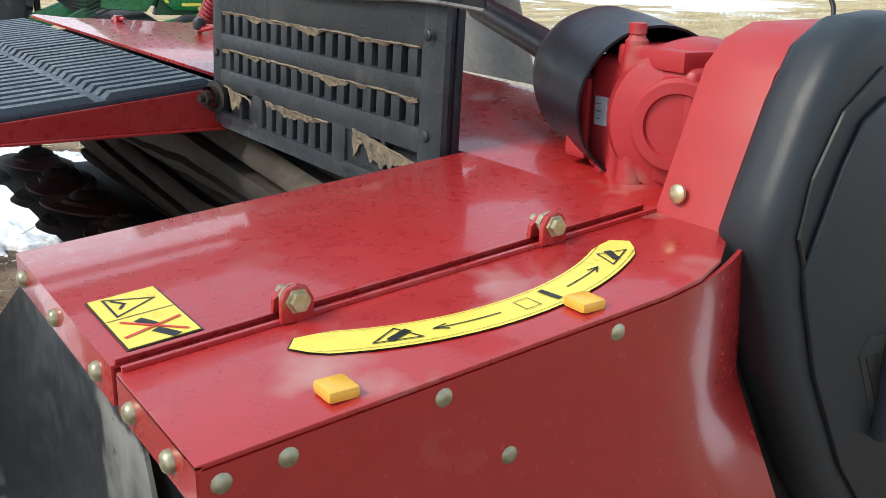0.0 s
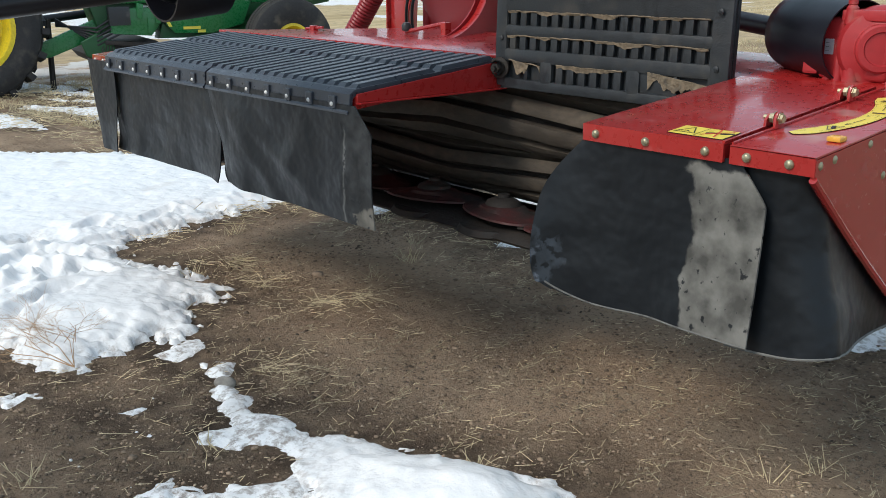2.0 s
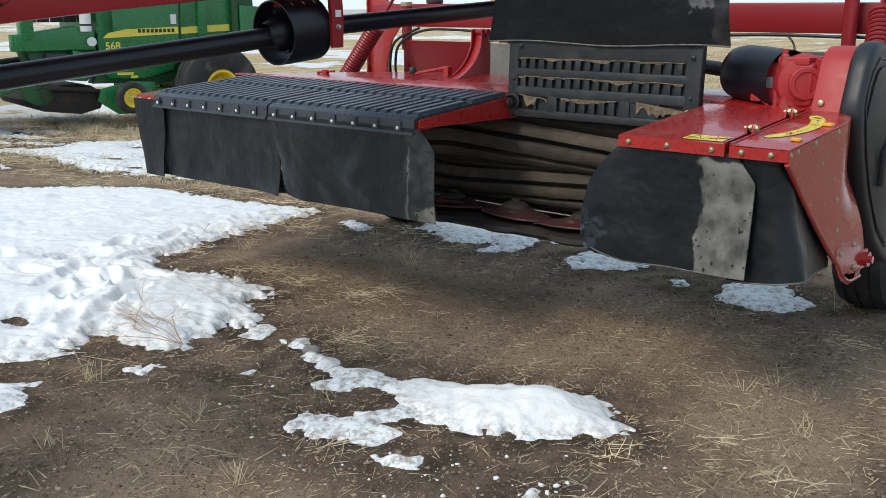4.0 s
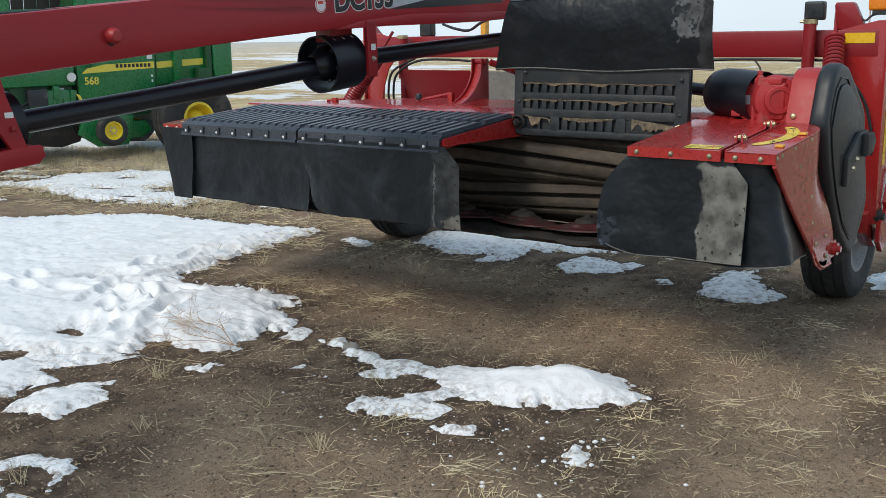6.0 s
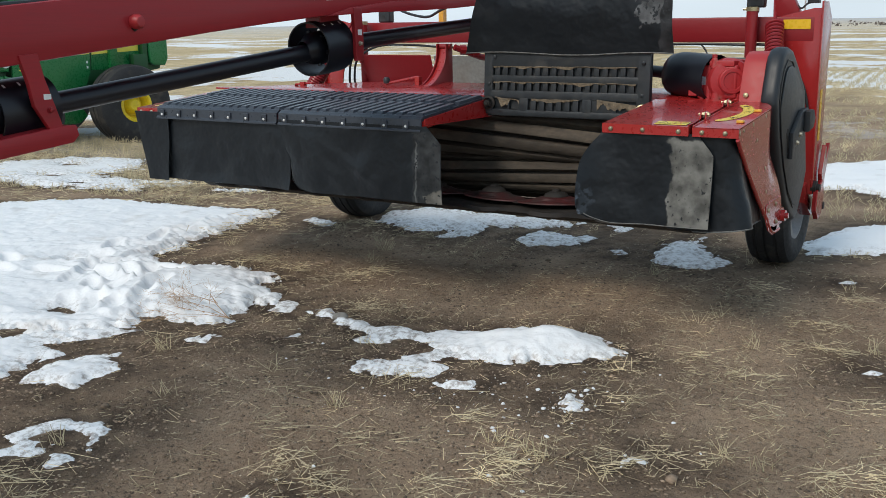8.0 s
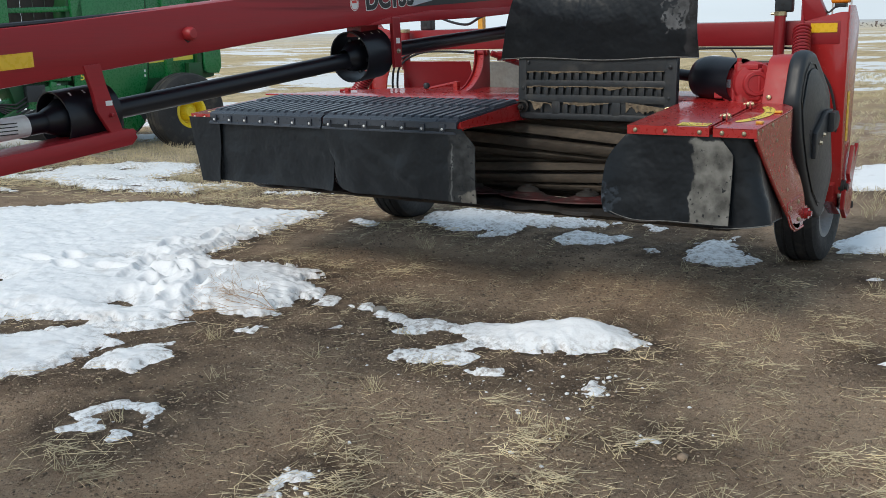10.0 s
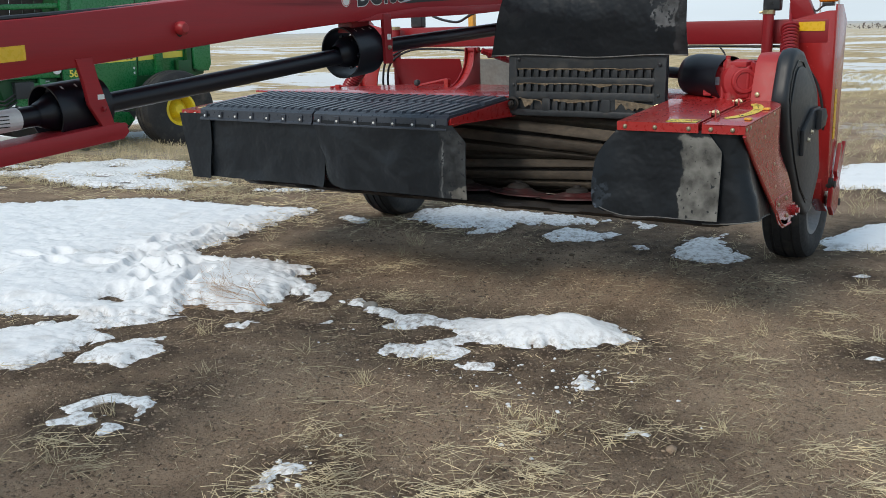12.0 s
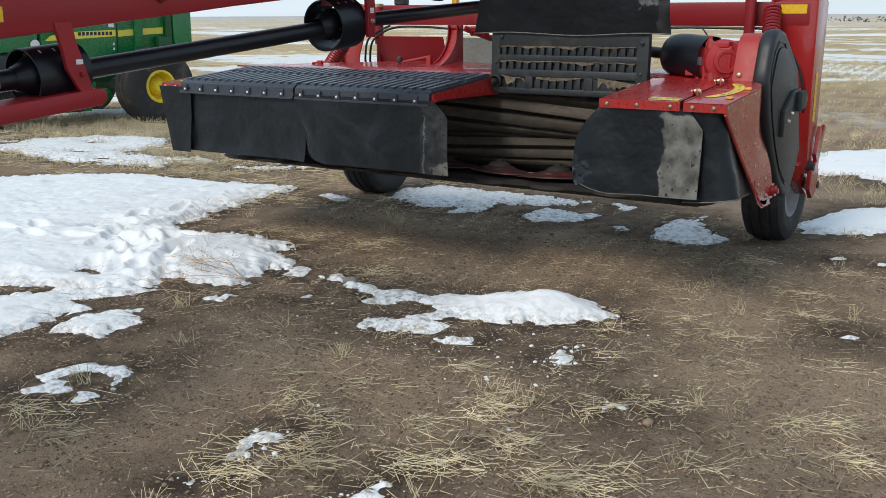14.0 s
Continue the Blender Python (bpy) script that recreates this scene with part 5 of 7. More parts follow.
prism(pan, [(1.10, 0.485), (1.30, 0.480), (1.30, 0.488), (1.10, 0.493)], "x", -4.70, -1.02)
part("floor_pan", pan, grime_and_shade, mower)
bar = part("cutter_bar", bm, grime_and_shade, mower, "grimy steel cutter bar", smooth=True)
for i in range(9):
    cx = -4.51 + 0.425 * i
    cy = 0.925
    turn = (12, -18, 25, -8, 16, -14, 22, -20, 10)[i]
    base = pose(cx, cy, 0.548, -3, 0, turn)
    bm = bmesh.new()
    n = 28
    prof = [(0.235, 0.0), (0.23, 0.008), (0.15, 0.018), (0.10, 0.032), (0.07, 0.040)]
    rings = []
    for r, h in prof:
        rings.append([bm.verts.new(base @ Vector((r * math.cos(2 * math.pi * j / n), r * (0.58 if r > 0.12 else 0.9) * math.sin(2 * math.pi * j / n), h))) for j in range(n)])
    for a, b in zip(rings, rings[1:]):
        for j in range(n):
            bm.faces.new((a[j], a[(j + 1) % n], b[(j + 1) % n], b[j]))
    bm.faces.new(rings[-1])
    bm.faces.new(rings[0][::-1])
    disc = part("cutting_disc", bm, disc_red_shaded, mower, "worn red oval cutting disc", smooth=True)
    bm = bmesh.new()
    lathe(bm, [(0.075, 0.038), (0.068, 0.052), (0.045, 0.064), (0.026, 0.068), (0.024, 0.080), (0, 0.081)], base, 16)
    part("disc_cap", bm, grime_and_shade, disc, smooth=True)
    for s in (1, -1):
        bm = bmesh.new()
        prism(bm, [(s * 0.165, -0.022), (s * 0.255, -0.024), (s * 0.262, 0.010), (s * 0.17, 0.024)], "z", -0.006, -0.001, 0.001, m=base)
        part("knife", bm, grime_and_shade, disc)
    bm = bmesh.new()
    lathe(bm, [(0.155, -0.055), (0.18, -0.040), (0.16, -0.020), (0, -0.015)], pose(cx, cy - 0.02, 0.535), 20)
    part("skid_shoe", bm, grime_and_shade, bar, smooth=True)

# ---- carrier frame, legs and wheels ----
bm = bmesh.new()
box(bm, -4.62, -0.80, 2.15, 2.32, 1.455, 1.612, 0.012)
beam = part("carrier_beam", bm, red_dark, mower, "red square-tube carrier beam", smooth=True)
for x0, x1 in ((-0.990, -0.825),):
    bm = bmesh.new()
    box(bm, x0, x1, 2.1455, 2.1485, 1.535, 1.593)
    part("reflective_tape", bm, reflector, beam)


def wheel(name, c, r, w, rim_mat, parent, out, rim_r=0.55, lug_n=0, label="", dish=0.05):
    """A wheel about the x axis: rounded tyre with tread grooves, dished rim."""
    h = w / 2
    m = along(c, out)
    bm = bmesh.new()
    lathe(bm, [(r * rim_r, -h * 0.8), (r * (rim_r + 0.18), -h), (r * 0.86, -h * 0.98), (r * 0.95, -h * 0.85), (r * 0.985, -h * 0.55), (r * 0.965, -h * 0.50), (r * 0.965, -h * 0.42), (r * 0.992, -h * 0.36), (r * 0.995, -h * 0.06), (r * 0.97, -h * 0.04), (r * 0.97, h * 0.04), (r * 0.995, h * 0.06), (r * 0.992, h * 0.36), (r * 0.965, h * 0.42), (r * 0.965, h * 0.5), (r * 0.985, h * 0.55), (r * 0.95, h * 0.85), (r * 0.86, h * 0.98), (r * (rim_r + 0.18), h), (r * rim_r, h * 0.8)], m, 48)
    wh = part(name, bm, tyre_rubber, parent, label, smooth=True)
    bm = bmesh.new()
    lathe(bm, [(r * rim_r, -h * 0.8), (r * (rim_r + 0.04), h * 0.86), (r * (rim_r - 0.02), h * 0.90), (r * (rim_r - 0.06), h * 0.6), (r * (rim_r - 0.10), h * 0.6 - dish), (r * 0.25, h * 0.6 - dish), (r * 0.22, h * 0.6 - dish * 0.4), (r * 0.12, h * 0.7), (0, h * 0.7)], m, 36)
    rim = part("rim", bm, rim_mat, wh, smooth=True)
    for k in range(6):
        a = 2 * math.pi * k / 6
        q = m @ Vector((r * 0.19 * math.cos(a), r * 0.19 * math.sin(a), h * 0.6 - dish * 0.5))
        hex_bolt("wheel_nut", q, out, rim, 0.011, 0.02)
    if lug_n:
        for k in range(lug_n):
            for s in (-1, 1):
                bm = bmesh.new()
                a = 2 * math.pi * (k + (0.5 if s > 0 else 0)) / lug_n
                mm = m @ pose(0, 0, 0, 0, 0, math.degrees(a))
                prism(bm, [(-0.03, s * h * 0.02), (0.03, s * h * 0.02), (0.10, s * h * 0.98), (0.03, s * h * 0.98)], "x", r * 0.95, r * 1.045, 0.0, m=mm)
                part("tread_lug", bm, tyre_rubber, wh)
    return wh


wheel("wheel", (-0.995, 2.36, 0.385), 0.395, 0.28, rim_white, mower, (1, 0, 0), 0.52, label="black farm tyre on a pale grey rim")
wheel("wheel", (-4.45, 2.36, 0.385), 0.395, 0.30, rim_white, mower, (-1, 0, 0), 0.52, label="black farm tyre on a pale grey rim")


def leg(s, x):
    """A carrier leg: wide plate that narrows downwards, side plate, and trailing arm to the wheel."""
    q = lambda d: x - s * d
    bm = bmesh.new()
    pts = [(q(0), 1.66), (q(0), 0.50), (q(0.10), 0.50), (q(0.13), 0.75), (q(0.14), 1.0), (q(0.17), 1.22), (q(0.22), 1.36), (q(0.30), 1.452), (q(0.30), 1.60), (q(0.05), 1.66)]
    prism(bm, pts, "y", 2.152, 2.165, 0.003)
    lg = part("carrier_leg", bm, red_dusty, mower, "red carrier leg with dusty paint", smooth=True)
    bm = bmesh.new()
    prism(bm, [(2.13, 1.70), (2.28, 1.70), (2.40, 1.60), (2.36, 1.05), (2.34, 0.52), (2.16, 0.50), (2.12, 1.0)], "x", min(q(0), q(-0.012)), max(q(0), q(-0.012)), 0.003)
    part("side_plate", bm, red_dusty, lg, smooth=True)
    bm = bmesh.new()
    a, b = sorted((q(-0.015), q(-0.0125)))
    box(bm, a, b, 2.20, 2.25, 0.84, 1.16)
    part("reflective_tape", bm, reflector, lg)
    bm = bmesh.new()
    a, b = sorted((q(0.02), q(0.10)))
    prism(bm, [(2.10, 0.56), (2.22, 0.60), (2.42, 0.47), (2.44, 0.36), (2.34, 0.33), (2.12, 0.45)], "x", a, b, 0.008)
    part("wheel_arm", bm, red_dusty, lg, smooth=True)
    for z in (0.54, 0.40):
        bm = bmesh.new()
        lathe(bm, [(0, 0), (0.045, 0), (0.045, 0.03), (0.025, 0.032), (0.025, 0.05), (0, 0.05)], along((q(0.0), 2.2 if z > 0.5 else 2.36, z), (s, 0, 0)), 16)
        part("pivot_pin", bm, grime_and_shade, lg, smooth=True)
    return lg


leg_r = leg(1, -0.762)
leg(-1, -4.64)
# parking stop and hook plates low on the outer leg
bm = bmesh.new()
prism(bm, [(2.26, 0.62), (2.34, 0.80), (2.38, 0.78), (2.37, 0.70), (2.46, 0.80), (2.49, 0.78), (2.38, 0.60), (2.34, 0.50)], "x", -0.745, -0.72, 0.004)
part("hook_plate", bm, red_dusty, leg_r)
bm = bmesh.new()
prism(bm, [(2.16, 0.52), (2.30, 0.58), (2.36, 0.50), (2.32, 0.36), (2.22, 0.33), (2.14, 0.40)], "x", -0.745, -0.715, 0.006)
part("hook_plate", bm, red_dusty, leg_r)


def post(x, zt, zb, y):
    bm = bmesh.new()
    tube(bm, [(x, y, zb), (x, y, zt)], 0.036, 18)
    p = part("lift_post", bm, red_dark, mower, smooth=True)
    bm = bmesh.new()
    lathe(bm, [(0.034, 0), (0.039, 0.002), (0.039, 0.026), (0.034, 0.028)], Matrix.Translation((x, y, zt - 0.004)), 18)
    lathe(bm, [(0.008, -0.014), (0.008, 0.014), (0, 0.014)], along((x - 0.045, y, zt + 0.01), (-1, 0, 0)), 8)
    part("collar", bm, brass, p, smooth=True)
    bm = bmesh.new()
    tube(bm, [(x, y, zb - 0.30), (x, y, zb)], 0.024, 12)
    part("rod", bm, red_dark, p, smooth=True)
    return p


def tail_lamp(x, y, z, parent):
    bm = bmesh.new()
    box(bm, x - 0.055, x + 0.055, y - 0.03, y + 0.04, z, z + 0.105, 0.014, seg=3)
    lathe(bm, [(0.02, -0.03), (0.02, 0.005)], Matrix.Translation((x, y, z)), 10)
    lamp = part("tail_lamp", bm, plastic, parent, "black plastic tail lamp", smooth=True)
    bm = bmesh.new()
    box(bm, x - 0.012, x + 0.012, y - 0.033, y - 0.028, z + 0.04, z + 0.055)
    part("emblem", bm, decal_black, lamp)


p_r = post(-1.168, 1.650, 1.36, 2.08)
tail_lamp(-1.150, 2.10, 1.668, p_r)
p_l = post(-4.205, 1.600, 1.30, 2.08)
tail_lamp(-4.10, 2.25, 1.612, p_l)


def spring(a, b, r, turns, wire, parent, name="lift_spring"):
    a, b = Vector(a), Vector(b)
    d = (b - a)
    m = along(a, d)
    n = turns * 14
    bm = bmesh.new()
    pts = [m @ Vector((r * math.cos(2 * math.pi * i / 14), r * math.sin(2 * math.pi * i / 14), d.length * i / n)) for i in range(n + 1)]
    tube(bm, pts, wire, 7)
    s = part(name, bm, red_dark, parent, "red coil lift spring", smooth=True)
    bm = bmesh.new()
    tube(bm, [a - d.normalized() * 0.01, a - d.normalized() * 0.22], 0.011, 8)
    part("spring_rod", bm, red_dark, s)
    return s


spring((-1.030, 2.100, 1.560), (-0.93, 1.740, 1.200), 0.048, 18, 0.0105, mower)
spring((-4.22, 1.80, 1.47), (-4.47, 1.72, 1.10), 0.050, 22, 0.0115, mower)
bm = bmesh.new()
prism(bm, [(-1.045, 1.612), (-0.935, 1.612), (-0.90, 1.64), (-0.955, 1.755), (-0.97, 1.765), (-1.055, 1.765), (-1.065, 1.75)], "y", 2.17, 2.24, 0.010)
part("spring_bracket", bm, red_dark, beam, smooth=True)
# beacon on the outer end
bm = bmesh.new()
tube(bm, [(-0.885, 2.24, 1.61), (-0.885, 2.24, 1.83), (-0.77, 2.24, 1.83), (-0.77, 2.24, 1.61)], 0.006, 6)
part("beacon_guard", bm, decal_white, mower)
bm = bmesh.new()
box(bm, -0.885, -0.775, 2.19, 2.27, 1.715, 1.83, 0.015, seg=3)
part("beacon", bm, amber, mower, "amber warning lamp", smooth=True)
bm = bmesh.new()
box(bm, -0.865, -0.795, 2.20, 2.26, 1.69, 1.716, 0.006)
part("beacon_base", bm, plastic, mower)

# arch bracket and gussets on the header
bm = bmesh.new()
box(bm, -3.165, -3.085, 1.587, 1.595, 1.19, 1.455, 0.002)
arch = part("link_bracket", bm, red_dark, mower, "red two-plate link bracket with flared feet", smooth=True)
flare = [(1.513 - 0.34 * (1 - math.sin(a)), 1.172 + 0.258 * (1 - math.cos(a))) for a in (radians(90 * i / 12) for i in range(13))]
for x in (-3.165, -3.091):
    bm = bmesh.new()
    prism(bm, [(1.595, 1.172)] + flare + [(1.513, 1.462), (1.595, 1.462)], "x", x, x + 0.008, 0.0015)
    part("side_plate", bm, red_dark, arch, smooth=True)
bm = bmesh.new()
sheet(bm, lambda u, v: (-3.158 + 0.066 * u, 1.552 - 0.30 * (1 - math.sin(v * math.pi / 2)), 1.178 + 0.272 * (1 - math.cos(v * math.pi / 2)) if v < 1 else 1.45), 2, 12, 0.006)
part("front_plate", bm, red, arch, smooth=True)
bm = bmesh.new()
tube(bm, [(-3.18, 1.555, 1.445), (-3.07, 1.555, 1.445)], 0.020, 12)
part("pin", bm, red_dark, arch, smooth=True)
# linkage and small cylinder from the bracket to the frame
bm = bmesh.new()
tube(bm, [(-3.04, 1.55, 1.44), (-2.92, 1.70, 1.37), (-2.80, 1.90, 1.33), (-2.60, 2.15, 1.42)], 0.022, 8)
for k in range(6):
    lathe(bm, [(0, -0.02), (0.034, -0.02), (0.034, 0.02), (0, 0.02)], along((-3.0 + 0.06 * k, 1.60 + 0.07 * k, 1.42 - 0.016 * k), (1, 0.9, 0)), 8)
part("lift_link", bm, red_dark, mower)
# crop deflectors
bm = bmesh.new()
sheet(bm, lambda u, v: (-4.20 + 0.66 * u, 2.02 + 0.10 * v, 1.365 - (0.30 + 0.0 * u) * v), 14, 8, 0.006)
pl1 = part("deflector_plate", bm, red_dark, mower, "red deflector plate scuffed to bare metal", smooth=True)
bm = bmesh.new()
sheet(bm, lambda u, v: (-4.13 + 0.58 * u, 2.013 + 0.09 * v, 1.115 + 0.05 * u - (0.045 + 0.05 * u) * v), 14, 6, 0.003)
part("scuffed_metal", bm, galv, pl1, smooth=True)
bm = bmesh.new()
sheet(bm, lambda u, v: (-1.74 + 0.40 * u, 2.70 + 0.14 * v, 1.335 - 0.36 * v), 8, 8, 0.006)
part("deflector_plate", bm, galv, mower, "bare scuffed steel deflector plate", smooth=True)
bm = bmesh.new()
sheet(bm, lambda u, v: (-3.53 + 0.95 * u, 2.05 + 0.10 * v, 1.36 - 0.30 * v), 8, 8, 0.006)
part("deflector_plate", bm, galv, mower, "bare scuffed steel deflector plate", smooth=True)
# crank handle, latch
bm = bmesh.new()
tube(bm, [(-3.44, 1.30, 1.175), (-3.44, 1.30, 1.20), (-3.22, 1.36, 1.245)], 0.010, 8)
box(bm, -3.235, -3.20, 1.34, 1.38, 1.17, 1.25, 0.004)
box(bm, -3.27, -3.165, 1.33, 1.39, 1.165, 1.185, 0.004)
crank = part("crank_handle", bm, red, mower)
bm = bmesh.new()
lathe(bm, [(0.010, 0), (0.022, 0.006), (0.024, 0.03), (0.016, 0.042), (0, 0.045)], Matrix.Translation((-3.44, 1.30, 1.20)), 14)
part("knob", bm, plastic, crank, smooth=True)
bm = bmesh.new()
box(bm, -4.20, -4.03, 1.19, 1.24, 1.168, 1.178, 0.003)
box(bm, -4.135, -4.095, 1.20, 1.23, 1.175, 1.205, 0.004)
tube(bm, [(-4.19, 1.215, 1.185), (-4.03, 1.215, 1.198)], 0.007, 6)
part("latch", bm, red, mower)

# ---- tongue, pivot tower and driveline ----
def tongue_z(y):
    return 1.618 + 0.072 * y


XR = -2.68
bm = bmesh.new()
BELLY = ((-2.45, 0.002), (-1.95, 0.016), (-1.5, 0.029), (-1.1, 0.042), (-0.7, 0.049), (-0.3, 0.052), (0.1, 0.043), (0.6, 0.020), (0.95, 0.007))
prism(bm, [(-7.0, tongue_z(-7.0))] + [(y, tongue_z(y) + d) for y, d in BELLY] + [(2.2, tongue_z(2.2)), (2.2, tongue_z(2.2) + 0.19), (0.6, tongue_z(0.6) + 0.232), (-0.8, tongue_z(-0.8) + 0.262), (-2.2, tongue_z(-2.2) + 0.222), (-7.0, tongue_z(-7.0) + 0.20)], "x", XR - 0.22, XR, 0.014)
tongue = part("tongue", bm, tongue_red, mower, "long red box-section tongue with faded streaks", smooth=True)
bm = bmesh.new()
prism(bm, [(y, tongue_z(y) + d) for y, d in ((-0.30, 0.050), (0.1, 0.040), (0.6, 0.017), (0.95, 0.004), (1.6, -0.004), (1.5, 0.035), (0.75, 0.065), (0.3, 0.088), (-0.1, 0.080))], "x", XR - 0.226, XR + 0.006, 0.004)
part("reinforcement", bm, tongue_red, tongue, smooth=True)
bm = bmesh.new()
prism(bm, [(1.96, 1.56), (2.42, 1.50), (2.42, 1.80), (2.30, 1.92), (1.90, 1.92)], "x", -2.86, -2.36, 0.02)
prism(bm, [(-2.40, 1.60), (-2.10, 1.60), (-2.40, 1.90)], "y", 1.9, 2.2, 0.01)
part("pivot_tower", bm, red_dark, mower, smooth=True)
bm = bmesh.new()
lathe(bm, [(0, 0), (0.030, 0), (0.030, 0.025), (0.020, 0.04), (0, 0.042)], along((XR, -1.535, 1.630), (1, 0, 0)), 16)
part("boss", bm, red_cast, tongue, smooth=True)
bm = bmesh.new()
prism(bm, [(-1.556, 1.606), (-1.514, 1.606), (-1.520, 1.600), (-1.530, 1.594), (-1.537, 1.590), (-1.548, 1.598)], "x", XR - 0.001, XR + 0.0012)
part("grease_stain", bm, grime_and_shade, tongue, "dark grease stain under the boss")
for a, b in ((-0.82, -6.9), (0.5, -0.82)):
    bm = bmesh.new()
    tube(bm, [(XR - 0.03, y, tongue_z(y) + 0.226 + (0.035 if y > -1 else 0.0) * (1 - abs(y + 0.8))) for y in np.linspace(a, b, 12)], 0.012, 8)
    part("hydraulic_hose", bm, hose_black, tongue, smooth=True)
tilt = math.atan(0.072)


def on_tongue(y, z, lift=0.0):
    return Matrix.Translation((XR + 0.0015 + lift, y, z)) @ Matrix.Rotation(tilt, 4, "X") @ Matrix(((0, 0, 1, 0), (1, 0, 0, 0), (0, 1, 0, 0), (0, 0, 0, 1)))


lettering("model_lettering", "DC133", 0.150, on_tongue(-0.290, 1.735), decal_white, tongue, 0.0005, 0.0105)
lettering("model_lettering", "DC133", 0.150, on_tongue(-0.290, 1.735, 0.0015), decal_black, tongue, 0.0005, 0.0060)
bm = bmesh.new()
lathe(bm, [(0, 0.0), (0.036, 0.0), (0.036, 0.001), (0, 0.001)], on_tongue(-0.385, 1.762), 28)
badge = part("round_badge", bm, decal_white, tongue, "small round white dealer badge")
bm = bmesh.new()
lathe(bm, [(0.029, 0.0015), (0.032, 0.0015), (0.032, 0.002), (0.029, 0.002)], on_tongue(-0.385, 1.762), 28, close=True)
part("badge_ring", bm, decal_red, badge)
bm = bmesh.new()
prism(bm, [(-0.018, 0.004), (0.018, 0.004), (0.018, 0.018), (-0.018, 0.018)], "z", 0.0015, 0.002, m=on_tongue(-0.385, 1.762))
part("print_bar", bm, decal_red, badge)


def stripe(name, pts, mat, lift=0.0):
    bm = bmesh.new()
    prism(bm, [(y + 0.0, z - 1.75) for y, z in pts], "z", 0.0, 0.001, m=Matrix.Translation((XR + 0.0015 + lift, 0, 1.75)) @ Matrix(((0, 0, 1, 0), (1, 0, 0, 0), (0, 1, 0, 0), (0, 0, 0, 1))))
    return part(name, bm, mat, tongue)


stripe("decal_band", [(0.12, 1.748), (0.40, 1.800), (1.15, 1.852), (1.15, 1.800), (0.60, 1.770)], decal_black)
stripe("decal_band", [(0.12, 1.752), (0.14, 1.800), (0.42, 1.835), (0.46, 1.808)], decal_grey, 0.001)
stripe("decal_band", [(0.42, 1.83), (1.15, 1.875), (1.15, 1.865), (0.50, 1.815)], decal_black, 0.001)
for k in range(5):
    y = 0.50 + 0.075 * k
    stripe("logo_bar", [(y, 1.820 + 0.004 * k), (y + 0.058, 1.824 + 0.004 * k), (y + 0.058, 1.862 + 0.004 * k), (y, 1.858 + 0.004 * k)], decal_white, 0.002)
stripe("reflective_tape", [(-2.62, 1.500), (-2.298, 1.520), (-2.298, 1.577), (-2.62, 1.557)], reflector)
# driveline under the tongue
XS = -2.83


def bell(y, z, r, length, parent, slope=0.09):
    d = Vector((0, 1, slope)).normalized()
    p = Vector((XS, y, z))
    bm = bmesh.new()
    lathe(bm, [(r, 0), (r * 1.01, length * 0.3), (r, length), (r * 0.95, length), (r * 0.95, 0)], along(p, d), 36, close=True)
    g = part("joint_guard", bm, tube_black, parent, "black cylindrical joint guard", smooth=True)
    bm = bmesh.new()
    lathe(bm, [(0.045, -0.05), (0.065, 0.0), (0.082, 0.03), (0.088, 0.08), (0.088, length * 0.6), (0.05, length * 0.8), (0.05, length)], along(p, d), 20)
    for k in range(6):
        a = radians(60 * k + 12)
        q = along(p, d) @ Vector((0.083 * math.cos(a), 0.083 * math.sin(a), 0.05))
        lathe(bm, [(0.012, -0.01), (0.012, 0.012), (0, 0.012)], along(q, q - (p + d * 0.05)), 8)
    part("universal_joint", bm, tube_black, g, smooth=True)
    for k in range(3):
        bm = bmesh.new()
        q = along(p, d) @ Vector((0, 0, 0.045 + 0.065 * k))
        box(bm, -0.010, 0.010, -0.004, 0.004, -0.001, 0.0015, m=Matrix.Translation(q) @ Matrix.Rotation(radians(32), 4, "Y") @ Matrix.Translation((0, 0, r)))
        part("vent_slot", bm, decal_white, g)
    return g


bell(-0.265, 1.480, 0.140, 0.22, mower)
bell(-2.14, 1.300, 0.116, 0.25, mower)
bell(1.62, 1.600, 0.105, 0.24, mower)
bm = bmesh.new()
tube(bm, [(XS, -1.95, 1.309), (XS, -0.25, 1.467)], 0.044, 20)
part("drive_shaft", bm, tube_black, mower, "black tubular drive shaft", smooth=True)
bm = bmesh.new()
tube(bm, [(XS, -0.12, 1.495), (XS, 1.66, 1.603)], 0.043, 20)
part("drive_shaft", bm, tube_black, mower, "black tubular drive shaft", smooth=True)
bm = bmesh.new()
tube(bm, [(XS, -6.5, 0.98), (XS, -2.12, 1.300)], 0.043, 20)
sh = part("drive_shaft", bm, tube_black, mower, "black tubular drive shaft", smooth=True)
bm = bmesh.new()
tube(bm, [(XS, -2.50, 1.2722), (XS, -2.27, 1.2890)], 0.0445, 20, caps=False)
lab = part("warning_label", bm, decal_white, sh, "white warning label round the shaft")
for k in range(4):
    bm = bmesh.new()
    box(bm, XS + 0.0445, XS + 0.0462, -2.48 + 0.012 * k, -2.33, 1.305 - 0.014 * k, 1.309 - 0.014 * k)
    part("print_bar", bm, decal_black, lab)
# hangers
bm = bmesh.new()
prism(bm, [(-0.075, 1.69), (-0.005, 1.69), (0.005, 1.55), (0.0, 1.415), (-0.06, 1.415), (-0.065, 1.55)], "x", XR - 0.012, XR + 0.011, 0.003)
h1 = part("shaft_hanger", bm, red_dark, mower)
bm = bmesh.new()
box(bm, XR + 0.011, XR + 0.0125, -0.045, -0.012, 1.548, 1.578)
part("sticker", bm, decal_white, h1)
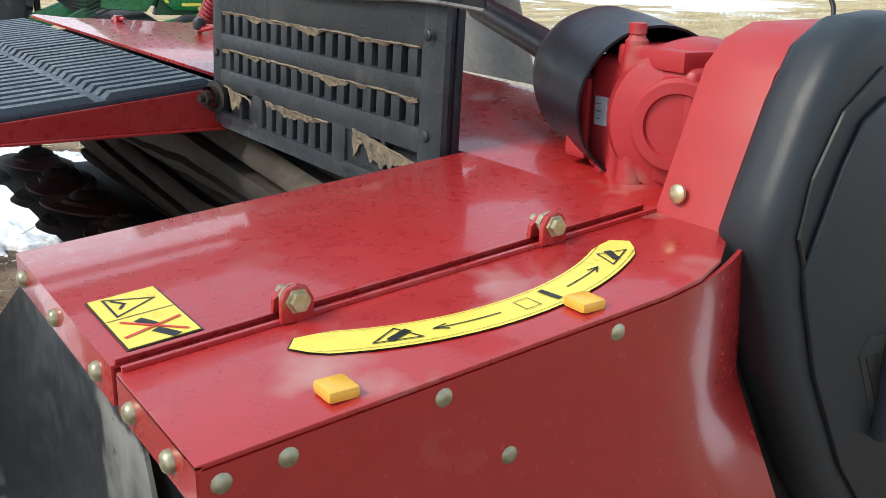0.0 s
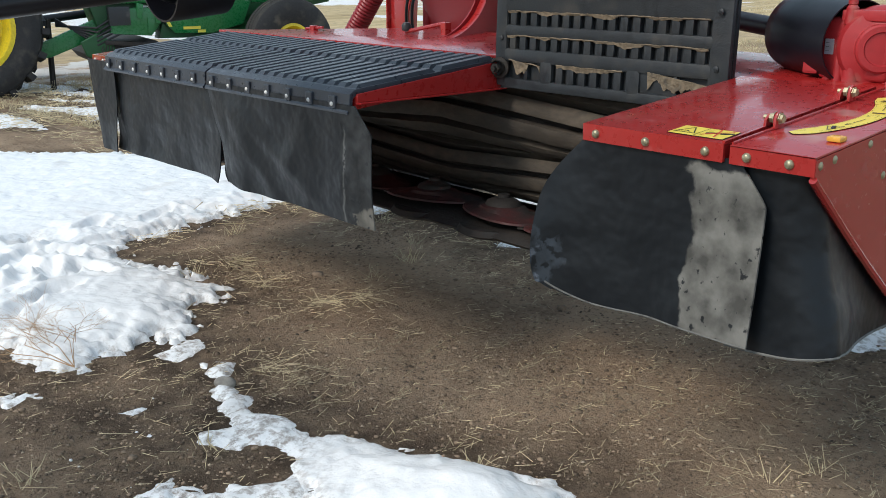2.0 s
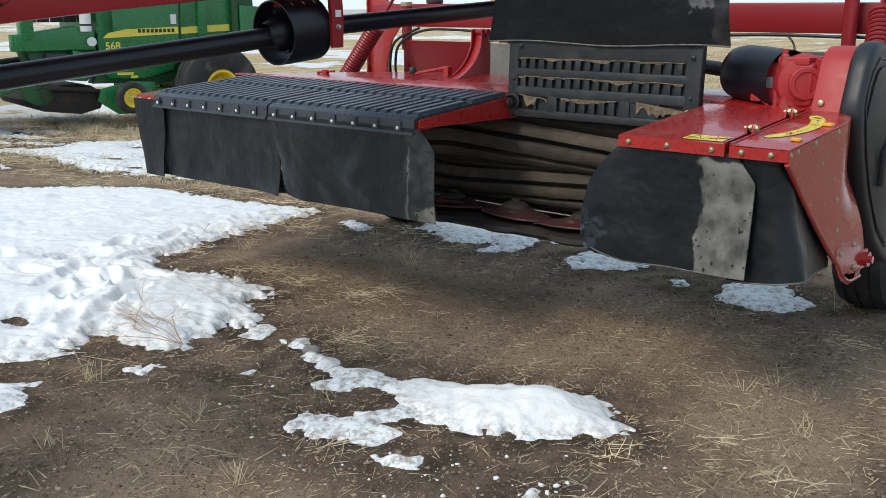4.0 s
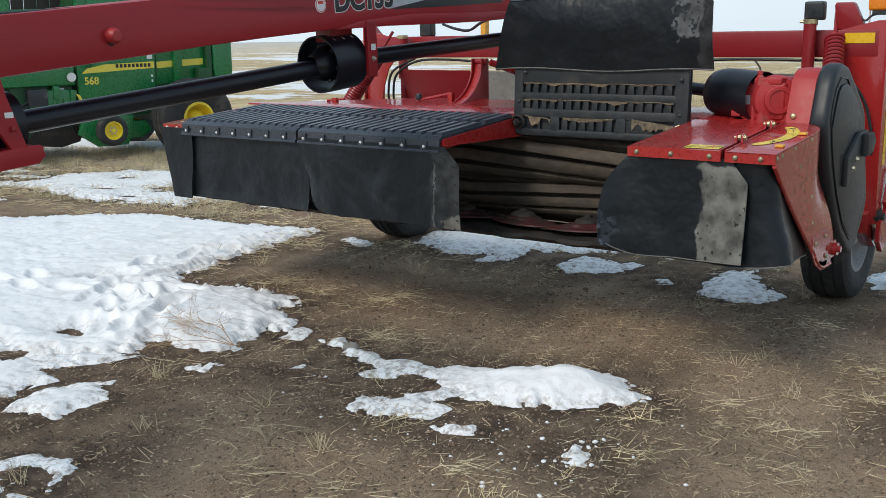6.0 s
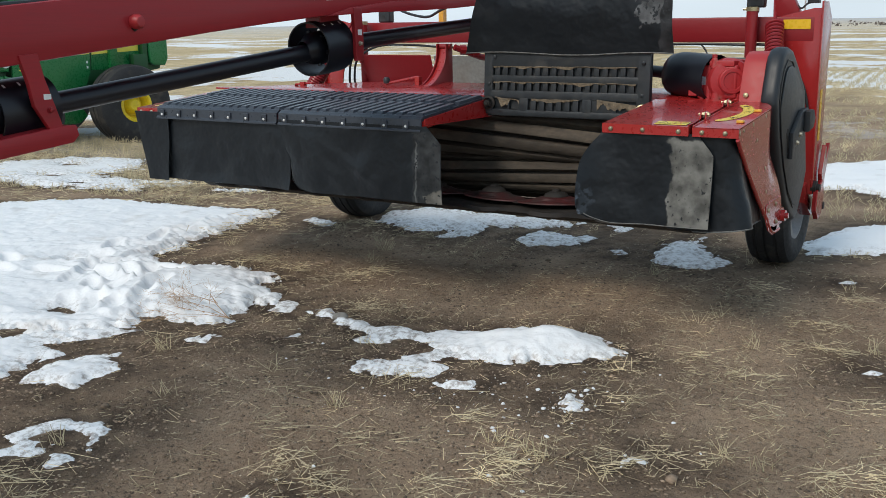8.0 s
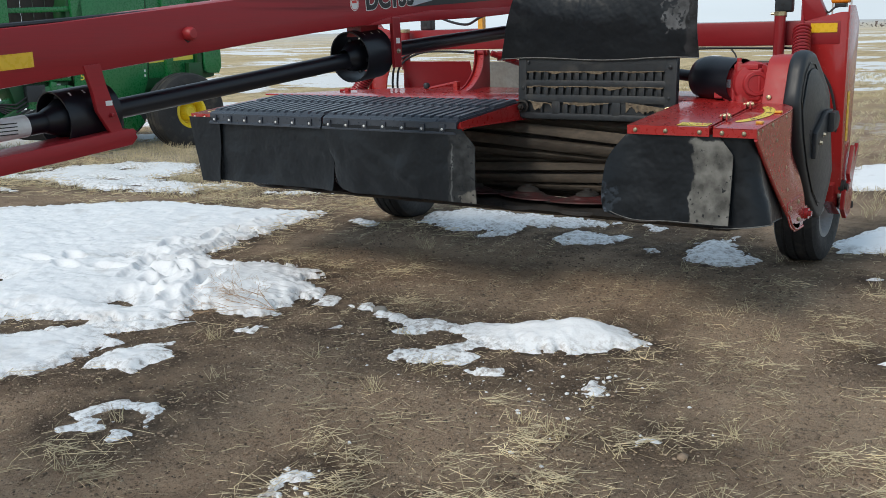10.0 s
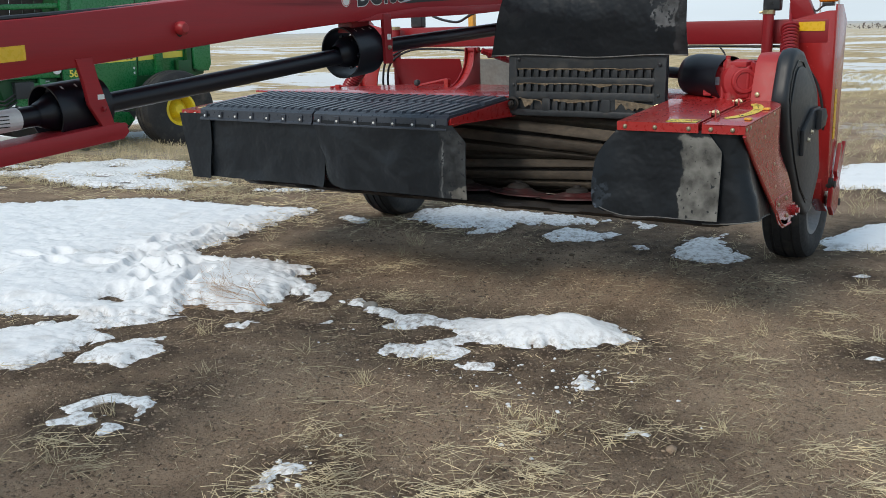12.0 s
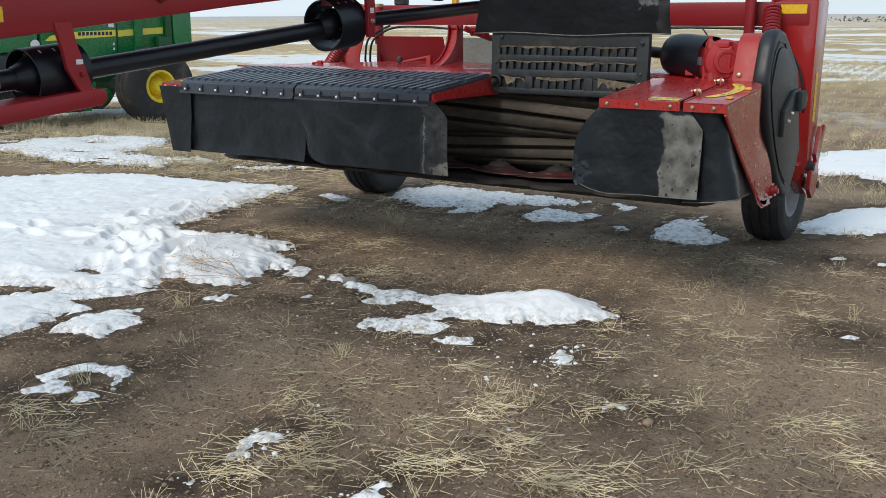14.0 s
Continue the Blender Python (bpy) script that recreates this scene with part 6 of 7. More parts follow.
hex_bolt("bolt", (XR + 0.011, -0.03, 1.505), (1, 0, 0), h1, 0.009, 0.014)
bm = bmesh.new()
prism(bm, [(-0.22, 1.69), (-0.06, 1.69), (-0.06, 1.595), (-0.22, 1.59)], "x", XR - 0.20, XR - 0.10, 0.004)
part("hanger_block", bm, red_dark, h1)
bm = bmesh.new()
prism(bm, [(-2.085, 1.515), (-2.005, 1.520), (-1.985, 1.43), (-1.925, 1.245), (-1.87, 1.245), (-1.855, 1.23), (-1.97, 1.215), (-2.04, 1.33), (-2.055, 1.415)], "x", XR - 0.015, XR + 0.006, 0.003)
h2 = part("shaft_hanger", bm, tongue_red, mower)
bm = bmesh.new()
box(bm, XR + 0.006, XR + 0.0075, -1.998, -1.966, 1.350, 1.370)
part("sticker", bm, decal_white, h2)
hex_bolt("bolt", (XR + 0.006, -1.975, 1.31), (1, 0, 0), h2, 0.009, 0.014, red_dark)
bm = bmesh.new()
prism(bm, [(-6.5, 0.770), (-1.885, 1.178), (-1.855, 1.205), (-1.865, 1.238), (-1.90, 1.248), (-6.5, 0.84)], "x", XR - 0.17, XR + 0.008, 0.008)
part("lower_beam", bm, tongue_red, mower, "red lower beam beneath the shaft", smooth=True)


# ---- hoses and cables along the frame ----
def hose(pts, r, parent, mat=None):
    """A hose that sags smoothly through a few points."""
    P = [Vector(p) for p in pts]
    out = []
    for i in range(len(P) - 1):
        a, b, c, d = P[max(i - 1, 0)], P[i], P[i + 1], P[min(i + 2, len(P) - 1)]
        for k in range(6):
            t = k / 6
            out.append(0.5 * ((2 * b) + (c - a) * t + (2 * a - 5 * b + 4 * c - d) * t * t + (3 * b - a - 3 * c + d) * t ** 3))
    out.append(P[-1])
    bm = bmesh.new()
    tube(bm, out, r, 8)
    return part("hydraulic_hose", bm, mat or hose_black, parent, smooth=True)


hose([(-2.30, 2.14, 1.45), (-1.95, 2.13, 1.437), (-1.6, 2.13, 1.445), (-1.25, 2.13, 1.44), (-1.05, 2.12, 1.43), (-0.92, 2.06, 1.33), (-0.84, 2.10, 1.20), (-0.80, 2.12, 1.02), (-0.80, 2.16, 0.9)], 0.009, mower)
hose([(-1.50, 2.13, 1.44), (-1.46, 2.12, 1.39), (-1.45, 2.10, 1.33)], 0.006, mower)
hose([(-4.25, 2.03, 1.05), (-4.235, 1.99, 1.20), (-4.20, 2.0, 1.34), (-4.08, 2.10, 1.43), (-3.8, 2.13, 1.44), (-3.4, 2.12, 1.42), (-3.0, 2.12, 1.43)], 0.009, mower)
hose([(-4.30, 2.02, 1.05), (-4.275, 1.98, 1.22), (-4.24, 2.0, 1.36), (-4.12, 2.12, 1.45)], 0.009, mower)
hose([(-3.95, 2.25, 1.70), (-3.8, 2.2, 1.665), (-3.6, 2.1, 1.65), (-3.35, 1.9, 1.70), (-3.0, 1.6, 1.74)], 0.010, mower)
hose([(-0.94, 2.20, 1.70), (-0.90, 2.2, 1.66), (-0.86, 2.21, 1.69), (-0.80, 2.22, 1.70)], 0.006, mower)
# amber post reflector standing on the beam
bm = bmesh.new()
box(bm, -3.625, -3.580, 2.28, 2.33, 1.60, 1.76, 0.004)
part("post_reflector", bm, amber_marker, beam)

# ---- round baler and its tractor beyond the mower ----
BM = Matrix(((0.98, 0.2, 0, -11.2), (-0.2, 0.98, 0, 4.1), (0, 0, 1, 0), (0, 0, 0, 1)))
baler = thing("round_baler", (-12.2, 5.0, 0), "green round baler with yellow stripes and yellow wheel hubs", "baler")


def bprism(name, pts, v0, v1, mat, parent=None, bev=0.01, label="", seg=2):
    """A plate in the baler's long plane, from v0 to v1 across it."""
    bm = bmesh.new()
    prism(bm, pts, "x", v0, v1, bev, m=BM, seg=seg)
    return part(name, bm, mat, parent or baler, label, smooth=True)


def bpt(u, v, z):
    return BM @ Vector((v, u, z))


body = bprism("body", [(-0.25, 0.66), (0.75, 0.68), (1.0, 0.85), (1.95, 1.0), (2.0, 1.25), (1.98, 2.4), (1.2, 2.75), (-0.1, 2.7), (-0.28, 2.0)], -1.60, -0.06, green_shaded, bev=0.03)
front_panel = bprism("side_panel", [(-0.27, 0.78), (-0.16, 0.68), (0.30, 0.66), (0.72, 0.76), (0.82, 1.0), (0.84, 1.42), (0.88, 2.45), (0.0, 2.45), (-0.28, 1.6)], -0.05, 0.0, green, bev=0.015)
rear_panel = bprism("side_panel", [(0.86, 1.02), (1.70, 1.02), (1.70, 2.35), (0.92, 2.40)], -0.10, -0.05, green, bev=0.01)
bprism("tailgate_post", [(1.12, 1.0), (1.24, 1.0), (1.24, 2.3), (1.12, 2.3)], -0.06, 0.02, green)
bprism("tailgate", [(1.72, 1.10), (1.80, 1.05), (1.98, 1.05), (2.03, 1.15), (2.03, 1.60), (1.72, 1.62)], -0.25, 0.05, green, bev=0.03, seg=3)
bprism("tailgate_box", [(1.45, 1.0), (1.66, 1.0), (1.66, 1.22), (1.45, 1.22)], -0.05, 0.08, green_shaded)
bprism("stripe", [(-0.21, 1.205), (-0.14, 1.265), (0.10, 1.310), (0.82, 1.335), (0.82, 1.245), (-0.20, 1.198)], 0.0015, 0.004, lemon, front_panel, 0)
bprism("stripe", [(0.88, 1.235), (1.12, 1.25), (1.12, 1.34), (0.88, 1.325)], -0.0485, -0.046, lemon, rear_panel, 0)
bprism("stripe", [(1.25, 1.255), (1.60, 1.27), (1.60, 1.36), (1.25, 1.345)], -0.0485, -0.046, lemon, rear_panel, 0)
for k in range(9):
    bprism("logo_bar", [(0.26 + 0.058 * k, 1.262), (0.30 + 0.058 * k, 1.264), (0.30 + 0.058 * k, 1.312), (0.26 + 0.058 * k, 1.310)], 0.004, 0.006, decal_black, front_panel, 0)
BT = BM @ Matrix(((0, 0, 1, 0.0025), (1, 0, 0, 0), (0, 1, 0, 0), (0, 0, 0, 1)))
lettering("model_number", "568", 0.135, BT @ Matrix.Translation((-0.19, 1.055, 0)), lemon, front_panel, 0.0005, 0.003)
for a, b, z in ((-0.06, 0.16, 0.735), (0.12, 0.22, 0.69)):
    bprism("name_bar", [(a, z - 0.015), (b, z - 0.015), (b, z + 0.02), (a, z + 0.02)], 0.0015, 0.003, lemon, front_panel, 0)
bprism("yellow_bar", [(-0.32, 0.94), (-0.27, 0.92), (-0.20, 0.76), (-0.24, 0.76)], 0.0, 0.02, lemon, front_panel, 0)
for z in (1.05, 1.12):
    bprism("sticker", [(0.765, z), (0.79, z), (0.79, z + 0.035), (0.765, z + 0.035)], 0.0015, 0.003, decal_white, front_panel, 0)
bprism("sticker", [(0.72, 1.37), (0.80, 1.37), (0.80, 1.50), (0.72, 1.50)], 0.0015, 0.003, decal_white, front_panel, 0)
# front frame with belts behind
for a, b in ((-1.20, -1.06), (-0.22, -0.06)):
    bprism("upright", [(a, 1.2), (b, 1.2), (b, 2.7), (a, 2.7)], -0.25, 0.0, green)
bprism("cross_tube", [(-1.06, 1.96), (-0.2, 1.98), (-0.2, 2.05), (-1.06, 2.03)], -0.2, -0.05, green, bev=0.02, seg=3)
for k in range(5):
    a = -1.05 + 0.17 * k
    bprism("belt", [(a, 1.4), (a + 0.155, 1.4), (a + 0.155, 2.7), (a, 2.7)], -0.5, -0.46, belt_brown, bev=0.005)
bprism("front_shield", [(-1.30, 1.05), (-0.30, 1.05), (-0.30, 1.30), (-0.55, 1.36), (-1.30, 1.26)], -0.30, -0.02, green, bev=0.03, seg=3)
bprism("gear_housing", [(-1.05, 0.72), (-0.32, 0.72), (-0.32, 1.05), (-1.15, 1.05)], -0.6, -0.10, green_shaded, bev=0.02)
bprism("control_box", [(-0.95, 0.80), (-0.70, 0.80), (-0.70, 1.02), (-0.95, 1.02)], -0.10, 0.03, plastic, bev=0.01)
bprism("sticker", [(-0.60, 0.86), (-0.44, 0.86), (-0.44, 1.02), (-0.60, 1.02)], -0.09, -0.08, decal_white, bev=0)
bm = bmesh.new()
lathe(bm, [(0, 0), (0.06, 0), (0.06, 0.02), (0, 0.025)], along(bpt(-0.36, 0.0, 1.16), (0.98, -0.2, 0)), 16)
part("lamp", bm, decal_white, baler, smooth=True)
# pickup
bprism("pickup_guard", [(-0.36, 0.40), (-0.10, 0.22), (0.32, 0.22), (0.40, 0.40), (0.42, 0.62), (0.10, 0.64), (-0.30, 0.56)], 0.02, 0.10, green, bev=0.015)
bprism("pickup_drum", [(-1.10, 0.40), (-1.02, 0.30), (-0.55, 0.24), (-0.30, 0.30), (-0.22, 0.48), (-0.40, 0.60), (-1.02, 0.58)], -2.0, -0.02, grime_and_shade, bev=0.03)
bprism("pickup_side", [(-1.30, 0.62), (-1.25, 0.46), (-1.12, 0.38), (-0.98, 0.38), (-0.88, 0.48), (-0.94, 0.62), (-1.10, 0.72)], -0.06, 0.0, green_shaded, bev=0.02, seg=3)
bprism("windguard_bar", [(-1.02, 0.58), (-0.20, 0.50), (-0.20, 0.54), (-1.02, 0.63)], -0.04, 0.03, grime_and_shade, bev=0.005)
bprism("lower_frame", [(-0.36, 0.62), (0.70, 0.60), (0.95, 0.78), (0.90, 0.90), (-0.30, 0.80)], -0.30, -0.06, green_shaded, bev=0.02)
bprism("hub_arm", [(0.10, 0.56), (0.62, 0.52), (0.70, 0.40), (0.55, 0.30), (0.30, 0.30), (0.10, 0.44)], -0.20, 0.06, green, bev=0.02)
for u0, z0 in ((-0.62, 0.98), (-0.50, 0.80), (-0.40, 0.92)):
    bprism("bracket", [(u0, z0 - 0.10), (u0 + 0.06, z0 - 0.12), (u0 + 0.09, z0 + 0.06), (u0 + 0.01, z0 + 0.08)], -0.10, 0.02, green, bev=0.006)
bm = bmesh.new()
lathe(bm, [(0, 0), (0.066, 0), (0.072, 0.02), (0.072, 0.40), (0.055, 0.45), (0, 0.46)], Matrix.Translation(bpt(-0.43, 0.03, 1.29)), 20)
canister = part("canister", bm, decal_white, baler, "pale silver canister strapped to the frame", smooth=True)
for z in (1.36, 1.60):
    bm = bmesh.new()
    lathe(bm, [(0.073, 0), (0.076, 0.003), (0.076, 0.022), (0.073, 0.025)], Matrix.Translation(bpt(-0.43, 0.03, z)), 20)
    part("strap", bm, plastic, canister)
bprism("rear_frame", [(1.62, 1.02), (1.70, 1.02), (1.70, 2.40), (1.62, 2.40)], -0.05, 0.04, green_shaded)
for k in range(18):
    u = -1.05 + 0.038 * k
    bm = bmesh.new()
    tube(bm, [bpt(u, 0.0, 0.56), bpt(u - 0.02, 0.03, 0.50), bpt(u, 0.05, 0.42)], 0.006, 5)
    part("tine", bm, grime_and_shade, baler)
hub = (0.98, -0.2, 0)
wheel("gauge_wheel", bpt(-0.06, 0.46, 0.445 - 0.185 + 0.20), 0.205, 0.16, rim_yellow, baler, hub, 0.56, label="small tyre with a yellow hub", dish=0.02)
wheel("wheel", bpt(1.18, 0.36, 0.54), 0.56, 0.42, rim_yellow, baler, hub, 0.38, label="wide black tyre with a yellow rim", dish=0.10)
wheel("wheel", bpt(1.18, -2.0, 0.52), 0.56, 0.42, rim_yellow, baler, (-0.98, 0.2, 0), 0.44, label="wide black tyre with a yellow rim", dish=0.10)
bprism("hitch_frame", [(-1.75, 0.44), (-1.62, 0.44), (-0.55, 0.84), (-0.55, 1.02), (-0.80, 0.98), (-1.75, 0.60)], -0.32, -0.22, green, bev=0.02)
bprism("drive_guard", [(-0.95, 0.70), (-0.45, 0.66), (-0.34, 0.80), (-0.40, 1.0), (-0.90, 1.0)], -0.08, 0.0, green, bev=0.03)
bprism("axle", [(1.10, 0.46), (1.26, 0.46), (1.26, 0.60), (1.10, 0.60)], -2.0, 0.3, green_shaded)
bm = bmesh.new()
box(bm, 0, 1, -0.05, 0.05, -0.07, 0.07, 0.02, m=BM @ along((-0.55, -0.70, 0.86), (0.0, -1.25, -0.42)) @ pose(0, 0, 0, 0, -90, 0) @ Matrix.Diagonal((1.32, 1.0, 1.0, 1)))
part("hitch_beam", bm, green, baler, smooth=True)
bm = bmesh.new()
tube(bm, [bpt(-0.75, -0.75, 0.95), bpt(-2.2, -0.75, 0.80)], 0.05, 12)
part("drive_shaft", bm, tube_black, baler, smooth=True)
bm = bmesh.new()
tube(bm, [bpt(-1.60, -0.45, 0.03), bpt(-1.58, -0.45, 0.88)], 0.035, 10)
lathe(bm, [(0, 0), (0.10, 0), (0.10, 0.02), (0, 0.02)], Matrix.Translation(bpt(-1.60, -0.45, 0.012)), 14)
part("parking_jack", bm, grime_and_shade, baler)
for k in range(5):
    bm = bmesh.new()
    tube(bm, [bpt(-0.7 + 0.07 * k, -0.05, 1.0 - 0.03 * k), bpt(-1.1, 0.0, 0.78 - 0.05 * k), bpt(-1.5, -0.4, 0.80 + 0.02 * k)], 0.014, 6)
    part("hydraulic_hose", bm, hose_black, baler)

tractor = thing("tractor", (-13.0, 2.0, 0), "green tractor with lugged rear tyres on yellow rims", "tractor")
wheel("rear_wheel", bpt(-2.56, -0.30, 0.84), 0.90, 0.50, rim_yellow, tractor, hub, 0.60, 20, "large lugged tractor tyre with a yellow rim", dish=0.14)
wheel("rear_wheel", bpt(-2.62, -2.0, 0.86), 0.90, 0.50, rim_yellow, tractor, (-0.98, 0.2, 0), 0.52, 20, "large lugged tractor tyre with a yellow rim", dish=0.14)
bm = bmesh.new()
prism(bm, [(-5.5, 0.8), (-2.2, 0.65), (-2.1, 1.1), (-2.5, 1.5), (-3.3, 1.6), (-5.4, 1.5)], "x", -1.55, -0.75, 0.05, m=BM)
part("tractor_body", bm, green_shaded, tractor, smooth=True)
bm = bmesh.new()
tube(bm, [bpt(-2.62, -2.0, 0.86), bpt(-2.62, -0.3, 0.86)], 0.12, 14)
part("axle", bm, green_shaded, tractor, smooth=True)
wheel("front_wheel", bpt(-5.2, -0.45, 0.62), 0.64, 0.36, rim_yellow, tractor, hub, 0.5, 16, "lugged front tyre with a yellow rim")
wheel("front_wheel", bpt(-5.2, -1.85, 0.62), 0.64, 0.36, rim_yellow, tractor, (-0.98, 0.2, 0), 0.5, 16, "lugged front tyre with a yellow rim")

# ---- bare trees and scrub far off along the rise ----
def far_scrub(n, seed):
    r = np.random.RandomState(seed)
    V, F = [], []
    for k in range(n):
        a, dist = radians(r.uniform(92, 128)), r.uniform(820, 1250)
        x, y = dist * math.cos(a), dist * math.sin(a)
        z = float(ground_z(x, y))
        w, h = r.uniform(2.0, 6.0), r.uniform(2.0, 5.5)
        for q in range(14):
            c = np.array((x + r.normal(0, w), y + r.normal(0, w), z + h * r.uniform(0.1, 0.9)))
            tri = c + r.normal(0, 0.9, (3, 3))
            F.append((len(V), len(V) + 1, len(V) + 2))
            V.extend(tri)
    return np.array(V), np.array(F)


FAR_SCRUB = far_scrub(70, 4)

# ---- litter on the ground: straw, stubble, clods, snow crumbs, a dry weed ----
def joined(name, V, F, mat, label, category):
    me = bpy.data.meshes.new(name)
    me.vertices.add(len(V))
    me.vertices.foreach_set("co", np.ascontiguousarray(V, dtype=np.float32).ravel())
    n, k = F.shape
    me.loops.add(n * k)
    me.loops.foreach_set("vertex_index", np.ascontiguousarray(F, dtype=np.int32).ravel())
    me.polygons.add(n)
    me.polygons.foreach_set("loop_start", np.arange(0, n * k, k, dtype=np.int32))
    me.update(calc_edges=True)
    me.materials.append(mat)
    ob = new(name, me)
    return tagged(ob, label=label, category=category, kind="stuff")


def stalks(P, D, L, R):
    """Thin three-sided stalks from P along unit D with length L and radius R."""
    n = len(P)
    up = np.tile((0.0, 0.0, 1.0), (n, 1))
    s = np.cross(D, up)
    flat = np.linalg.norm(s, axis=1) < 1e-3
    s[flat] = (1, 0, 0)
    s /= np.linalg.norm(s, axis=1)[:, None]
    t = np.cross(s, D)
    V = np.zeros((n, 6, 3))
    for k in range(3):
        a = 2 * math.pi * k / 3
        o = (math.cos(a) * s + math.sin(a) * t) * R[:, None]
        V[:, k] = P + o
        V[:, 3 + k] = P + D * L[:, None] + o * 0.7
    b = (np.arange(n) * 6)[:, None]
    F = np.concatenate([b + np.array(q) for q in ((0, 1, 4, 3), (1, 2, 5, 4), (2, 0, 3, 5))])
    return V.reshape(-1, 3), F


rs = np.random.RandomState(11)
joined("far_scrub", *FAR_SCRUB, scrub_mat, "bare grey-brown trees and scrub far off", "trees")


def lying(cx, cy, n, spread_, lmin, lmax, mean=None, lift=0.012, rad=0.0014):
    P = np.column_stack((cx + rs.normal(0, spread_, n), cy + rs.normal(0, spread_ * 0.8, n)))
    a = rs.uniform(0, 2 * math.pi, n) if mean is None else radians(mean) + rs.normal(0, 0.85, n)
    L = rs.uniform(lmin, lmax, n)
    dz = rs.normal(0, 0.16, n)
    D = np.column_stack((np.cos(a), np.sin(a), dz))
    D /= np.linalg.norm(D, axis=1)[:, None]
    z = ground_z(P[:, 0], P[:, 1]) + rs.uniform(0.004, lift, n) + np.maximum(-dz, 0) * L
    return np.column_stack((P, z)), D, L, np.full(n, rad) * rs.uniform(0.6, 1.3, n)


def clear(x, y):
    return snow_field(np.atleast_1d(np.asarray(x, float)), np.atleast_1d(np.asarray(y, float))) < -0.01


S = []
for k in range(260):
    x, y = rs.uniform(-6.5, 1.6), rs.uniform(-4.3, 3.6)
    dens = float(fbm(x, y, 0.9, 3, 50))
    if dens < 0.40 or not clear(x, y):
        continue
    S.append(lying(x, y, int(3 + 18 * rs.rand() ** 2), 0.06 + 0.07 * rs.rand(), 0.015, 0.09))
CLUMPS = ((-1.07, -1.34, 80, 40), (-1.07, -1.48, 70, 30), (-0.85, -1.64, 110, 15), (-0.93, -1.91, 110, 20), (-0.62, -1.86, 120, 10), (-0.50, -1.84, 90, 20), (-0.72, -1.18, 70, 60), (-0.55, -1.04, 40, 80), (-1.39, -1.09, 60, 50), (-1.58, -1.87, 80, 55), (-1.65, -1.49, 45, 40), (-1.09, -2.02, 90, 20))
CLUMPS += ((-1.36, -2.19, 100, 30), (-0.95, -0.63, 50, 80), (-1.10, -0.24, 40, 70), (-0.83, 0.14, 45, 20), (-0.53, -0.08, 45, 60), (-0.41, -0.46, 40, 60), (-0.40, 0.91, 60, 60), (-0.27, 0.50, 70, 100), (-0.35, 1.51, 60, 60), (-0.02, -0.93, 60, 30), (0.12, -0.84, 50, 10), (0.20, -1.13, 90, 30))
CLUMPS += ((-0.20, -1.49, 50, 20), (-0.03, -0.22, 35, 70), (-0.43, -1.69, 60, 40), (-1.48, -2.11, 90, 35), (-1.22, -1.70, 40, 60), (-1.97, -0.85, 45, 90), (-1.53, -2.40, 80, 30), (-2.76, 0.05, 70, 25), (-4.12, 0.64, 70, 20), (-3.27, 0.61, 50, 100), (-3.23, 0.82, 60, 20), (-3.72, 0.56, 40, 100))
CLUMPS += ((-2.65, -2.44, 80, 20), (-2.28, -2.52, 70, 40), (-1.80, -1.79, 60, 60), (-2.05, -1.55, 26, 40), (-2.3, -1.2, 20, 10), (-0.91, 1.55, 40, 70))
for x, y, n, turn in CLUMPS:
    A = [lying(x, y, int(n * 0.56), 0.060, 0.03, 0.13, mean=turn, lift=0.03, rad=0.0016), lying(x, y, n // 2, 0.16, 0.015, 0.085, lift=0.012, rad=0.0013)]
    V, F = stalks(*(np.concatenate([a[i] for a in A]) for i in range(4)))
    joined("straw_clump", V, F, straw_mat, "loose clump of pale dry straw lying on soil", "straw")
for k in range(26):
    x, y = rs.uniform(-3.4, 1.4), rs.uniform(-4.2, -2.2)
    if float(fbm(x, y, 1.4, 3, 52)) < 0.50 or not clear(x, y):
        continue
    S.append(lying(x, y, int(8 + 36 * rs.rand() ** 2), 0.05 + 0.05 * rs.rand(), 0.04, 0.16, mean=20 + 60 * rs.rand(), lift=0.03, rad=0.0017))
for k in range(150):
    x, y = rs.uniform(-7.0, -3.2), rs.uniform(-3.0, 3.0)
    f = float(snow_field(np.array([x]), np.array([y]))[0])
    if f > -0.02 or f < -0.35:
        continue
    S.append(lying(x, y, int(6 + 16 * rs.rand()), 0.08, 0.04, 0.16, lift=0.05, rad=0.0017))
for k in range(420):
    x, y = rs.uniform(-12.0, -4.9), rs.uniform(1.2, 6.0)
    if clear(x, y):
        S.append(lying(x, y, int(8 + 18 * rs.rand()), 0.13, 0.05, 0.20, lift=0.06, rad=0.0026))
P, D, L, R = (np.concatenate([s[i] for s in S]) for i in range(4))
q = rs.uniform(-7, 1.8, (1000, 2)) * (1, 0.6)
q = q[clear(q[:, 0], q[:, 1])]
a = rs.uniform(0, 6.28, len(q))
P = np.concatenate((P, np.column_stack((q, ground_z(q[:, 0], q[:, 1]) + 0.006))))
D = np.concatenate((D, np.column_stack((np.cos(a), np.sin(a), 0 * a))))
L, R = np.concatenate((L, rs.uniform(0.02, 0.10, len(q)))), np.concatenate((R, np.full(len(q), 0.0013)))
q = np.column_stack((rs.uniform(-5.5, 1.6, 9000), rs.uniform(-4.0, 2.2, 9000)))
q = q[clear(q[:, 0], q[:, 1]) & (fbm(q[:, 0], q[:, 1], 1.3, 3, 66) > 0.50)]
a = rs.uniform(0, 6.28, len(q))
P = np.concatenate((P, np.column_stack((q, ground_z(q[:, 0], q[:, 1]) + 0.004))))
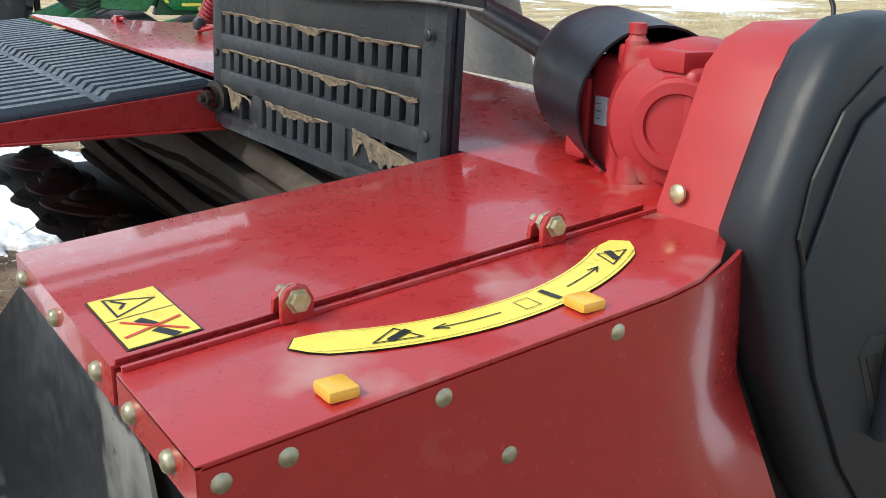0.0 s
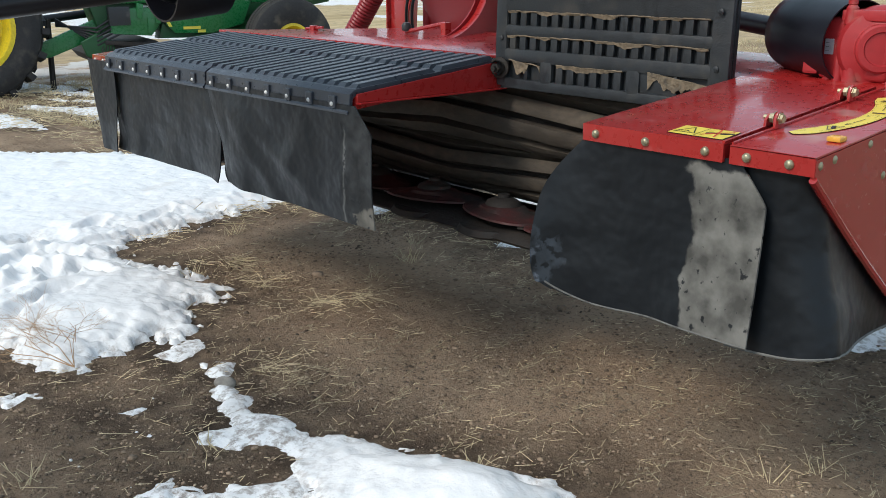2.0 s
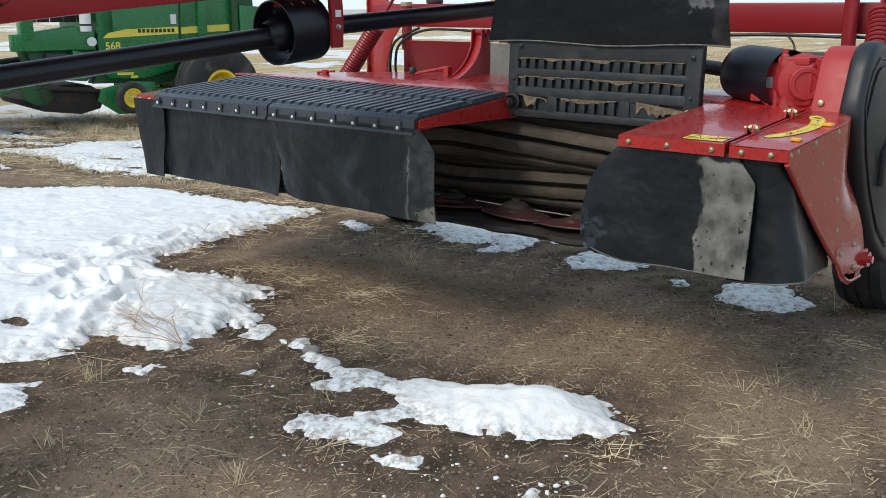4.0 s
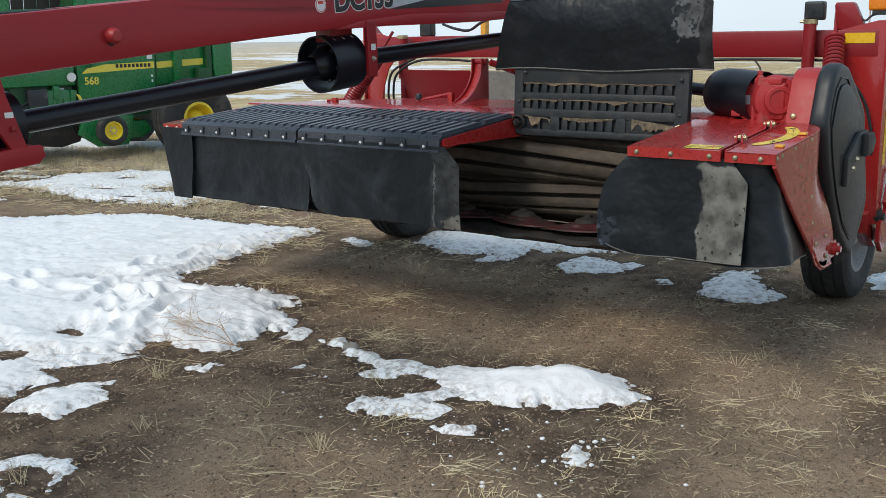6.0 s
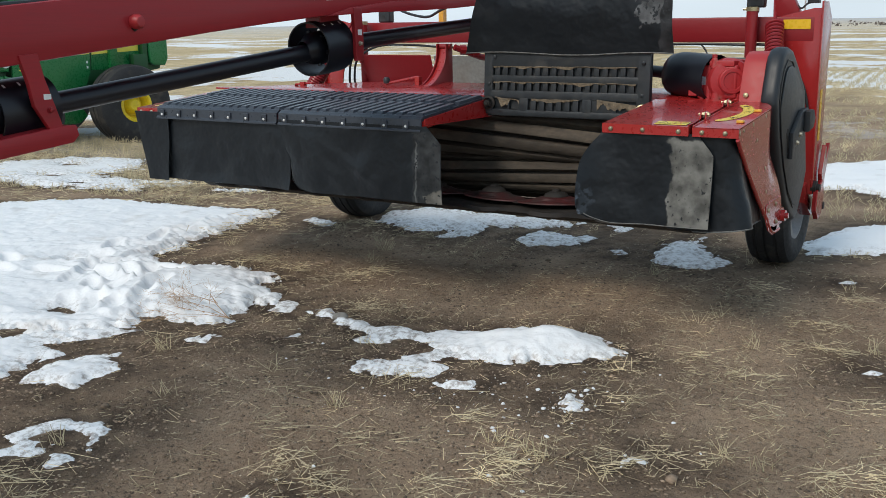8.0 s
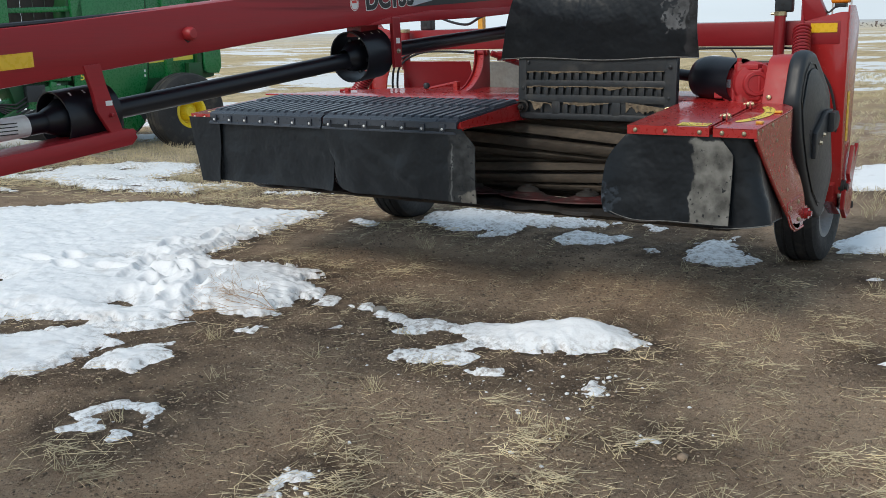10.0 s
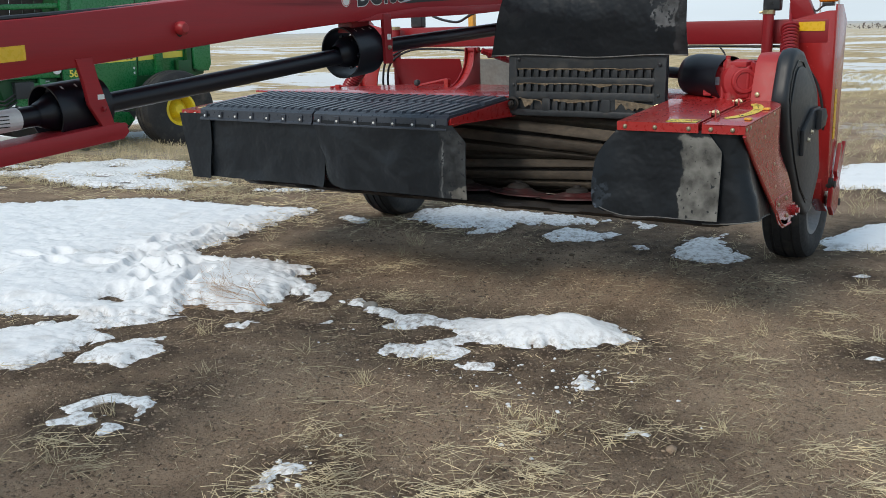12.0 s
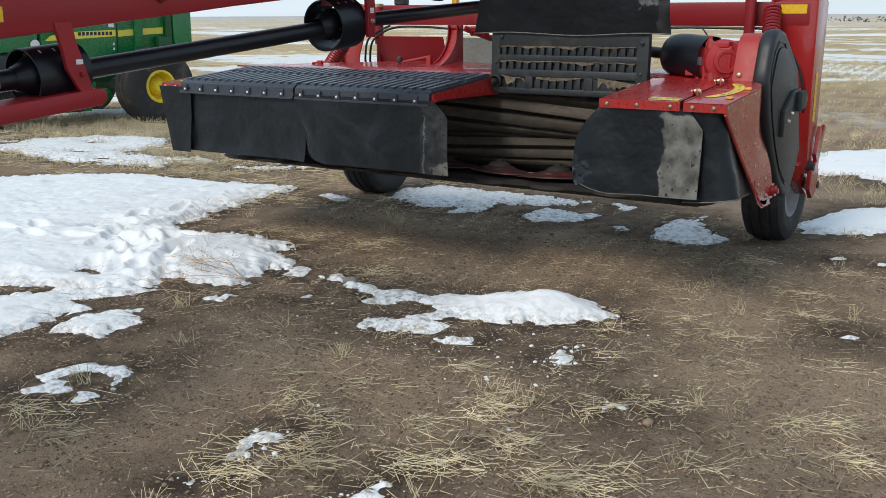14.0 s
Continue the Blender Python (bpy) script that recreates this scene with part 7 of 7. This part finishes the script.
D = np.concatenate((D, np.column_stack((np.cos(a), np.sin(a), rs.normal(0, 0.12, len(q))))))
L, R = np.concatenate((L, rs.uniform(0.008, 0.035, len(q)))), np.concatenate((R, rs.uniform(0.0007, 0.0014, len(q))))
q = np.column_stack((np.round(rs.uniform(-5.2, 1.2, 9000) / 0.20) * 0.20 + rs.normal(0, 0.022, 9000), rs.uniform(-1.2, 2.9, 9000)))
q = q[clear(q[:, 0], q[:, 1]) & (fbm(q[:, 0], q[:, 1], 1.1, 3, 67) > 0.46)]
q[:, 0] -= 0.18 * q[:, 1]
q = q[clear(q[:, 0], q[:, 1])]
a = radians(100) + rs.normal(0, 0.7, len(q))
P = np.concatenate((P, np.column_stack((q, ground_z(q[:, 0], q[:, 1]) + 0.005))))
D = np.concatenate((D, np.column_stack((np.cos(a), np.sin(a), rs.normal(0, 0.15, len(q))))))
L, R = np.concatenate((L, rs.uniform(0.012, 0.06, len(q)))), np.concatenate((R, rs.uniform(0.0008, 0.0017, len(q))))
q = np.column_stack((rs.uniform(-3.4, 1.2, 420), rs.uniform(-3.0, 1.2, 420)))
q = q[clear(q[:, 0], q[:, 1]) & (fbm(q[:, 0], q[:, 1], 0.9, 3, 50) > 0.44)]
a = rs.uniform(0, 6.28, len(q))
P = np.concatenate((P, np.column_stack((q, ground_z(q[:, 0], q[:, 1]) + 0.010))))
D = np.concatenate((D, np.column_stack((np.cos(a), np.sin(a), rs.normal(0, 0.06, len(q))))))
L, R = np.concatenate((L, rs.uniform(0.035, 0.13, len(q)))), np.concatenate((R, rs.uniform(0.0009, 0.0017, len(q))))
D /= np.linalg.norm(D, axis=1)[:, None]
V, F = stalks(P, D, L, R)
joined("straw", V, F, straw_mat, "pale dry straw scattered over brown soil", "straw")

# standing stubble: tufts near, rows farther out
S = []
for k in range(90):
    x, y = rs.uniform(-6, 1.8), rs.uniform(-4.2, 4.0)
    if not clear(x, y):
        continue
    n = int(6 + 14 * rs.rand())
    px, py = x + rs.normal(0, 0.02, n), y + rs.normal(0, 0.02, n)
    d = np.column_stack((rs.normal(0, 0.55, n), rs.normal(0, 0.55, n), np.ones(n)))
    d /= np.linalg.norm(d, axis=1)[:, None]
    S.append((np.column_stack((px, py, ground_z(px, py) - 0.005)), d, rs.uniform(0.03, 0.10, n), np.full(n, 0.0018)))
for k in range(420):
    x, y = rs.uniform(-12.5, -7.0), rs.uniform(2.4, 5.6)
    if float(fbm(x, y, 0.8, 3, 62)) < 0.46 or not clear(x, y)[0]:
        continue
    n = int(8 + 14 * rs.rand())
    px, py = x + rs.normal(0, 0.07, n), y + rs.normal(0, 0.07, n)
    d = np.column_stack((rs.normal(0, 0.35, n), rs.normal(0, 0.35, n), np.ones(n)))
    d /= np.linalg.norm(d, axis=1)[:, None]
    S.append((np.column_stack((px, py, ground_z(px, py) - 0.005)), d, rs.uniform(0.06, 0.16, n), np.full(n, 0.0026)))
n = 90000
row = np.round(rs.uniform(-13.0, 7.0, n) / 0.29) * 0.29 + rs.normal(0, 0.055, n)
v = 2.6 + 26.0 * rs.rand(n) ** 1.5
px, py = row * 0.996 - v * 0.09, v * 0.996 + row * 0.09
ok = (fbm(px, py, 0.7, 3, 60) > 0.40) & clear(px, py) & ((px < -5.4) | (px > -0.1) | (py > 4.0))
px, py = px[ok], py[ok]
m = len(px)
d = np.column_stack((rs.normal(0, 0.8, m), rs.normal(0, 0.8, m), np.ones(m)))
d /= np.linalg.norm(d, axis=1)[:, None]
S.append((np.column_stack((px, py, ground_z(px, py) - 0.005)), d, rs.uniform(0.03, 0.085, m), np.full(m, 0.0021) * (1 + py / 9)))
P, D, L, R = (np.concatenate([s[i] for s in S]) for i in range(4))
V, F = stalks(P, D, L, R)
joined("stubble", V, F, straw_pale, "short pale stubble standing in rows", "stubble")

# clods and pebbles, and crumbs of snow
ico = bmesh.new()
bmesh.ops.create_icosphere(ico, subdivisions=1, radius=1.0)
IV = np.array([v.co[:] for v in ico.verts])
IF = np.array([[v.index for v in f.verts] for f in ico.faces])
ico.free()


OV = np.array(((1, 0, 0), (-1, 0, 0), (0, 1, 0), (0, -1, 0), (0, 0, 1), (0, 0, -0.6)), float)
OF = np.array(((0, 2, 4), (2, 1, 4), (1, 3, 4), (3, 0, 4), (2, 0, 5), (1, 2, 5), (3, 1, 5), (0, 3, 5)))


def lumps(name, xy, size, mat, label, category, flat=0.5, sink=0.25, shape=(IV, IF)):
    bv, bf = shape
    n, k = len(xy), len(bv)
    a = rs.uniform(0, 2 * math.pi, n)
    V = bv[None] * (1 + 0.30 * rs.uniform(-1, 1, (n, k, 1))) * size[:, None, None] * np.stack((rs.uniform(0.7, 1.3, n), rs.uniform(0.7, 1.3, n), np.full(n, flat)), -1)[:, None, :]
    c, s_ = np.cos(a)[:, None], np.sin(a)[:, None]
    V = np.stack((c * V[..., 0] - s_ * V[..., 1], s_ * V[..., 0] + c * V[..., 1], V[..., 2]), -1)
    z = ground_z(xy[:, 0], xy[:, 1]) + size * flat * (1 - 2 * sink) * 0.5
    V = V + np.column_stack((xy, z))[:, None, :]
    F = (bf[None] + (np.arange(n) * k)[:, None, None]).reshape(-1, 3)
    return joined(name, V.reshape(-1, 3), F, mat, label, category)


def strewn(x0, x1, y0, y1, n, patchy=0.0, s_=70):
    xy = np.column_stack((rs.uniform(x0, x1, n), rs.uniform(y0, y1, n)))
    if patchy:
        xy = xy[fbm(xy[:, 0], xy[:, 1], 1.7, 4, s_) > patchy]
    return xy[clear(xy[:, 0], xy[:, 1])]


GRAIN = (OV, OF)
xy = strewn(-4.2, 1.3, -3.2, 2.2, 52000, 0.40, 70)
lumps("clods", xy, 0.0022 + 0.010 * rs.rand(len(xy)) ** 4, stone_mat, "small crumbly clods of brown soil", "clods", 0.6, shape=GRAIN)
xy = strewn(-4.2, 1.3, -3.2, 2.2, 18000, 0.46, 73)
lumps("damp_clods", xy, 0.002 + 0.010 * rs.rand(len(xy)) ** 4, damp_mat, "small dark damp crumbs of soil", "clods", 0.6, shape=GRAIN)
xy = strewn(-4.6, 1.3, -3.2, 2.4, 17000)
lumps("soil_crumbs", xy, 0.0018 + 0.0065 * rs.rand(len(xy)) ** 3, crumb_mat, "pale dry crumbs of soil", "clods", 0.6, shape=GRAIN)
xy = strewn(-6.0, 1.6, -3.6, 3.2, 5000)
lumps("clods", xy, 0.004 + 0.010 * rs.rand(len(xy)) ** 5, stone_mat, "crumbly clods of brown soil", "clods", 0.55)
big = strewn(-4.0, 1.0, -2.6, 2.0, 24)
lumps("pebbles", big, 0.012 + 0.020 * rs.rand(len(big)), stone_mat, "fist-sized clods of brown soil", "clods", 0.55)
g = np.concatenate((rs.normal((-1.15, -0.62), (0.16, 0.20), (70, 2)), rs.normal((-1.6, -0.78), (0.22, 0.08), (60, 2)), rs.normal((-1.10, -0.72), (0.06, 0.06), (60, 2)), rs.normal((-1.0, -1.2), (0.30, 0.30), (40, 2)), rs.normal((-2.2, -0.95), (0.35, 0.25), (30, 2)), rs.normal((-1.62, -2.2), (0.05, 0.18), (70, 2)), rs.normal((-1.08, -2.25), (0.06, 0.08), (40, 2))))
lumps("snow_crumbs", g, 0.0015 + 0.012 * rs.rand(len(g)) ** 5, snow_mat, "loose crumbs of snow on the soil", "snow", 0.7)

def stone(x, y, w, d, h, turn):
    bm = bmesh.new()
    bmesh.ops.create_icosphere(bm, subdivisions=3, radius=1.0)
    c, s_ = math.cos(radians(turn)), math.sin(radians(turn))
    for v in bm.verts:
        k = 1 + 0.25 * (float(vnoise(v.co.x * 1.3 + 3, v.co.y * 1.3 + v.co.z, 1.2, 5)) - 0.5)
        a, b = v.co.x * w * k, v.co.y * d * k
        v.co = Vector((x + c * a - s_ * b, y + s_ * a + c * b, float(ground_z(x, y)) + h * 0.5 + v.co.z * h * k))
    return tagged(part("stone", bm, stone_grey, smooth=True), label="rounded grey field stone half sunk in melting snow", category="stone")


stone(-2.77, -0.165, 0.045, 0.032, 0.026, 30)

# a dry branching weed lying over the drift
weed = bmesh.new()
wr = random.Random(8)


def twig(p, d, length, r, depth):
    q = p + d * length
    mid = (p + q) / 2 + Vector((wr.uniform(-1, 1), wr.uniform(-1, 1), wr.uniform(0, 1))) * length * 0.08
    tube(weed, [p, mid, q], [r, r * 0.8, r * 0.6], 4, False)
    if depth:
        for k in range(3):
            e = (d + Vector((wr.uniform(-0.9, 0.9), wr.uniform(-0.9, 0.9), wr.uniform(-0.35, 0.45)))).normalized()
            twig(p + (q - p) * wr.uniform(0.45, 1.0), e, length * 0.62, r * 0.62, depth - 1)


for k in range(5):
    twig(Vector((-3.25, -0.55, 0.03)), Vector((-1, -0.1 + 0.28 * (k - 2), 0.12 + 0.05 * k)).normalized(), 0.28, 0.0022, 4)
wo = part("dry_weed", weed, weed_mat)
tagged(wo, label="dry reddish branching weed lying over snow", category="weed")
